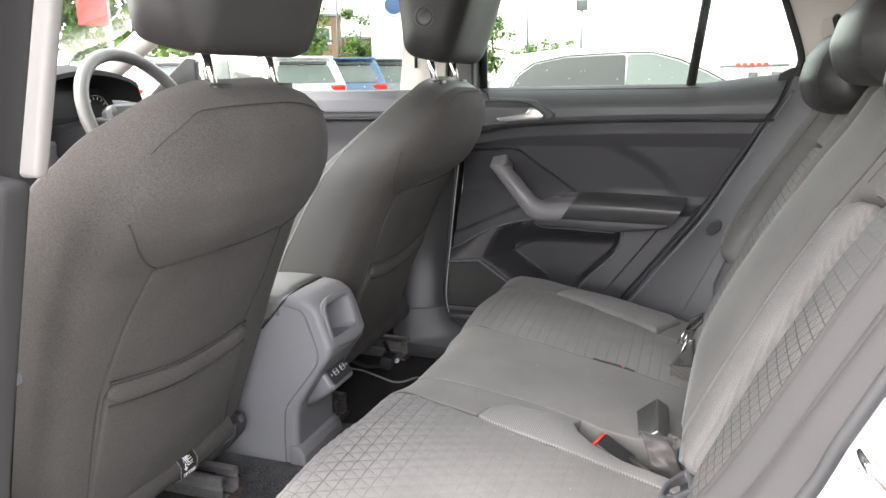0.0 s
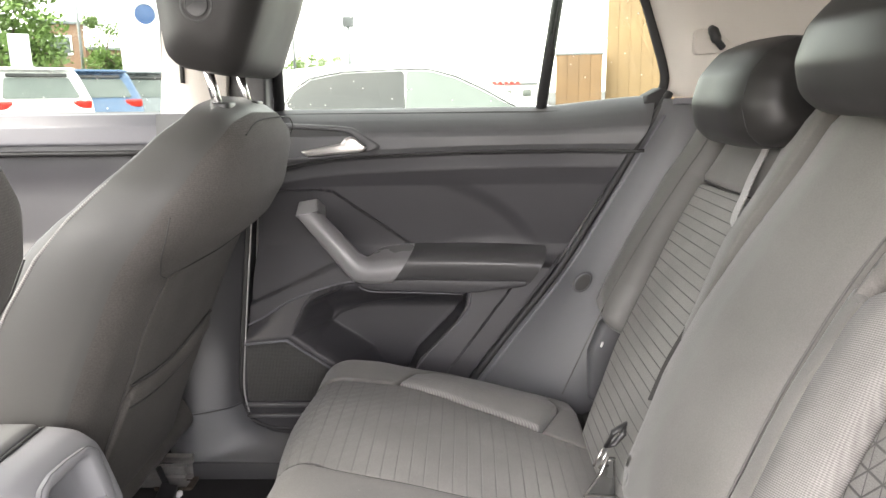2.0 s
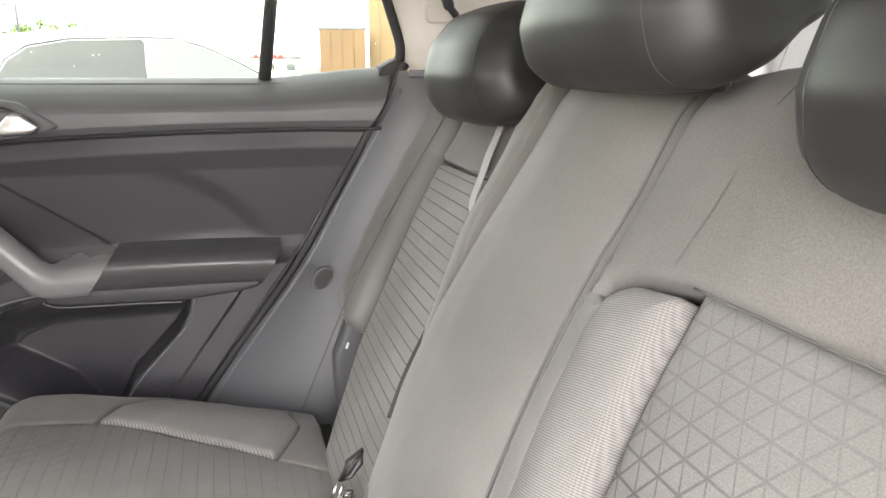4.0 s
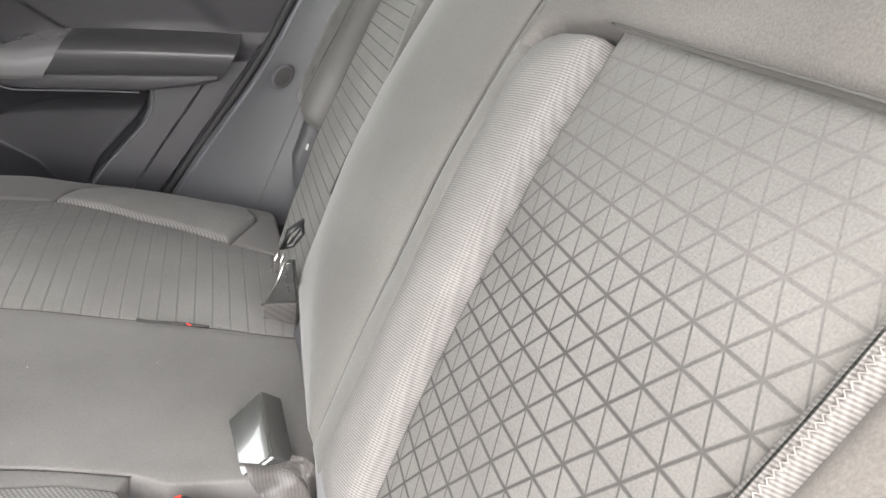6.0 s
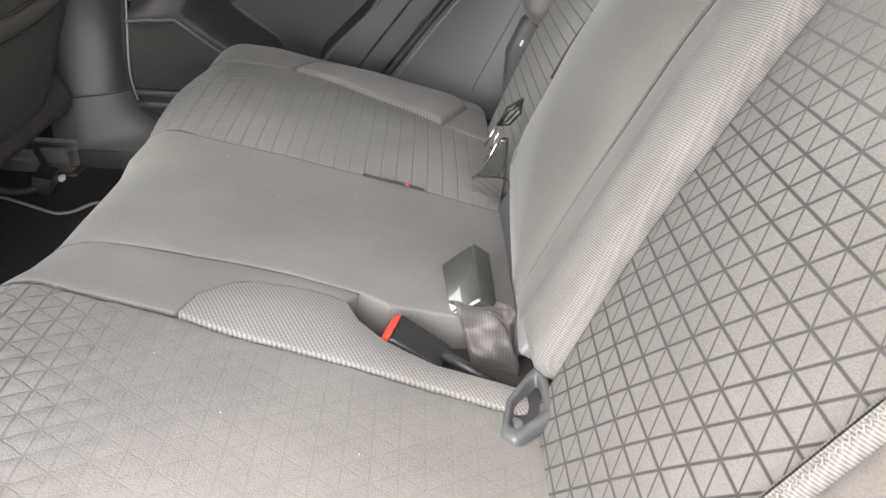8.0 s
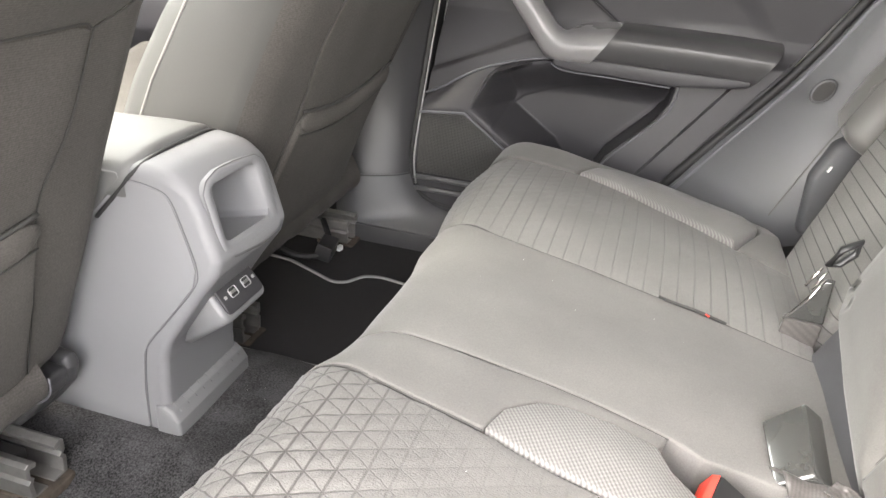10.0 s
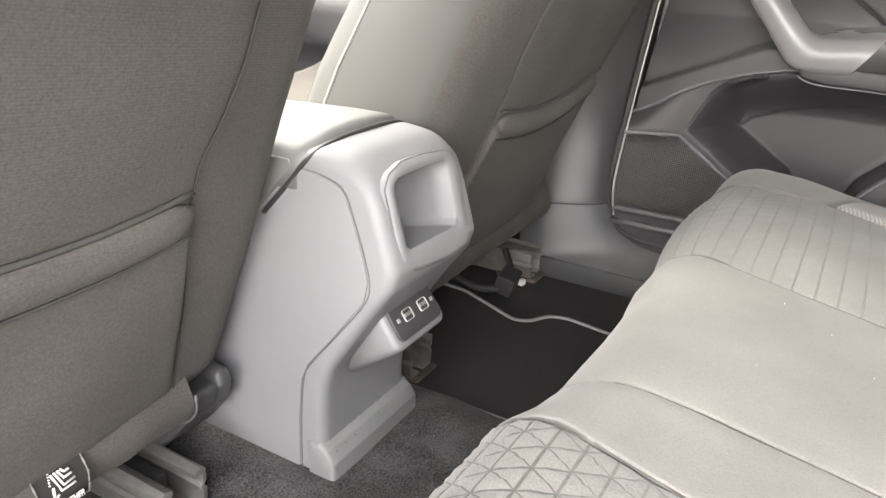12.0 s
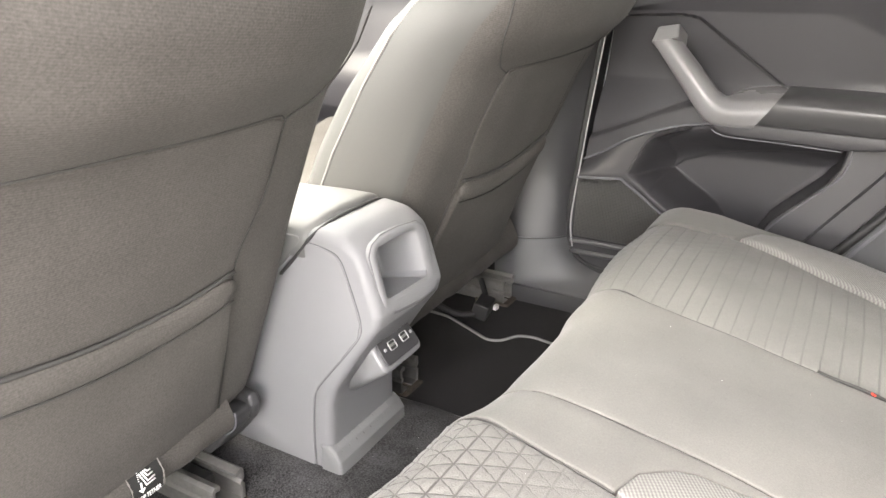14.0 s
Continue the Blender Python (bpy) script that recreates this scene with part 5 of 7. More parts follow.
# ---- far rear door ----
door = thing("door_1", (-0.2, 1.95, 0.42), "dark grey plastic inner trim of a closed rear car door", "car door", kind="structure")
zs = np.concatenate((np.linspace(0.40, 0.92, 220), np.linspace(0.9225, 0.974, 36), np.linspace(0.977, 1.047, 26)))
NC = 330
rz = [0.38, 0.524, 0.6, 0.731, 0.847, 1.027, 1.06]
rx = [-0.235, -0.138, -0.085, 0.018, 0.084, 0.188, 0.206]
xr = np.interp(zs, rz, rx)
xf = -0.612 + 0.10 * (zs - 0.47)
s_ = np.linspace(0, 1, NC)
DX = xf[:, None] + (xr - xf)[:, None] * s_[None, :]
DZ = zs[:, None].repeat(NC, 1)
prof_z = [0.40, 0.55, 0.70, 0.78, 0.90, 0.926, 0.930, 0.949, 0.952, 0.959, 0.961, 0.972, 0.995, 1.005, 1.015, 1.025, 1.034, 1.042, 1.05]
prof_y = [1.905, 1.912, 1.928, 1.938, 1.927, 1.9185, 1.9185, 1.9235, 1.924, 1.920, 1.905, 1.900, 1.900, 1.904, 1.915, 1.929, 1.945, 1.963, 1.985]
DY = np.interp(DZ, prof_z, prof_y)
DY -= 0.045 * step(0.02, 0.21, DX) * step(0.7, 1.0, DZ)
# soft brow arch over the armrest
arch = np.hypot((DX + 0.27) / 1.25, DZ - 0.70)
DY += 0.006 * step(0.225, 0.195, arch) * step(0.76, 0.80, DZ) * step(-0.24, -0.12, DX)
# flat field behind the grab handle
field = [(-0.65, 0.884), (-0.50, 0.892), (-0.45, 0.8935), (-0.42, 0.889), (-0.38, 0.86), (-0.262, 0.776), (-0.30, 0.765), (-0.42, 0.746), (-0.585, 0.675), (-0.65, 0.66)]
F = inside(DX, DZ, field, 0.0022)
DY += F * (0.005 + 0.010 * step(0.70, 0.82, DZ) * step(-0.30, -0.45, DX))
# the field leans out towards its lower edge
DY -= F * 0.010 * step(0.80, 0.70, DZ)
# lower half stands proud of the upper one
DY -= 0.016 * inside(DX, DZ, [(-0.72, 0.38), (-0.72, 0.612), (-0.585, 0.672), (-0.42, 0.743), (-0.30, 0.762), (-0.02, 0.74), (0.1, 0.74), (0.1, 0.38)], 0.006) * (1 - 0.55 * step(-0.36, -0.16, DX))
# bin with a rounded wall beside the loudspeaker, a falling upper wall and a steep rear one
BIN = [(-0.72, 0.600), (-0.60, 0.622), (-0.567, 0.638), (-0.525, 0.664), (-0.483, 0.684), (-0.427, 0.702), (-0.382, 0.7105), (-0.345, 0.713), (-0.25, 0.708), (-0.158, 0.703), (-0.158, 0.680), (-0.162, 0.657), (-0.177, 0.632), (-0.253, 0.553), (-0.34, 0.38), (-0.72, 0.38)]
B = inside(DX, DZ, BIN, 0.002)
xb = np.interp(DZ, [0.38, 0.553, 0.632, 0.657, 0.68], [-0.34, -0.253, -0.177, -0.162, -0.158])
zt = np.interp(DX, [-0.72, -0.60, -0.567, -0.525, -0.483, -0.427, -0.382, -0.345], [0.600, 0.622, 0.638, 0.664, 0.684, 0.702, 0.7105, 0.713])
xe = np.interp(DZ, [0.38, 0.552, 0.612, 0.634, 0.669, 0.684, 0.70], [-0.29, -0.417, -0.505, -0.497, -0.480, -0.467, -0.43])
wall_top = 1.906 + 0.070 * step(0.0, 0.075, zt - DZ)
wall_rear = 1.900 + 0.080 * step(0.0, 0.008, xb - DX)
wall_pod = 1.872 + 0.112 * step(-0.004, 0.075, DX - xe)
deep = np.minimum(np.minimum(wall_top, wall_rear), wall_pod)
INS = [(-0.47, 0.38), (-0.468, 0.56), (-0.456, 0.597), (-0.426, 0.626), (-0.376, 0.646), (-0.322, 0.659), (-0.276, 0.668), (-0.10, 0.685), (-0.10, 0.38)]
deep = deep + 0.0035 * inside(DX, DZ, INS, 0.002) * step(0.0, 0.02, xb - DX)
# sloping ledge over the loudspeaker
zl = np.interp(DX, [-0.72, -0.58, -0.505], [0.596, 0.603, 0.613])
ledge = 1.872 + 0.036 * np.clip((DZ - zl) / np.maximum(zt - zl, 0.004), 0, 1)
on_pod = step(0.003, -0.003, DX - xe)
deep = deep * (1 - on_pod) + on_pod * np.where(DZ > zl, ledge, 1.872)
DY = DY * (1 - B) + B * deep
# ridge along the rear shut line
ax, az = 0.018 + 0.138, 0.731 - 0.524
off = ((DX + 0.138) * az - (DZ - 0.524) * ax) / math.hypot(ax, az)
low = step(0.765, 0.735, DZ)
DY -= 0.009 * step(-0.050, -0.047, off) * low
DY += 0.012 * step(-0.010, -0.007, off) * low
def waist(x):
    """Height of the dark line under the window sill: it falls towards the front."""
    return np.interp(x, [-0.56, -0.5055, -0.4557, -0.4059, -0.3562, -0.3064, -0.2563, -0.1556, -0.0539, 0.1004, 0.2], [0.926, 0.9384, 0.9474, 0.9530, 0.9563, 0.9585, 0.9603, 0.9632, 0.9644, 0.9650, 0.966])
DZ = DZ + 0.018 * step(-0.03, 0.2, DX) * step(0.96, 1.047, DZ) + (waist(DX) - 0.957) * step(0.89, 0.935, DZ) * step(1.0, 0.966, DZ)
nw = int(np.searchsorted(zs, 0.957))
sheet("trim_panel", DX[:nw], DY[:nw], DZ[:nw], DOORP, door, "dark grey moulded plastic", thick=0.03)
# door top takes the paler copy, for the light under the window
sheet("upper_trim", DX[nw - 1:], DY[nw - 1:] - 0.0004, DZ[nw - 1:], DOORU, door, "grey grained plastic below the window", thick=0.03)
for pts in ([(-0.56, 0.8855), (-0.50, 0.892), (-0.45, 0.8935), (-0.42, 0.889), (-0.38, 0.86), (-0.27, 0.781)], [(-0.59, 0.673), (-0.50, 0.711), (-0.42, 0.745), (-0.39, 0.752)]):
    tube("panel_gap", [(p.x, 1.9345, p.y) for p in spline(pts, 10)], 0.0007, SEAM, door, "", 5)
def door_pt(x, z, proud=0.0):
    """A place on the door trim, proud of its surface."""
    i = int(np.abs(zs - z).argmin())
    j = int(np.abs(DX[i] - x).argmin())
    return (x, DY[i, j] - proud, z)


# bin rims in paler plastic, painting the light that catches on them
tube("bin_edge_highlight", [(p.x, p.z, p.y) for p in spline([(x, z, 1.9045 + 0.004 * min(1.0, (x + 0.6) / 0.1)) for x, z in ((-0.60, 0.624), (-0.567, 0.640), (-0.525, 0.666), (-0.483, 0.686), (-0.427, 0.704), (-0.382, 0.7125), (-0.35, 0.7145))], 8)], 0.0022, DOORL, door, "bin edge in paler grey for its highlight", 6)
tube("bin_edge_highlight", [door_pt(p.x + 0.004, p.y, 0.0) for p in spline([(-0.154, 0.70), (-0.154, 0.680), (-0.158, 0.657), (-0.173, 0.632), (-0.249, 0.553), (-0.29, 0.49)], 8)], 0.0018, DOORL, door, "bin edge in paler grey for its highlight", 6)
# black bar under the waist, in place of the groove's shade
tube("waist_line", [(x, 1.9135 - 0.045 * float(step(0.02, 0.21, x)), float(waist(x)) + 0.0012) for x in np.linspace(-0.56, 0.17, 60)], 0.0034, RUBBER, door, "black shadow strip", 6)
# armrest: a shelf with a rounded front, cut aslant at both ends
def run_along(name, left, right, prof, material, label, cols=30, sag=0.0):
    """A profile in (y, z) pushed along x between two slanting ends; left and right give x at a height."""
    n, verts, faces = len(prof), [], []
    for i in range(cols):
        t = i / (cols - 1)
        for y, z in prof:
            k = (z - 0.72) / 0.06
            x = (left[0] + (left[1] - left[0]) * k) * (1 - t) + (right[0] + (right[1] - right[0]) * k) * t
            verts.append((x, y, z - sag * t * t))
    for i in range(cols - 1):
        for j in range(n):
            faces.append((i * n + j, i * n + (j + 1) % n, (i + 1) * n + (j + 1) % n, (i + 1) * n + j))
    faces += [tuple(range(n)), tuple(range((cols - 1) * n, cols * n))]
    return put_mesh(name, verts, faces, material, door, label, sharp=38)


REST = [(1.945, 0.784), (1.915, 0.783), (1.885, 0.779), (1.868, 0.773), (1.859, 0.766), (1.857, 0.760), (1.859, 0.748), (1.864, 0.734), (1.871, 0.724), (1.882, 0.719), (1.945, 0.718)]
run_along("armrest_pad", (-0.301, -0.262), (-0.040, -0.004), REST, ARMV, "padded dark armrest", sag=0.007)
slab("armrest_under", rpoly([(-0.372, 0.728), (-0.36, 0.708), (-0.33, 0.703), (-0.25, 0.701), (-0.164, 0.697), (-0.071, 0.706), (-0.042, 0.712), (-0.042, 0.722), (-0.15, 0.724)], 0.006, 0.006), "y", 1.868, 1.945, 0.004, DOORP, door, "underside of the armrest")
# pale line painted for the light along the armrest's lower edge
tube("under_rim", [(p.x, 1.8685, p.y) for p in spline([(-0.366, 0.712), (-0.355, 0.7055), (-0.33, 0.7015), (-0.25, 0.6995), (-0.166, 0.6955)], 8)], 0.0014, DOORL, door, "pale lower edge", 6)
# grab handle: a broad bar with chamfered edges that runs into the armrest
GL = spline([(-0.485, 0.851, 1.872), (-0.462, 0.823, 1.869), (-0.426, 0.778, 1.866), (-0.397, 0.742, 1.864), (-0.379, 0.723, 1.862), (-0.352, 0.7165, 1.861), (-0.3035, 0.7175, 1.859)], 6)
GRr = spline([(-0.443, 0.858, 1.872), (-0.420, 0.833, 1.869), (-0.387, 0.798, 1.866), (-0.363, 0.773, 1.864), (-0.348, 0.7655, 1.862), (-0.328, 0.7645, 1.861), (-0.2655, 0.7725, 1.859)], 6)
verts, faces, SEC = [], [], [(0.0, 0.030), (0.0, 0.014), (0.06, 0.005), (0.20, 0.0), (0.5, -0.003), (0.72, -0.001), (0.90, 0.006), (1.0, 0.016), (1.0, 0.030)]
for i, (a, b) in enumerate(zip(GL, GRr)):
    foot = float(step(0.62, 0.86, i / (len(GL) - 1)))
    for j, (k, d) in enumerate(SEC):
        p = a.lerp(b, k)
        # the upper edge widens into a shelf that meets the door
        back_ = 0.052 * foot if j == len(SEC) - 1 else 0.0
        verts.append((p.x + 0.006 * (back_ > 0) * foot, p.z + d + back_, p.y + 0.012 * foot * (back_ > 0)))
n = len(SEC)
for i in range(len(GL) - 1):
    for j in range(n):
        faces.append((i * n + j, i * n + (j + 1) % n, (i + 1) * n + (j + 1) % n, (i + 1) * n + j))
faces += [tuple(range(n)), tuple(range(len(verts) - n, len(verts)))]
grab = put_mesh("grab_handle", verts, faces, GRAB, door, "smooth grey grab handle", sharp=50)
hexa("handle_stub", [(-0.4825, 1.905, 0.874), (-0.4445, 1.905, 0.880), (-0.4385, 1.873, 0.860), (-0.4845, 1.873, 0.850)], (0.006, 0.046, -0.022), GRAB, grab, "", 0.004)
# release lever in its dark cup
cupo = rpoly([(-0.550, 0.945), (-0.550, 1.026), (-0.4863, 1.0229), (-0.3984, 1.0175), (-0.3716, 1.0140), (-0.3464, 0.9975), (-0.3114, 0.9759), (-0.353, 0.9675), (-0.3731, 0.9615), (-0.4222, 0.9575), (-0.4758, 0.9530)], 0.006, 0.008)
cupi = rpoly([(-0.54, 0.956), (-0.54, 1.016), (-0.4888, 1.0139), (-0.4196, 1.0105), (-0.3888, 1.0065), (-0.3737, 0.9991), (-0.3457, 0.9765), (-0.3592, 0.9665), (-0.4133, 0.9640), (-0.474, 0.9600)], 0.005, 0.008)
lev = frame_ring("lever_bezel", cupo, cupi, lambda u, v, h: (u, 1.902 - h, v), 0.006, DOORU, door, "dark lever bezel")
slab("lever_cup", cupi, "y", 1.901, 1.912, 0.002, RUBBER, lev, "black lever cup")
lo = rpoly([(-0.472, 0.9716), (-0.4291, 0.9786), (-0.3948, 0.9848), (-0.3854, 0.9953), (-0.3775, 0.9981), (-0.3689, 0.9969), (-0.3449, 0.9779), (-0.3521, 0.9702), (-0.362, 0.9675), (-0.4205, 0.9637), (-0.4593, 0.9616)], 0.003, 0.006)
slab("lever", lo, "y", 1.888, 1.900, 0.004, LEVER, lev, "brushed metal release lever")
# loudspeaker grille
gr = [(-0.598, 0.478), (-0.594, 0.594), (-0.512, 0.602), (-0.43, 0.545), (-0.40, 0.478)]
GR = mat("speaker_mesh", (0.05, 0.05, 0.05), 0.6, grain=300, bump=0.1)
gn, gl_ = GR.node_tree.nodes, GR.node_tree.links
gs = gn.new("ShaderNodeSeparateXYZ")
gtc = gn.new("ShaderNodeTexCoord")
gl_.new(gtc.outputs["Object"], gs.inputs[0])
ga = maths(gn, gl_, "SINE", maths(gn, gl_, "MULTIPLY", maths(gn, gl_, "ADD", gs.outputs[0], gs.outputs[2]), 1100.0))
gb = maths(gn, gl_, "SINE", maths(gn, gl_, "MULTIPLY", maths(gn, gl_, "SUBTRACT", gs.outputs[0], gs.outputs[2]), 1100.0))
gbp = gn.new("ShaderNodeBump")
gbp.inputs["Strength"].default_value, gbp.inputs["Distance"].default_value = 1.0, 0.0015
gl_.new(maths(gn, gl_, "MULTIPLY", ga, gb), gbp.inputs["Height"])
gl_.new(gbp.outputs[0], gn["Principled BSDF"].inputs["Normal"])
gmr = gn.new("ShaderNodeMapRange")
gmr.inputs["From Min"].default_value, gmr.inputs["From Max"].default_value = -0.2, 0.5
gmr.inputs["To Min"].default_value, gmr.inputs["To Max"].default_value = 1.0, 0.15
gl_.new(maths(gn, gl_, "MULTIPLY", ga, gb), gmr.inputs["Value"])
gvs = gn.new("ShaderNodeVectorMath")
gvs.operation = "SCALE"
gvs.inputs[0].default_value = (0.09, 0.09, 0.088)
gl_.new(gmr.outputs[0], gvs.inputs["Scale"])
gl_.new(gvs.outputs[0], gn["Principled BSDF"].inputs["Base Color"])
slab("speaker_grille", rpoly(gr, 0.006, 0.01), "y", 1.864, 1.876, 0.003, GR, door, "perforated dark speaker grille")
for z, x1 in ((0.468, -0.40), (0.445, -0.44)):
    rod("trim_rib", (-0.604, 1.868, z), (x1, 1.868, z), 0.005, DOORU, door)
tube("speaker_edge", [(a, 1.864, b) for a, b in ((-0.597, 0.597), (-0.512, 0.605), (-0.43, 0.548), (-0.385, 0.47))], 0.003, DOORL, door, "", 6)
# front shut edge
tube("shut_edge", [(p.x, p.y, p.z) for p in spline([(-0.562, 1.895, 0.96), (-0.583, 1.89, 0.80), (-0.602, 1.88, 0.62), (-0.612, 1.872, 0.51), (-0.603, 1.87, 0.452), (-0.57, 1.872, 0.422), (-0.50, 1.876, 0.412), (-0.36, 1.88, 0.41)], 8)], 0.0045, RUBBER, door, "black door seal", 8)
# pale tube drawn as the highlight on the seal
tube("seal_shine", [(p.x, p.y, p.z) for p in spline([(-0.555, 1.889, 0.96), (-0.576, 1.884, 0.80), (-0.595, 1.874, 0.62), (-0.604, 1.866, 0.51), (-0.597, 1.864, 0.455)], 8)], 0.0016, SHINE, door, "pale highlight line along the seal", 6)
# window frame and panes
def bar(name, a, b, r, material, parent, label="", flat=1.0):
    return tube(name, [a, Vector(a).lerp(Vector(b), 0.5), b], r, material, parent, label, 10, flat=flat)
win = thing("window_1", (-0.2, 1.985, 1.04), "rear side window with a black dividing bar", "car window", kind="structure")
bar("divider_bar", (-0.013, 1.978, 1.02), (0.036, 1.93, 1.40), 0.011, BLACKP, win, "black dividing bar")
fr = spline([(0.150, 1.965, 1.046), (0.195, 1.96, 1.054), (0.219, 1.958, 1.075), (0.222, 1.955, 1.105), (0.205, 1.945, 1.155), (0.172, 1.93, 1.24), (0.13, 1.90, 1.33), (0.08, 1.87, 1.385), (-0.1, 1.86, 1.40), (-0.54, 1.86, 1.40)], 8)
tube("frame_seal", fr, 0.009, RUBBER, win, "black rubber frame", 8)
rod("frame_post", (-0.53, 1.985, 1.03), (-0.50, 1.87, 1.41), 0.012, BLACKP, win, "black front post")
def pane(name, pts, parent, material=PANE):
    n = len(pts)
    verts = [Vector(p) for p in pts] + [Vector(p) + Vector((0, 0.004, 0.001)) for p in pts]
    faces = [tuple(range(n)), tuple(range(n, 2 * n))] + [(i, (i + 1) % n, n + (i + 1) % n, n + i) for i in range(n)]
    ob = put_mesh(name, verts, faces, material, parent, "clear glass pane", smooth=False)
    ob.visible_shadow = False
    return ob
pane("pane", [(-0.53, 1.99, 1.03), (-0.012, 1.99, 1.03), (0.034, 1.875, 1.40), (-0.50, 1.875, 1.40)], win)
pane("quarter_pane", [(-0.010, 1.985, 1.03), (0.20, 1.972, 1.05), (0.222, 1.96, 1.09), (0.13, 1.91, 1.33), (0.036, 1.875, 1.40)], win)
# outer waist of the door, that carries the pane
slab("door_outer", rpoly([(-0.62, 0.38), (-0.62, 1.03), (0.25, 1.045), (0.25, 0.9), (-0.1, 0.38)], 0.02), "y", 2.0, 2.06, 0.01, WHITEP, door, "white painted outer skin")
slab("waist_shelf", rpoly([(-0.56, 1.955), (-0.56, 2.05), (0.22, 2.05), (0.215, 1.94), (0.05, 1.95)], 0.01), "z", 1.02, 1.0405, 0.004, DOORU, door, "dark window ledge")
# ---- pillars, side trims, roof ----
def strip_sheet(name, rows, material, parent, label="", cols=10, thick=0.02, axis=1):
    """A panel through rows of control points, each row a smooth line."""
    g = []
    for r in rows:
        pts = spline(r, cols)
        g.append(pts)
    m = [spline([g[i][j] for i in range(len(g))], 6) for j in range(len(g[0]))]
    X = np.array([[p.x for p in c] for c in m])
    Y = np.array([[p.y for p in c] for c in m])
    Z = np.array([[p.z for p in c] for c in m])
    return sheet(name, X, Y, Z, material, parent, label, thick, axis)


quarter = thing("trim_rear_quarter", (0.1, 1.85, 0.5), "dark grey plastic trim between rear door and backrest", "car trim", kind="structure")
strip_sheet("panel", [[(-0.165, 1.895, 0.47), (-0.09, 1.85, 0.47), (0.02, 1.815, 0.47), (0.16, 1.80, 0.47)],
                      [(-0.075, 1.892, 0.60), (-0.01, 1.85, 0.60), (0.07, 1.818, 0.60), (0.2, 1.80, 0.60)],
                      [(0.025, 1.890, 0.73), (0.07, 1.855, 0.73), (0.13, 1.832, 0.73), (0.26, 1.81, 0.73)],
                      [(0.125, 1.885, 0.90), (0.15, 1.862, 0.90), (0.20, 1.845, 0.90), (0.33, 1.82, 0.90)],
                      [(0.205, 1.885, 1.06), (0.235, 1.868, 1.06), (0.28, 1.85, 1.06), (0.40, 1.83, 1.06)]], TRIMD, quarter)
tube("shut_seal", spline([(-0.19, 1.905, 0.43), (-0.14, 1.9, 0.52), (0.018, 1.9, 0.733), (0.088, 1.895, 0.85), (0.192, 1.89, 1.03), (0.218, 1.90, 1.07)], 8), 0.0075, RUBBER, quarter, "black rubber door seal", 8)
tube("shut_lip", spline([(-0.17, 1.893, 0.43), (-0.122, 1.89, 0.52), (0.034, 1.888, 0.733), (0.102, 1.884, 0.85), (0.206, 1.878, 1.03)], 8), 0.005, DOORL, quarter, "", 8)
ob = [Vector((0.058 + 0.013 * math.cos(a) + 0.006 * math.sin(a), 1.842, 0.726 + 0.016 * math.sin(a))) for a in np.linspace(0, 2 * math.pi, 24, endpoint=False)]
tube("belt_hole_rim", ob, 0.004, DOORU, quarter, "", 6, True)
# flat disc; the shade inside the hole is only its dark colour
slab("belt_hole", rpoly([(p.x, p.z) for p in ob], 0.002), "y", 1.838, 1.846, 0.001, SEAM, quarter, "flat dark disc painted for the shade of a hole")
slab("side_wing", rpoly([(0.068, 0.50), (0.066, 0.60), (0.088, 0.655), (0.125, 0.685), (0.17, 0.685), (0.13, 0.50)], 0.02, 0.012), "y", 1.80, 1.84, 0.012, TRIMD, quarter)
slab("shut_filler", rpoly([(0.165, 1.025), (0.178, 1.066), (0.205, 1.080), (0.222, 1.070), (0.205, 1.025)], 0.004), "y", 1.905, 1.965, 0.003, RUBBER, quarter, "black rubber corner of the door seal")
box("bright_clip", pose(0.090, 1.80, 0.618, 0, 20, 0), (0.004, 0.006, 0.011), 0.002, PRINT, quarter, "small white clip")

cpil = thing("trim_c_pillar", (0.3, 1.88, 1.06), "beige moulded rear pillar trim with a black coat hook", "pillar trim", kind="structure")
strip_sheet("panel", [[(0.226, 1.94, 1.062), (0.26, 1.89, 1.062), (0.34, 1.862, 1.062), (0.62, 1.85, 1.06)],
                      [(0.228, 1.94, 1.11), (0.26, 1.888, 1.11), (0.34, 1.86, 1.11), (0.64, 1.845, 1.11)],
                      [(0.178, 1.925, 1.24), (0.215, 1.87, 1.24), (0.31, 1.84, 1.24), (0.66, 1.82, 1.24)],
                      [(0.135, 1.895, 1.335), (0.17, 1.84, 1.335), (0.28, 1.80, 1.335), (0.68, 1.77, 1.335)],
                      [(0.06, 1.86, 1.40), (0.10, 1.78, 1.41), (0.26, 1.70, 1.42), (0.70, 1.64, 1.43)]], PILLAR, cpil)
slab("hook_recess", rpoly([(0.245, 1.135), (0.245, 1.178), (0.30, 1.186), (0.335, 1.172), (0.32, 1.14)], 0.01), "y", 1.8575, 1.872, 0.002, PILLAR, cpil)
tube("coat_hook", spline([(0.270, 1.846, 1.178), (0.268, 1.832, 1.174), (0.272, 1.823, 1.158), (0.284, 1.826, 1.145)], 6), [0.007] * 6 + [0.009] * 7 + [0.006] * 6, BLACKP, cpil, "black coat hook", 8)
box("lip", pose(0.235, 1.862, 1.056, 0, 0, -15), (0.04, 0.02, 0.012), 0.003, DOORL, cpil, "grey trim lip")

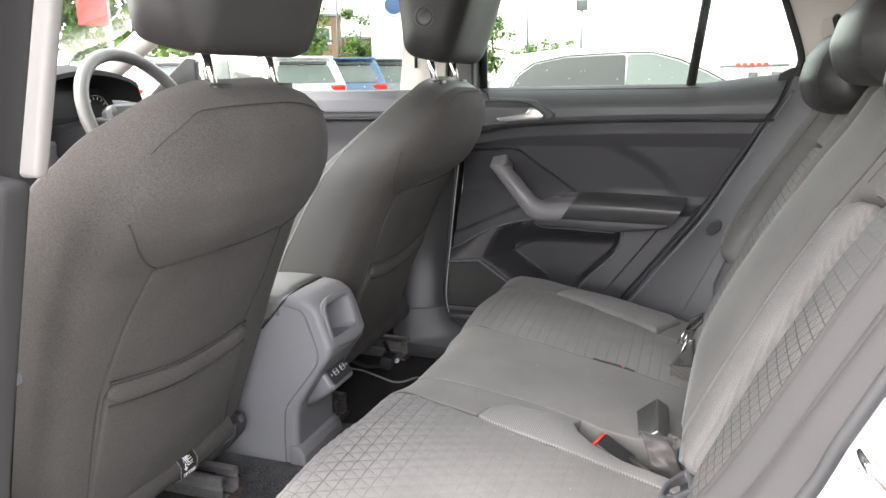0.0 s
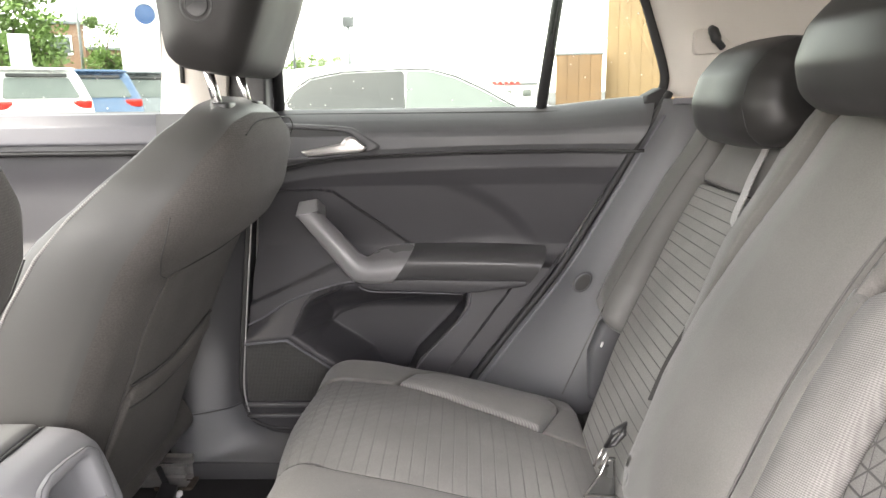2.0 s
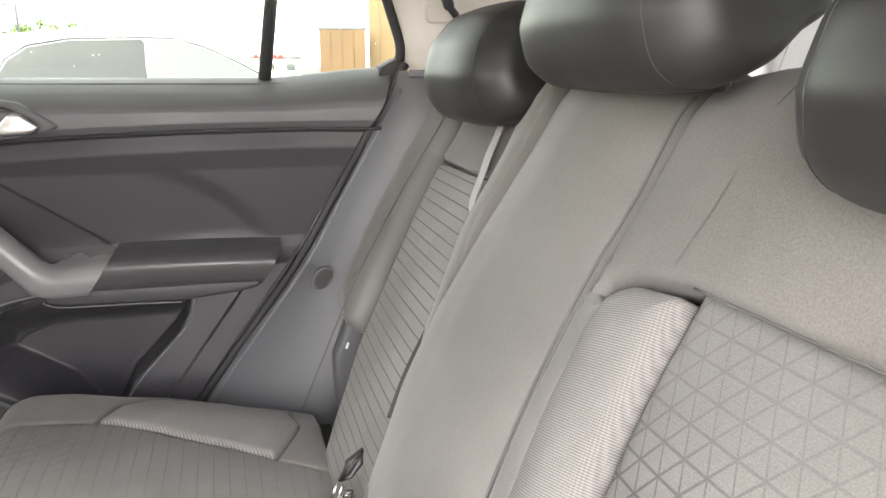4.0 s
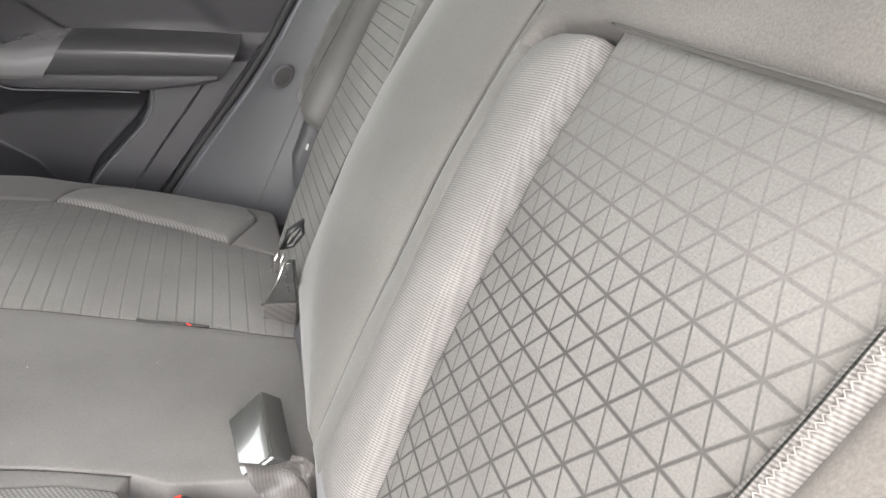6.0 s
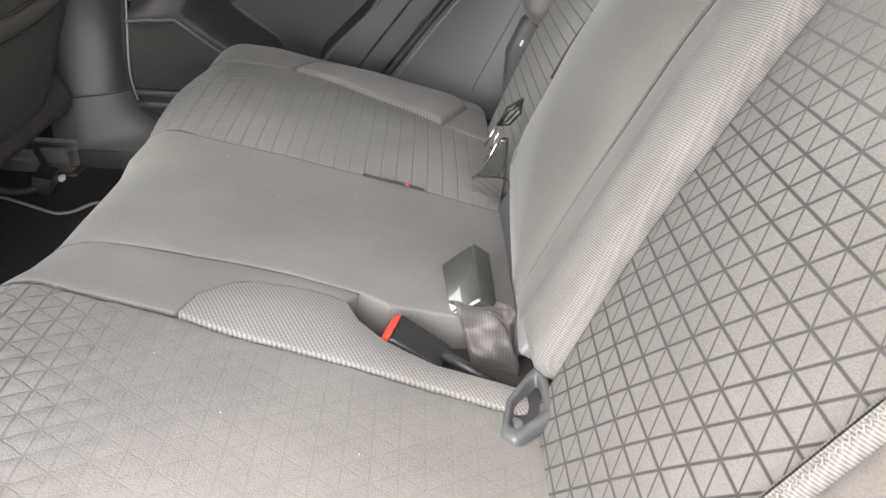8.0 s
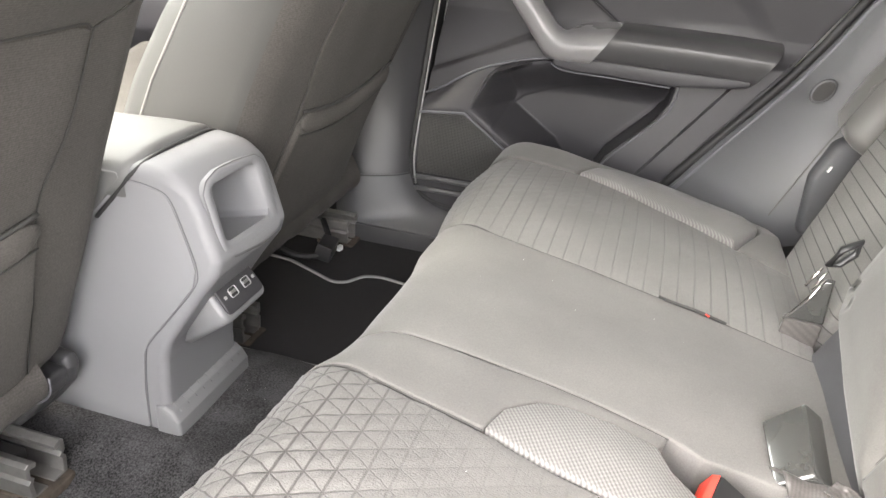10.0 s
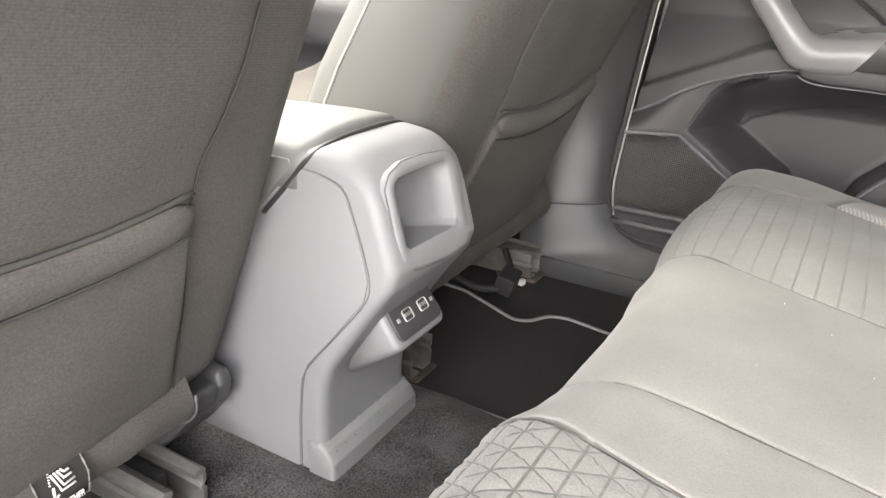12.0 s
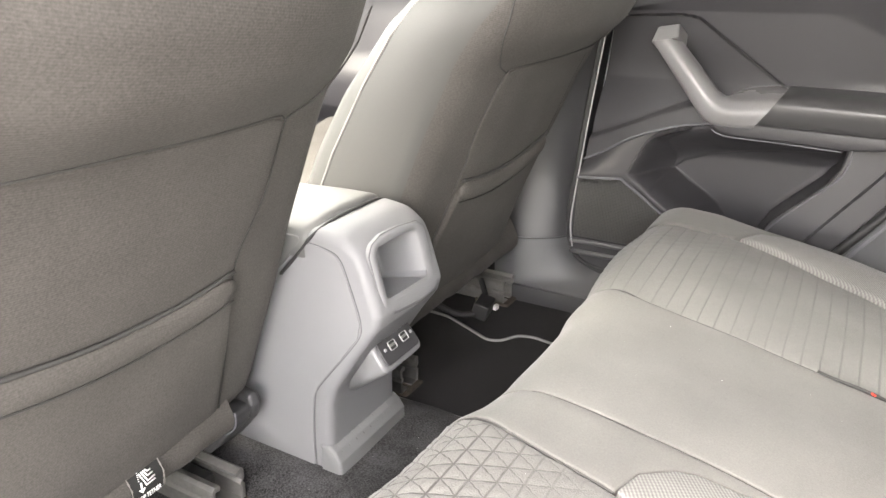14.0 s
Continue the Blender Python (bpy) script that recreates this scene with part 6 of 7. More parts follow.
bpil = thing("trim_b_pillar", (-0.65, 1.88, 0.4), "dark grey lower and beige upper trim of the far door pillar", "pillar trim", kind="structure")
strip_sheet("lower_trim", [[(-0.600, 1.892, 0.475), (-0.627, 1.847, 0.475), (-0.698, 1.820, 0.472), (-0.757, 1.838, 0.470)],
                           [(-0.588, 1.888, 0.440), (-0.613, 1.842, 0.434), (-0.696, 1.811, 0.424), (-0.750, 1.832, 0.420)],
                           [(-0.562, 1.884, 0.416), (-0.586, 1.840, 0.407), (-0.692, 1.803, 0.384), (-0.740, 1.826, 0.370)],
                           [(-0.53, 1.882, 0.408), (-0.545, 1.840, 0.394), (-0.62, 1.800, 0.380), (-0.66, 1.800, 0.362)],
                           [(-0.45, 1.880, 0.404), (-0.45, 1.840, 0.388), (-0.45, 1.800, 0.378), (-0.45, 1.800, 0.360)],
                           [(-0.10, 1.880, 0.404), (-0.10, 1.840, 0.388), (-0.10, 1.800, 0.378), (-0.10, 1.800, 0.360)]], TRIMD, bpil, "dark grey flared foot of the pillar", thick=0.03)
slab("sill_skirt", rpoly([(-0.694, 0.345), (-0.694, 0.380), (-0.10, 0.378), (-0.10, 0.345)], 0.003), "y", 1.794, 1.802, 0.002, PILD, bpil, "dark lower edge of the sill trim")
tube("trim_joint", spline([(-0.757, 1.836, 0.466), (-0.697, 1.8175, 0.470), (-0.627, 1.845, 0.473), (-0.600, 1.889, 0.474)], 8), 0.0010, RUBBER, bpil, "dark joint line", 5)
# darkened copy above, lighter plastic on the foot where light falls
strip_sheet("middle_trim", [[(-0.757, 1.836, 0.472), (-0.698, 1.818, 0.473), (-0.627, 1.845, 0.476), (-0.600, 1.890, 0.476)],
                            [(-0.757, 1.846, 0.54), (-0.70, 1.833, 0.54), (-0.632, 1.857, 0.54), (-0.606, 1.896, 0.54)],
                            [(-0.757, 1.858, 0.64), (-0.69, 1.846, 0.64), (-0.640, 1.868, 0.64), (-0.612, 1.902, 0.64)],
                            [(-0.745, 1.865, 0.85), (-0.69, 1.851, 0.85), (-0.63, 1.865, 0.85), (-0.585, 1.90, 0.85)],
                            [(-0.73, 1.87, 1.045), (-0.66, 1.861, 1.045), (-0.60, 1.878, 1.045), (-0.555, 1.91, 1.045)]], PILD, bpil, "dark grey trim of the pillar", thick=0.03)
strip_sheet("upper_trim", [[(-0.728, 1.885, 1.04), (-0.665, 1.868, 1.04), (-0.605, 1.885, 1.04)],
                           [(-0.70, 1.86, 1.22), (-0.64, 1.845, 1.22), (-0.585, 1.865, 1.22)],
                           [(-0.68, 1.80, 1.40), (-0.62, 1.785, 1.40), (-0.56, 1.80, 1.40)]], PILLAR, bpil, "beige upper trim", thick=0.02)
slab("door_frame_front", rpoly([(-0.607, 1.02), (-0.585, 1.41), (-0.515, 1.41), (-0.535, 1.02)], 0.006), "y", 1.9, 1.96, 0.006, BLACKP, bpil, "black window frame")
slab("pillar_core", rpoly([(-0.78, 0.36), (-0.72, 1.41), (-0.53, 1.41), (-0.60, 0.75), (-0.615, 0.36)], 0.01), "y", 1.925, 1.998, 0.004, RUBBER, bpil, "black pillar core")
slab("sill_core", rpoly([(-2.0, 0.28), (-2.0, 0.43), (0.9, 0.43), (0.9, 0.28)], 0.01), "y", 1.90, 2.0, 0.004, RUBBER, bpil, "black sill core")
rod("belt_slot", (-0.672, 1.862, 1.10), (-0.668, 1.855, 1.16), 0.004, SEAM, bpil)

roof = thing("ceiling", (-0.3, MID, 1.42), "pale beige headliner under a white car roof", "car roof", kind="structure")
gx, gy = np.meshgrid(np.linspace(-1.05, 0.75, 30), np.linspace(0.60, 1.88, 30), indexing="ij")
gz = 1.445 - 0.05 * np.abs((gy - MID) / 0.64) ** 3 - 0.05 * step(-0.6, -1.05, gx)
sheet("headliner", gx, gy, gz, PILLAR, roof, thick=0.05, axis=2)
gx, gy = np.meshgrid(np.linspace(-1.1, 0.95, 30), np.linspace(0.54, 1.94, 30), indexing="ij")
sheet("roof_skin", gx, gy, 1.53 - 0.07 * np.abs((gy - MID) / 0.7) ** 3 - 0.06 * step(-0.6, -1.1, gx), WHITEP, roof, "white painted roof", thick=0.02, axis=2)
for y in (0.60, 1.88):
    tube("roof_rail", spline([(-1.85, y + (0.02 if y < MID else -0.02), 1.0), (-1.4, y, 1.27), (-1.05, y, 1.41), (-0.3, y, 1.45), (0.5, y, 1.43)], 8), 0.035, PILLAR, roof, "beige pillar and rail trim", 10)

# ---- near side of the body: pillar, seals and white sill ----
nside = thing("body_side", (-0.2, 0.56, 0.4), "white car body round the open rear door, with grey rubber seal", "car body", kind="structure")
def lean(z, x0=-0.512, z0=0.995):
    return x0 + 0.268 * (z - z0)
slab("pillar_core", rpoly([(-0.66, 0.98), (-0.55, 1.42), (-0.415, 1.42), (-0.548, 0.98)], 0.006), "y", 0.583, 0.60, 0.004, SEAL, nside, "grey pillar inside the seal")
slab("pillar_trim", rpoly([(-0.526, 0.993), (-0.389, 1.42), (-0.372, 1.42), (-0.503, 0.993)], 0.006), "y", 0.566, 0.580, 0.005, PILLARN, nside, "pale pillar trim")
slab("pillar_lower", rpoly([(lean(0.42) - 0.08, 0.40), (lean(1.0) - 0.08, 1.0), (lean(1.0) - 0.008, 0.99), (lean(0.7) - 0.012, 0.7), (lean(0.42) - 0.014, 0.40)], 0.01), "y", 0.545, 0.578, 0.008, SEAL, nside, "dark grey lower pillar")
for k, (dx, y, r) in enumerate(((-0.040, 0.53, 0.012), (-0.068, 0.51, 0.014), (-0.1, 0.49, 0.016))):
    tube("pillar_seal", [(lean(z) + dx, y, z) for z in np.linspace(0.42, 1.42, 12)], r, (RUBBER, SEAL, SEAL)[k], nside, "ribbed rubber seal", 8)
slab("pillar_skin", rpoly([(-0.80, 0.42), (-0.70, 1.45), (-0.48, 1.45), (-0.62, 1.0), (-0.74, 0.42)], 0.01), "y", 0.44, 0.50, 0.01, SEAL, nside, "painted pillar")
box("belt_anchor", pose(-0.585, 0.578, 0.80), (0.014, 0.01, 0.014), 0.003, DOORL, nside, "small pale anchor cap")
edge = [(-0.14, 0.43), (-0.10, 0.51), (-0.022, 0.638), (0.062, 0.785), (0.091, 0.843), (0.127, 0.916), (0.19, 1.04)]
lip = [(-0.125, 0.43), (-0.083, 0.51), (-0.008, 0.645), (0.082, 0.788), (0.110, 0.852), (0.139, 0.916), (0.20, 1.04)]
strip_sheet("seat_side_trim", [[(a - 0.004, 0.652, b - 0.01) for a, b in edge], [(a - 0.012, 0.643, b + 0.003) for a, b in edge], [(a - 0.009, 0.633, b + 0.003) for a, b in edge], [(a, 0.624, b) for a, b in edge], [(a + 0.001, 0.618, b) for a, b in edge],
                               [((a + c) / 2 - 0.004, 0.606, (b + d) / 2 + 0.004) for (a, b), (c, d) in zip(edge, lip)], [(c - 0.002, 0.594, d + 0.002) for c, d in lip], [(c + 0.003, 0.590, d - 0.004) for c, d in lip]], SEAL, nside, "dark grey trim edge", thick=-0.01, axis=1)
tube("trim_groove", spline([(a - 0.001, 0.6195, b + 0.001) for a, b in edge], 8), 0.0028, RUBBER, nside, "dark groove", 6)
tube("seal_lip", spline([(c + 0.002, 0.580, d - 0.003) for c, d in lip], 8), 0.005, RUBBER, nside, "black rubber lip", 8)
slab("quarter_skin", rpoly([(-0.125, 0.40), (-0.077, 0.504), (-0.002, 0.639), (0.088, 0.782), (0.116, 0.846), (0.145, 0.910), (0.206, 1.04), (0.6, 1.04), (0.7, 0.35), (-0.14, 0.33)], 0.01, 0.02), "y", 0.579, 0.600, 0.006, WHITEP, nside, "white painted body")
plate = box("striker_plate", pose(0.133, 0.5775, 0.831, 0, 25, 0), (0.026, 0.004, 0.016), 0.002, STEEL, nside, "steel striker plate")
tube("striker", spline([(0.121, 0.578, 0.840), (0.123, 0.561, 0.838), (0.137, 0.557, 0.827), (0.142, 0.578, 0.824)], 6), 0.004, CHROME, plate, "steel door striker", 8)
slab("sill", rpoly([(-0.78, 0.30), (-0.78, 0.40), (-0.12, 0.40), (-0.12, 0.30)], 0.01), "y", 0.47, 0.60, 0.015, WHITEP, nside, "white painted sill")
slab("front_side", rpoly([(-2.6, 0.35), (-2.6, 0.85), (-1.7, 0.98), (-0.75, 1.02), (-0.75, 0.35)], 0.05), "y", 0.44, 0.50, 0.02, WHITEP, nside, "white painted front side")
# near rear pillar, out of view, added to block light from behind
slab("rear_pillar", rpoly([(0.206, 1.035), (0.205, 1.11), (0.155, 1.24), (0.11, 1.33), (0.04, 1.43), (0.95, 1.43), (1.02, 1.035)], 0.02, 0.03), "y", 0.585, 0.625, 0.01, WHITEP, nside, "white rear pillar")
slab("rear_pillar_trim", rpoly([(0.215, 1.03), (0.213, 1.11), (0.163, 1.24), (0.118, 1.33), (0.05, 1.42), (0.94, 1.42), (1.0, 1.03)], 0.02, 0.03), "y", 0.628, 0.640, 0.004, PILLAR, nside, "beige rear pillar trim")
rearb = thing("body_rear", (0.9, MID, 0.4), "white car tail behind the rear bench", "car body", kind="structure")
slab("tailgate", rpoly([(0.95, 0.40), (1.0, 1.06), (1.08, 1.06), (1.1, 0.40)], 0.03), "y", 0.55, 1.93, 0.02, WHITEP, rearb)
# unseen header, pillars and dark pane, added to hold back rear light
slab("tail_header", rpoly([(0.76, 1.335), (0.74, 1.50), (0.90, 1.47), (0.97, 1.335)], 0.02), "y", 0.60, 1.88, 0.01, WHITEP, rearb, "white header over the rear window")
for y0, y1 in ((0.56, 0.72), (1.76, 1.92)):
    slab("tail_pillar", rpoly([(0.84, 1.04), (0.78, 1.36), (0.96, 1.36), (1.06, 1.04)], 0.02), "y", y0, y1, 0.02, WHITEP, rearb, "white pillar beside the rear window")
pane("rear_pane", [(1.02, 0.70, 1.05), (1.02, 1.78, 1.05), (0.93, 1.76, 1.34), (0.93, 0.72, 1.34)], rearb, DIMPANE)
slab("far_quarter", rpoly([(0.25, 0.40), (0.25, 1.045), (1.0, 1.045), (1.0, 0.40)], 0.03), "y", 1.95, 2.03, 0.02, WHITEP, rearb)
slab("boot_floor", rpoly([(0.10, 0.6), (1.0, 0.6), (1.0, 1.9), (0.10, 1.9)], 0.02), "z", 0.40, 0.45, 0.005, CARPET, rearb, "black boot floor")
slab("parcel_shelf", rpoly([(0.42, 0.64), (0.95, 0.64), (0.95, 1.84), (0.42, 1.84)], 0.02), "z", 0.93, 0.955, 0.006, CARPET, rearb, "black parcel shelf")

# ---- far front door ----
fdoor = thing("door_2", (-1.1, 1.95, 0.42), "dark grey inner trim of a closed front car door", "car door", kind="structure")
zz = np.concatenate((np.linspace(0.40, 0.96, 30), np.linspace(0.965, 1.047, 16)))
DXf, DZf = np.meshgrid(np.linspace(-1.72, -0.745, 60), zz)
DYf = np.interp(DZf, [0.40, 0.6, 0.75, 0.9, 0.955, 0.968, 0.974, 1.01, 1.03, 1.04, 1.05], [1.88, 1.90, 1.90, 1.935, 1.93, 1.935, 1.91, 1.915, 1.935, 1.955, 1.985])
DYf -= 0.03 * inside(DXf, DZf, [(-1.65, 0.70), (-1.6, 0.76), (-0.8, 0.78), (-0.76, 0.70), (-1.2, 0.66)], 0.015)
sheet("trim_panel", DXf, DYf, DZf, DOORP, fdoor, "dark grey moulded plastic", thick=0.03)
slab("waist_cap", rpoly([(1.905, 0.985), (1.91, 1.022), (1.935, 1.043), (1.985, 1.046), (1.985, 1.02), (1.93, 0.985)], 0.008), "x", -1.72, -0.745, 0.004, DOORL, fdoor, "grey waist cap")
tube("waist_line", [(x, 1.917, 0.971) for x in np.linspace(-1.7, -0.75, 12)], 0.006, RUBBER, fdoor, "", 6)
slab("door_outer", rpoly([(-1.75, 0.38), (-1.75, 1.0), (-0.64, 1.035), (-0.64, 0.38)], 0.02), "y", 2.0, 2.06, 0.01, WHITEP, fdoor, "white painted outer skin")
fwin = thing("window_2", (-1.1, 1.985, 1.04), "clear front side window of the car", "car window", kind="structure")
pane("pane", [(-1.55, 1.99, 1.03), (-0.70, 1.99, 1.03), (-0.64, 1.875, 1.40), (-1.08, 1.875, 1.40)], fwin, PANE)
slab("mirror_sail", rpoly([(-1.62, 1.03), (-1.42, 1.03), (-1.42, 1.145), (-1.45, 1.15)], 0.01), "y", 1.955, 1.975, 0.004, BLACKP, fwin, "black mirror base panel")
mirr = thing("door_mirror", (-1.45, 2.16, 1.03), "white shelled door mirror outside the front window", "door mirror")
pillow("shell", rpoly([(2.08, 1.035), (2.07, 1.15), (2.12, 1.185), (2.26, 1.18), (2.29, 1.12), (2.27, 1.04)], 0.03), 0.10, 0.02, lambda u, v, h: (-1.40 + h, u, v), WHITEP, mirr, dense=False, both=True)
pillow("mirror_glass", rpoly([(2.095, 1.05), (2.09, 1.145), (2.13, 1.168), (2.245, 1.163), (2.27, 1.115), (2.255, 1.055)], 0.02), 0.004, 0.001, lambda u, v, h: (-1.396 + h, u, v), CHROME, mirr, "mirror", dense=False)
slab("stalk", rpoly([(-1.45, 1.02), (-1.45, 1.06), (-1.38, 1.06), (-1.38, 1.02)], 0.01), "y", 2.04, 2.12, 0.008, BLACKP, mirr)

# ---- dashboard and steering wheel ----
dash = thing("dashboard", (-1.6, MID, 0.6), "dark grey dashboard with instrument binnacle and centre display", "dashboard")
slab("upper_pad", rpoly([(-2.05, 0.95), (-1.98, 1.035), (-1.72, 1.045), (-1.60, 1.02), (-1.57, 0.96), (-1.62, 0.90), (-1.9, 0.88)], 0.03), "y", 0.58, 1.90, 0.03, DASH, dash, "soft dark upper pad")
slab("decor_strip", rpoly([(-1.62, 0.86), (-1.60, 0.905), (-1.575, 0.935), (-1.56, 0.93), (-1.57, 0.86)], 0.01), "y", 0.60, 1.88, 0.008, CONSL, dash, "pale grey decor strip")
slab("lower_part", rpoly([(-1.95, 0.45), (-1.9, 0.88), (-1.60, 0.86), (-1.55, 0.78), (-1.62, 0.55), (-1.7, 0.45)], 0.04), "y", 0.60, 1.88, 0.03, TRIMD, dash)
hood = strip_sheet("binnacle_hood", [[(-1.50, 1.43, 1.02), (-1.49, 1.47, 1.075), (-1.485, 1.62, 1.10), (-1.49, 1.77, 1.075), (-1.50, 1.81, 1.02)], [(-1.60, 1.42, 1.03), (-1.60, 1.47, 1.09), (-1.60, 1.62, 1.115), (-1.60, 1.77, 1.09), (-1.60, 1.82, 1.03)], [(-1.74, 1.42, 1.035), (-1.74, 1.48, 1.06), (-1.74, 1.62, 1.07), (-1.74, 1.76, 1.06), (-1.74, 1.82, 1.035)]], DASH, dash, "dark hood over the instruments", thick=0.012, axis=2)
slab("instrument_panel", rpoly([(1.45, 0.945), (1.45, 1.03), (1.5, 1.065), (1.74, 1.065), (1.79, 1.03), (1.79, 0.945)], 0.02), "x", -1.63, -1.585, 0.004, BLACKP, dash, "black instrument panel")
for y in (1.52, 1.72):
    g = tube("dial_ring", [(-1.582, y + 0.042 * math.cos(a), 1.005 + 0.042 * math.sin(a)) for a in np.linspace(0, 2 * math.pi, 28, endpoint=False)], 0.003, CHROME, dash, "bright ringed dial", 6, True)
    for a in np.linspace(-0.7, 3.84, 12):
        rod("dial_mark", (-1.581, y + 0.03 * math.cos(a), 1.005 + 0.03 * math.sin(a)), (-1.581, y + 0.037 * math.cos(a), 1.005 + 0.037 * math.sin(a)), 0.0014, PRINT, g, "", 4)
slab("centre_display", rpoly([(1.10, 0.86), (1.10, 0.99), (1.38, 0.99), (1.38, 0.86)], 0.01), "x", -1.585, -1.545, 0.004, BLACKP, dash, "black glass display")
for y in (1.395, 1.84):
    vent = box("air_vent", pose(-1.56, y, 0.97), (0.03, 0.05, 0.08), 0.008, CONSL, dash, "pale framed air vent")
    for k in range(4):
        box("vent_slat", pose(-1.545, y, 0.945 + 0.017 * k), (0.012, 0.042, 0.004), 0.001, BLACKP, vent)
wheel = thing("steering_wheel", (-1.4, 1.60, 0.98), "grey leather rimmed steering wheel in front of the driver's seat", "steering wheel")
WM = pose(-1.315, 1.605, 0.985) @ Matrix.Rotation(radians(-24), 4, "Y")
RIMM = mat("steering_leather", (0.10, 0.097, 0.093), 0.35, grain=700, bump=0.15, vary=0.06)
tube("rim", [WM @ Vector((0, 0.178 * math.cos(a), 0.178 * math.sin(a))) for a in np.linspace(0, 2 * math.pi, 56, endpoint=False)], 0.0165, RIMM, wheel, "grey leather rim", 12, True)
hub = box("hub", WM @ pose(-0.03, 0, -0.01), (0.06, 0.17, 0.13), 0.03, BLACKP, wheel, "black hub pad")
for a in (0.0, math.pi, -math.pi / 2):
    rod("spoke", WM @ Vector((-0.02, 0.07 * math.cos(a), 0.07 * math.sin(a))), WM @ Vector((0, 0.17 * math.cos(a), 0.17 * math.sin(a))), 0.014, BLACKP, wheel, "dark spoke")
slab("column", rpoly([(-1.75, 0.84), (-1.75, 0.95), (-1.38, 1.0), (-1.36, 0.93)], 0.02), "y", 1.55, 1.66, 0.02, BLACKP, wheel)
gear = thing("gear_lever", (-1.2, MID, 0.64), "black gear lever on the centre console", "gear lever")
tube("gaiter", [(-1.20, MID, 0.63), (-1.20, MID, 0.68), (-1.205, MID, 0.74)], [0.05, 0.03, 0.012], VINYL, gear, "black gaiter", 14)
tube("knob", [(-1.205, MID, 0.74), (-1.207, MID, 0.755), (-1.21, MID, 0.78), (-1.212, MID, 0.80)], [0.012, 0.022, 0.024, 0.012], BLACKP, gear, "", 14)
ws = thing("windscreen", (-1.6, MID, 1.05), "clear windscreen of the car", "car window", kind="structure")
pane("pane", [(-2.0, 0.62, 1.04), (-2.0, 1.86, 1.04), (-1.08, 1.82, 1.42), (-1.08, 0.66, 1.42)], ws, PANE2)
bon = thing("bonnet", (-2.4, MID, 0.4), "white car bonnet beyond the windscreen", "car body", kind="structure")
gx, gy = np.meshgrid(np.linspace(-2.95, -1.97, 20), np.linspace(0.5, 1.98, 20), indexing="ij")
sheet("bonnet_skin", gx, gy, 1.02 - 0.16 * step(-1.97, -3.1, gx) - 0.06 * np.abs((gy - MID) / 0.74) ** 3, WHITEP, bon, thick=-0.03, axis=2)
slab("front_far_side", rpoly([(-2.95, 0.35), (-2.95, 0.85), (-1.75, 0.99), (-1.75, 0.35)], 0.05), "y", 2.0, 2.05, 0.02, WHITEP, bon)

# ---- outside: yard, parked cars, trees, signs, buildings ----
ASPH = mat("asphalt", (0.055, 0.054, 0.053), 0.9, grain=60, bump=0.4, vary=0.3, stain=0.6)
LEAF = mat("leaves", (0.11, 0.19, 0.04), 0.6, grain=3, bump=0.0, vary=0.5, stain=0.8)
BARK = mat("bark", (0.09, 0.07, 0.05), 0.9, grain=30, bump=0.6, vary=0.3)
SKINW = mat("parked_white_paint", (0.78, 0.78, 0.78), 0.25, grain=20, bump=0.0, vary=0.02, coat=0.5)
SKINB = mat("parked_blue_paint", (0.06, 0.12, 0.22), 0.25, grain=20, bump=0.0, vary=0.05, coat=0.5)
SKING = mat("parked_grey_paint", (0.16, 0.18, 0.19), 0.25, grain=20, bump=0.0, vary=0.05, coat=0.5)
CGLASS = mat("car_glass_dark", (0.055, 0.056, 0.056), 0.06, grain=10, bump=0.0, vary=0.05, spec=0.4)
CGLASSL = mat("car_glass_green", (0.12, 0.14, 0.13), 0.06, grain=10, bump=0.0, vary=0.05, spec=0.4)
LAMP = mat("red_lamp", (0.5, 0.02, 0.01), 0.2, grain=30, bump=0.0)
BRICK = mat("brown_brick", (0.25, 0.15, 0.1), 0.9, grain=8, bump=0.2, vary=0.2, stain=0.5)
SAND = mat("sand_cladding", (0.22, 0.145, 0.075), 0.8, grain=10, bump=0.1, vary=0.15, stain=0.4)
SAND2 = mat("brown_cladding", (0.17, 0.1, 0.05), 0.8, grain=10, bump=0.1, vary=0.2, stain=0.4)
SIGNW = mat("sign_white", (0.75, 0.76, 0.77), 0.4, grain=10, bump=0.0, vary=0.03)
SIGNB = mat("sign_blue", (0.03, 0.08, 0.2), 0.4, grain=10, bump=0.0, vary=0.03)
SIGNR = mat("sign_red", (0.6, 0.06, 0.05), 0.4, grain=10, bump=0.0, vary=0.03)
POLE = mat("lamp_post_grey", (0.25, 0.26, 0.27), 0.5, 0.5, grain=20, bump=0.0)

gx, gy = np.meshgrid(np.linspace(-900, 900, 24), np.linspace(-900, 900, 24), indexing="ij")
ground = sheet("ground", gx, gy, 0 * gx, ASPH, None, thick=-0.5, axis=2)
tagged(ground, "worn dark asphalt car yard reaching to the horizon", "ground", kind="structure")


def polar(az, d):
    return Vector((d * math.sin(radians(az)), 0.12 + d * math.cos(radians(az)), 0))


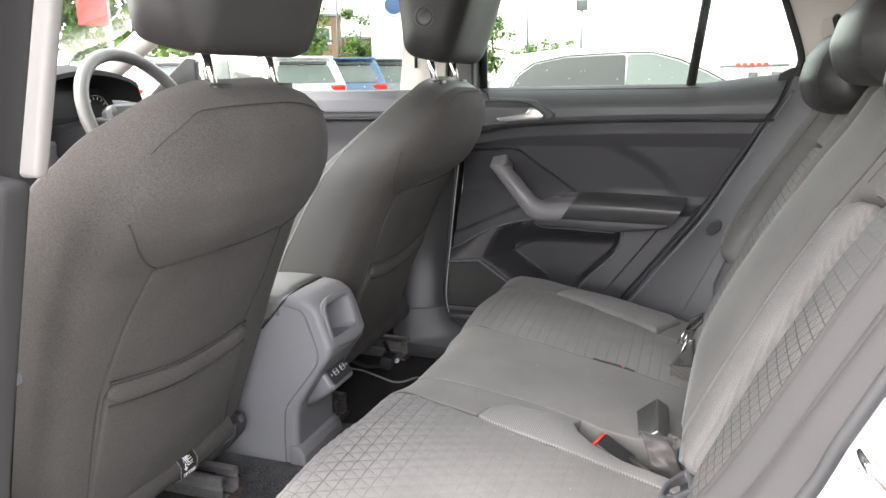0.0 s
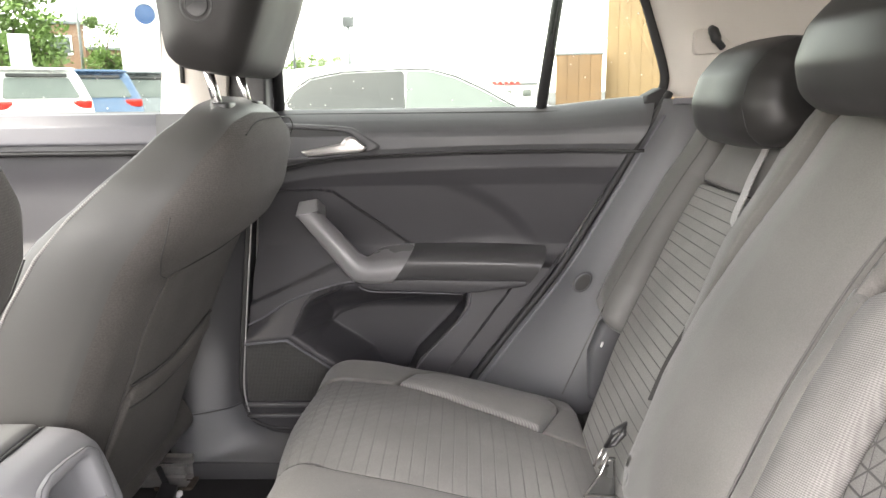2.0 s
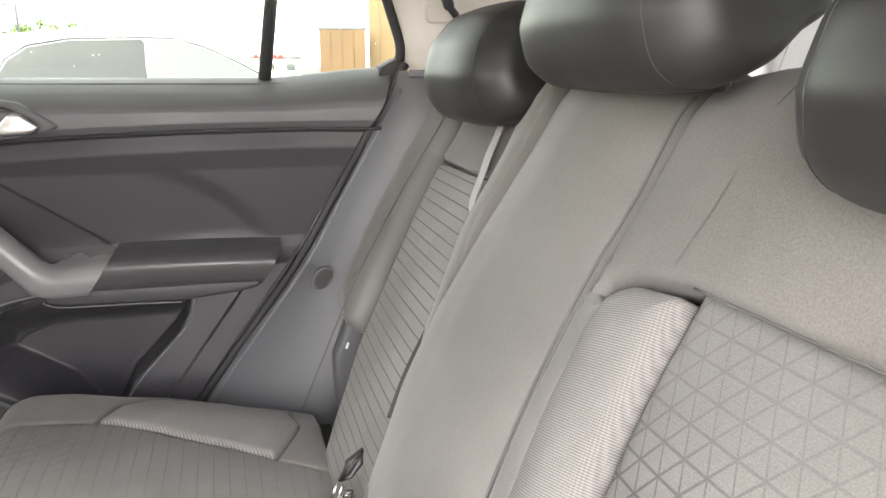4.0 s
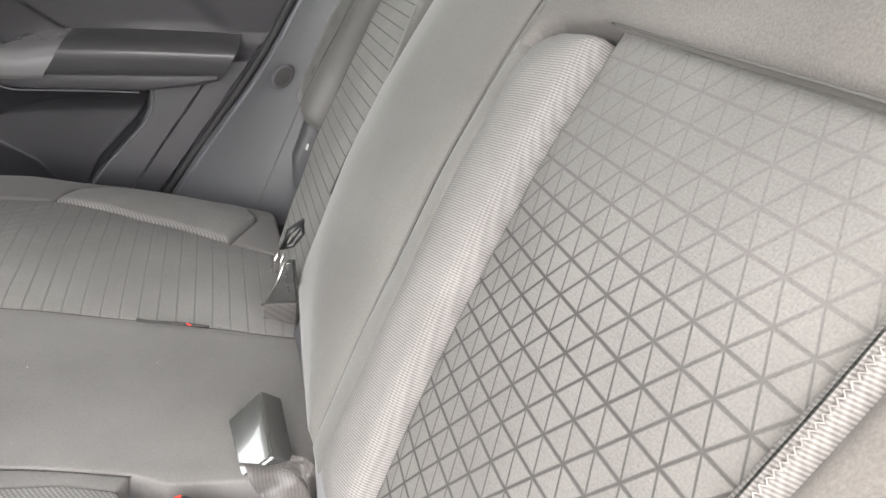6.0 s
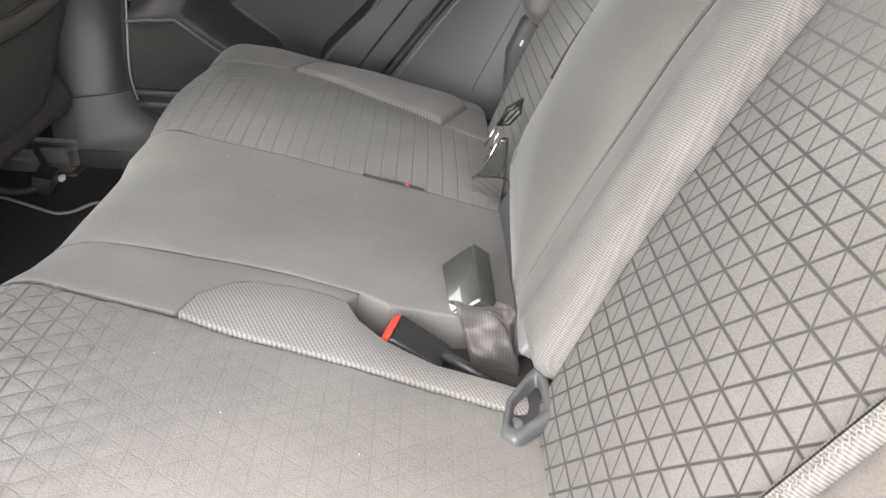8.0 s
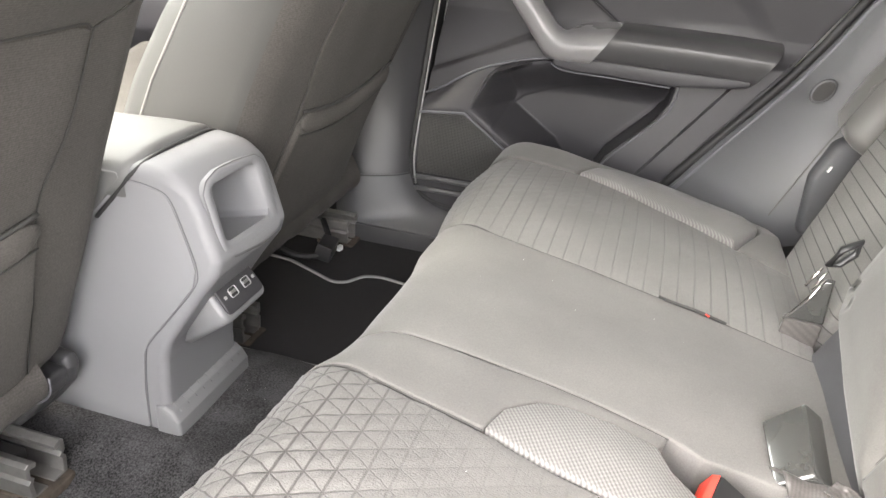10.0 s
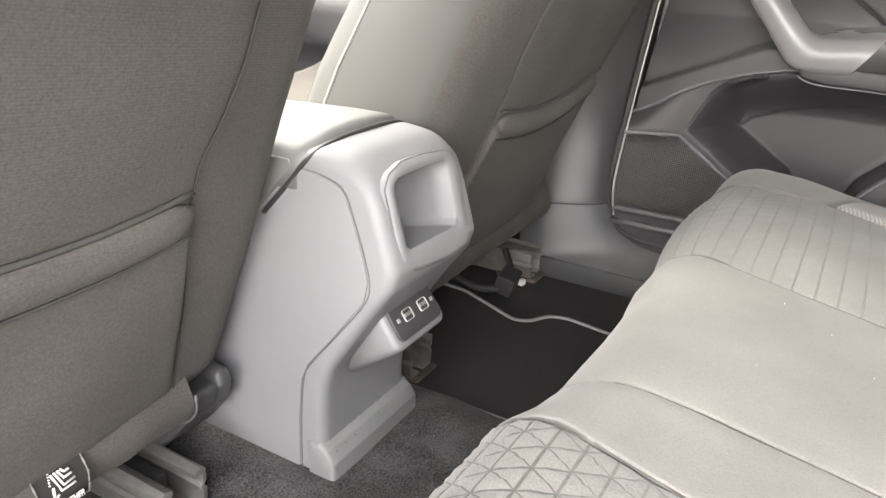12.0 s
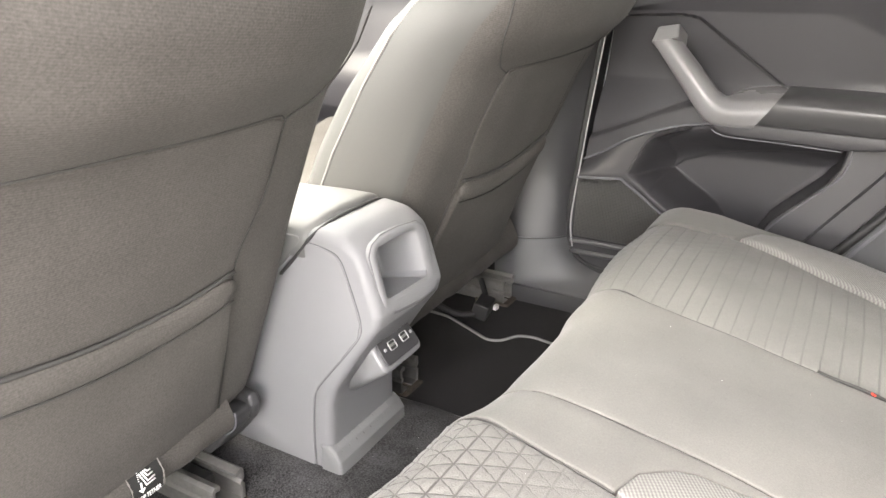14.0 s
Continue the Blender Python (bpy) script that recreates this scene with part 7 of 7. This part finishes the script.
def parked_car(pos, heading, paint, label, tail_glass=CGLASSL, tall=0.945):
    """A five-door car, 4.1 m long, its nose along heading (degrees from +x)."""
    c = thing("parked_car", pos, label, "car", "parked cars")
    M = Matrix.Translation(pos) @ Matrix.Rotation(radians(heading), 4, "Z") @ Matrix.Diagonal((1, 1, tall, 1))
    L = [(-2.02, 0.30), (-2.06, 0.62), (-1.98, 0.92), (-1.78, 1.30), (-1.70, 1.40), (-1.2, 1.45), (-0.3, 1.455), (0.15, 1.40), (0.85, 1.02), (1.2, 0.97), (1.85, 0.86), (2.05, 0.62), (2.05, 0.30)]
    o = rpoly(L, [0.05, 0.1, 0.2, 0.1, 0.1, 0.3, 0.3, 0.2, 0.2, 0.3, 0.15, 0.1, 0.05], 0.1, 4)
    def w(u, v, h, side=1):
        k = 1 - 0.16 * max(0.0, (v - 0.92) / 0.5)
        return M @ Vector((u, (-0.88 - h) * k if side > 0 else (0.88 + h) * k, v))
    def wb(u, v, h):
        k = 1 - 0.16 * max(0.0, (v - 0.92) / 0.5)
        return M @ Vector((u, (0.88 + h) * k, v))
    v, f, uv = pillow_data(o, 1.76, 0.1, wb, dense=False, both=True)
    b = put_mesh("body", v, f, paint, c, "", uv, sharp=50)
    for side in (1, -1):
        for pts, gm in (([(-1.64, 1.02), (-1.55, 1.17), (-1.38, 1.29), (-1.05, 1.355), (-0.42, 1.375), (-0.42, 0.95), (-1.5, 0.955)], CGLASS), ([(-0.405, 0.95), (-0.405, 1.375), (-0.15, 1.365), (0.10, 1.29), (0.38, 1.15), (0.70, 0.97), (0.6, 0.95)], CGLASSL)):
            g = rpoly(pts, 0.05, 0.08, 4)
            v, f, uv = pillow_data(g, 0.02, 0.002, lambda a, d, h: w(a, d, h + 0.012, side), dense=False)
            put_mesh("side_window", v, f, gm, c, "tinted side glass", uv)
        tube("window_frame", [w(a, d, 0.014, side) for a, d in ((-1.66, 1.0), (-1.57, 1.18), (-1.39, 1.31), (-1.05, 1.375), (-0.42, 1.395), (-0.15, 1.385), (0.11, 1.31), (0.40, 1.165), (0.74, 0.965))], 0.009, TRIMD, c, "dark window surround", 6)
    def back(u, v, h):
        t = (v - 0.92) / 0.40
        return M @ Vector((-1.985 + 0.205 * t - h, u * (1 - 0.12 * t), v))
    v, f, uv = pillow_data(rpoly([(-0.66, 0.96), (-0.6, 1.28), (0.6, 1.28), (0.66, 0.96)], 0.05, 0.1, 3), 0.02, 0.002, lambda a, d, h: back(a, d, h + 0.012), dense=False)
    put_mesh("rear_window", v, f, tail_glass, c, "tinted rear glass", uv)
    box("spoiler_shade", M @ pose(-1.815, 0, 1.318, 0, 12, 0), (0.05, 1.0, 0.05), 0.012, BLACKP, c, "black strip over the rear glass")
    box("rear_spoiler", M @ pose(-1.78, 0, 1.40, 0, 12, 0), (0.22, 1.25, 0.04), 0.015, paint, c)
    def front(u, v, h):
        t = (v - 1.02) / 0.34
        return M @ Vector((0.85 - 0.62 * t + h, u * (1 - 0.1 * t), v))
    v, f, uv = pillow_data(rpoly([(-0.68, 1.04), (-0.62, 1.34), (0.62, 1.34), (0.68, 1.04)], 0.05, 0.1, 3), 0.02, 0.002, lambda a, d, h: front(a, d, h + 0.012), dense=False)
    put_mesh("windscreen", v, f, CGLASS, c, "tinted windscreen", uv)
    for s in (-1, 1):
        box("tail_lamp", M @ pose(-1.985, s * 0.66, 0.86, 0, -8, s * 14), (0.09, 0.32, 0.13), 0.03, LAMP, c, "red tail lamp")
        box("headlamp", M @ pose(1.9, s * 0.66, 0.76, 0, 0, -s * 20), (0.12, 0.3, 0.12), 0.03, CGLASSL, c)
    for x in (-1.3, 1.28):
        for s in (-1, 1):
            ty = tube("wheel", [M @ Vector((x, s * 0.70, 0.32)), M @ Vector((x, s * 0.72, 0.32)), M @ Vector((x, s * 0.87, 0.32)), M @ Vector((x, s * 0.89, 0.32))], [0.28, 0.32, 0.32, 0.28], RUBBER, c, "black tyre", 24)
            tube("rim", [M @ Vector((x, s * 0.86, 0.32)), M @ Vector((x, s * 0.895, 0.32))], [0.20, 0.19], STEEL, ty, "steel rim", 18)
    return c


parked_car(Vector((-0.33, 8.8, 0)), 0, SKINW, "white hatchback parked side-on beside the yard")
for az, d, paint, lab in ((-36.0, 17.5, SKINW, "white hatchback parked tail towards the yard"), (-32.2, 17.0, SKINW, "white hatchback with tinted glass in the parked row"), (-29.0, 18.0, SKINB, "dark blue hatchback in the parked row"), (-26.0, 19.0, SKING, "grey hatchback in the parked row"), (-23.6, 20.5, SKINW, "white hatchback at the end of the parked row"), (-41.0, 17.0, SKINW, "white hatchback parked under the trees")):
    parked_car(polar(az, d), 140, paint, lab, tall=1.12)

# totem sign
tot = thing("totem_sign", polar(-23.1, 26), "tall white totem sign with a round blue emblem", "sign")
TM = Matrix.Translation(polar(-23.1, 26)) @ Matrix.Rotation(radians(23), 4, "Z")
box("panel", TM @ pose(0, 0, 3.3), (1.6, 0.35, 6.6), 0.04, SIGNW, tot)
def on_sign(u, v, h):
    return TM @ Vector((u, -0.178 - h, v))
pillow("emblem", rpoly([(0.36 * math.cos(a), 3.62 + 0.36 * math.sin(a)) for a in np.linspace(0, 2 * math.pi, 40, endpoint=False)], 0.01, 0.1), 0.03, 0.01, lambda u, v, h: on_sign(u, v, h + 0.03), SIGNB, tot, "round blue emblem", dense=False)
tube("emblem_ring", [on_sign(0.33 * math.cos(a), 3.62 + 0.33 * math.sin(a), 0.04) for a in np.linspace(0, 2 * math.pi, 40, endpoint=False)], 0.03, SIGNW, tot, "white ring", 6, True)
brd = thing("sign_board", polar(-31.0, 23), "small plain white sign board on a post", "sign")
box("board", Matrix.Translation(polar(-31.0, 23) + Vector((0, 0, 2.2))) @ pose(0, 0, 0, 0, 0, 31), (0.5, 0.06, 1.1), 0.02, SIGNW, brd)
rod("post", polar(-31.0, 23), polar(-31.0, 23) + Vector((0, 0, 1.7)), 0.04, POLE, brd)

def lamp_post(az, d, top, head):
    p = polar(az, d)
    t = thing("street_lamp", p, "tall grey lamp post with a floodlight head", "street lamp", "lamp posts")
    tube("pole", [p, p + Vector((0, 0, top / 2)), p + Vector((0, 0, top))], [0.09, 0.07, 0.05], POLE, t, "", 10)
    if head:
        box("lamp_head", Matrix.Translation(p + Vector((0, 0, head))) @ pose(0, 0, 0, 20, 0, 10), (0.42, 0.35, 0.4), 0.05, POLE, t, "grey floodlight head")
    return t
lamp_post(-8.85, 28, 4.6, 3.7)
lamp_post(-12.9, 45, 9, 0)
lamp_post(-27.4, 40, 9, 0)
lamp_post(-43.5, 18, 7, 0)
flag = thing("banner", polar(-44.6, 18), "red and orange banner high on a pole", "banner")
box("cloth", Matrix.Translation(polar(-44.4, 17.9) + Vector((0, 0, 2.9))) @ pose(0, 0, 0, 0, 0, 40), (0.6, 0.05, 1.0), 0.02, SIGNR, flag)


def tree(pos, tall, wide, seed, label):
    """Trunk, limbs, and a crown of many small leaves in uneven clumps."""
    rng = random.Random(seed)
    t = thing("tree", pos, label, "tree", "trees round the yard")
    pos = Vector(pos)
    trunk = [pos + Vector((0.15 * math.sin(k), 0.1 * math.cos(2 * k), tall * 0.12 * k)) for k in range(6)]
    tube("trunk", trunk, [0.05 * tall / 2 * (1 - 0.14 * k) * 0.8 for k in range(6)], BARK, t, "brown trunk", 9)
    verts, faces = [], []
    clumps = []
    for k in range(26):
        a, z = rng.uniform(0, 2 * math.pi), rng.uniform(0.25, 1.0)
        r = wide * math.sqrt(max(0.05, 1 - ((z - 0.55) / 0.55) ** 2)) * rng.uniform(0.25, 0.9)
        clumps.append((pos + Vector((r * math.cos(a), r * math.sin(a), tall * z * 0.93)), wide * rng.uniform(0.22, 0.4)))
    for k in range(7):
        c = clumps[k][0]
        a = trunk[3 + k % 3]
        tube("limb", [a, a.lerp(c, 0.5) + Vector((0, 0, 0.1)), c], [0.06, 0.04, 0.015], BARK, t, "", 6)
    for c, r in clumps:
        for _ in range(150):
            d = Vector((rng.gauss(0, 1), rng.gauss(0, 1), rng.gauss(0, 0.8)))
            p = c + d.normalized() * r * rng.uniform(0.2, 1.05) ** 0.6
            n = Vector((rng.gauss(0, 1), rng.gauss(0, 1), rng.gauss(0.6, 1))).normalized()
            s = n.orthogonal().normalized() * wide * rng.uniform(0.03, 0.06)
            q = n.cross(s) * 0.7
            b = len(verts)
            verts += [p - s, p - q + n * 0.02, p + s, p + q + n * 0.02]
            faces.append((b, b + 1, b + 2, b + 3))
    put_mesh("crown", verts, faces, LEAF, t, "dense green leaves", smooth=False)
    return t


for k, (az, d, tall, wide) in enumerate(((-47.5, 22, 7.5, 3.0), (-42.0, 24, 8.5, 3.6), (-37.5, 30, 8, 3.2), (-32.3, 36, 7.6, 2.6), (-30.0, 38, 4.6, 1.8), (-25.9, 40, 5.2, 1.5), (-15.4, 45, 4.9, 1.9), (-12.0, 60, 4.2, 1.7), (-10.6, 62, 4.0, 1.6), (-9.2, 60, 4.1, 1.5))):
    tree(polar(az, d), tall, wide, 11 + k, "leafy green tree at the edge of the yard")


def building(az, d, wide, tall, turn, wallm, label, bays, floors, panel=None):
    p = polar(az, d)
    b = thing("building", p, label, "building")
    M = Matrix.Translation(p) @ Matrix.Rotation(radians(turn), 4, "Z")
    wl = box("wall", M @ pose(0, 4, tall / 2), (wide, 8, tall), 0.03, wallm, b)
    box("roof", M @ pose(0, 4, tall + 0.08), (wide + 0.2, 8.2, 0.2), 0.03, SKING, b)
    for f in range(floors):
        for k in range(bays):
            x = -wide / 2 + wide * (k + 0.5) / bays
            z = tall * (f + 0.55) / floors
            w = box("window", M @ pose(x, -0.02, z), (wide / bays * 0.5, 0.12, tall / floors * 0.42), 0.02, SIGNW, b, "white framed window")
            box("pane", M @ pose(x, -0.07, z), (wide / bays * 0.42, 0.05, tall / floors * 0.34), 0.01, CGLASSL, w)
    if panel:
        n = int(wide / 0.9)
        for k in range(n):
            box("cladding_panel", M @ pose(-wide / 2 + wide * (k + 0.5) / n, -0.04, tall / 2), (wide / n - 0.03, 0.08, tall - 0.1), 0.01, panel, b)
    return b


building(-28.7, 48, 2.6, 5.2, 28, BRICK, "brown brick building with white windows behind trees", 1, 2)
building(-26.9, 50, 4.2, 3.9, 26, BRICK, "low brick building beyond the yard", 2, 1)
building(8.8, 60, 3.6, 3.9, -8, SAND2, "brown clad showroom block", 0, 1, SAND2)
building(14.6, 62, 8.2, 9.5, -12, SAND, "tall sand coloured clad showroom", 0, 1, SAND)
red = building(3.4, 70, 5.5, 1.75, -3, SIGNW, "low white showroom with red lettering bars", 3, 1)
for k in range(5):
    box("lettering_bar", Matrix.Translation(polar(3.2, 69) + Vector((-1.0 + 0.55 * k, 0, 1.9))), (0.4, 0.1, 0.34), 0.02, SIGNR, red, "red bar")

# ---- lint ----
rng = random.Random(5)
verts, faces = [], []
on_c = on_cushion(0.0045)
for k in range(46):
    if k < 34:
        p = Vector((rng.uniform(-0.66, -0.44), rng.uniform(0.75, 1.30), 0.374))
    else:
        p = Vector(on_c(rng.uniform(0.12, 0.40), rng.choice((rng.uniform(0.85, 1.04), rng.uniform(1.22, 1.36))), 0.0))
    r = rng.uniform(0.0002, 0.0005)
    n = len(verts)
    verts += [p + Vector((r, 0, 0)), p + Vector((-r, rng.uniform(-r, r), 0)), p + Vector((0, r, 0)), p + Vector((0, -r, 0)), p + Vector((0, 0, r)), p + Vector((0, 0, -r))]
    faces += [tuple(n + i for i in f) for f in ((0, 2, 4), (2, 1, 4), (1, 3, 4), (3, 0, 4), (2, 0, 5), (1, 2, 5), (3, 1, 5), (0, 3, 5))]
lint = put_mesh("lint", verts, faces, PRINT)
tagged(lint, "white lint specks on carpet and seat cloth", "lint", "", "stuff")
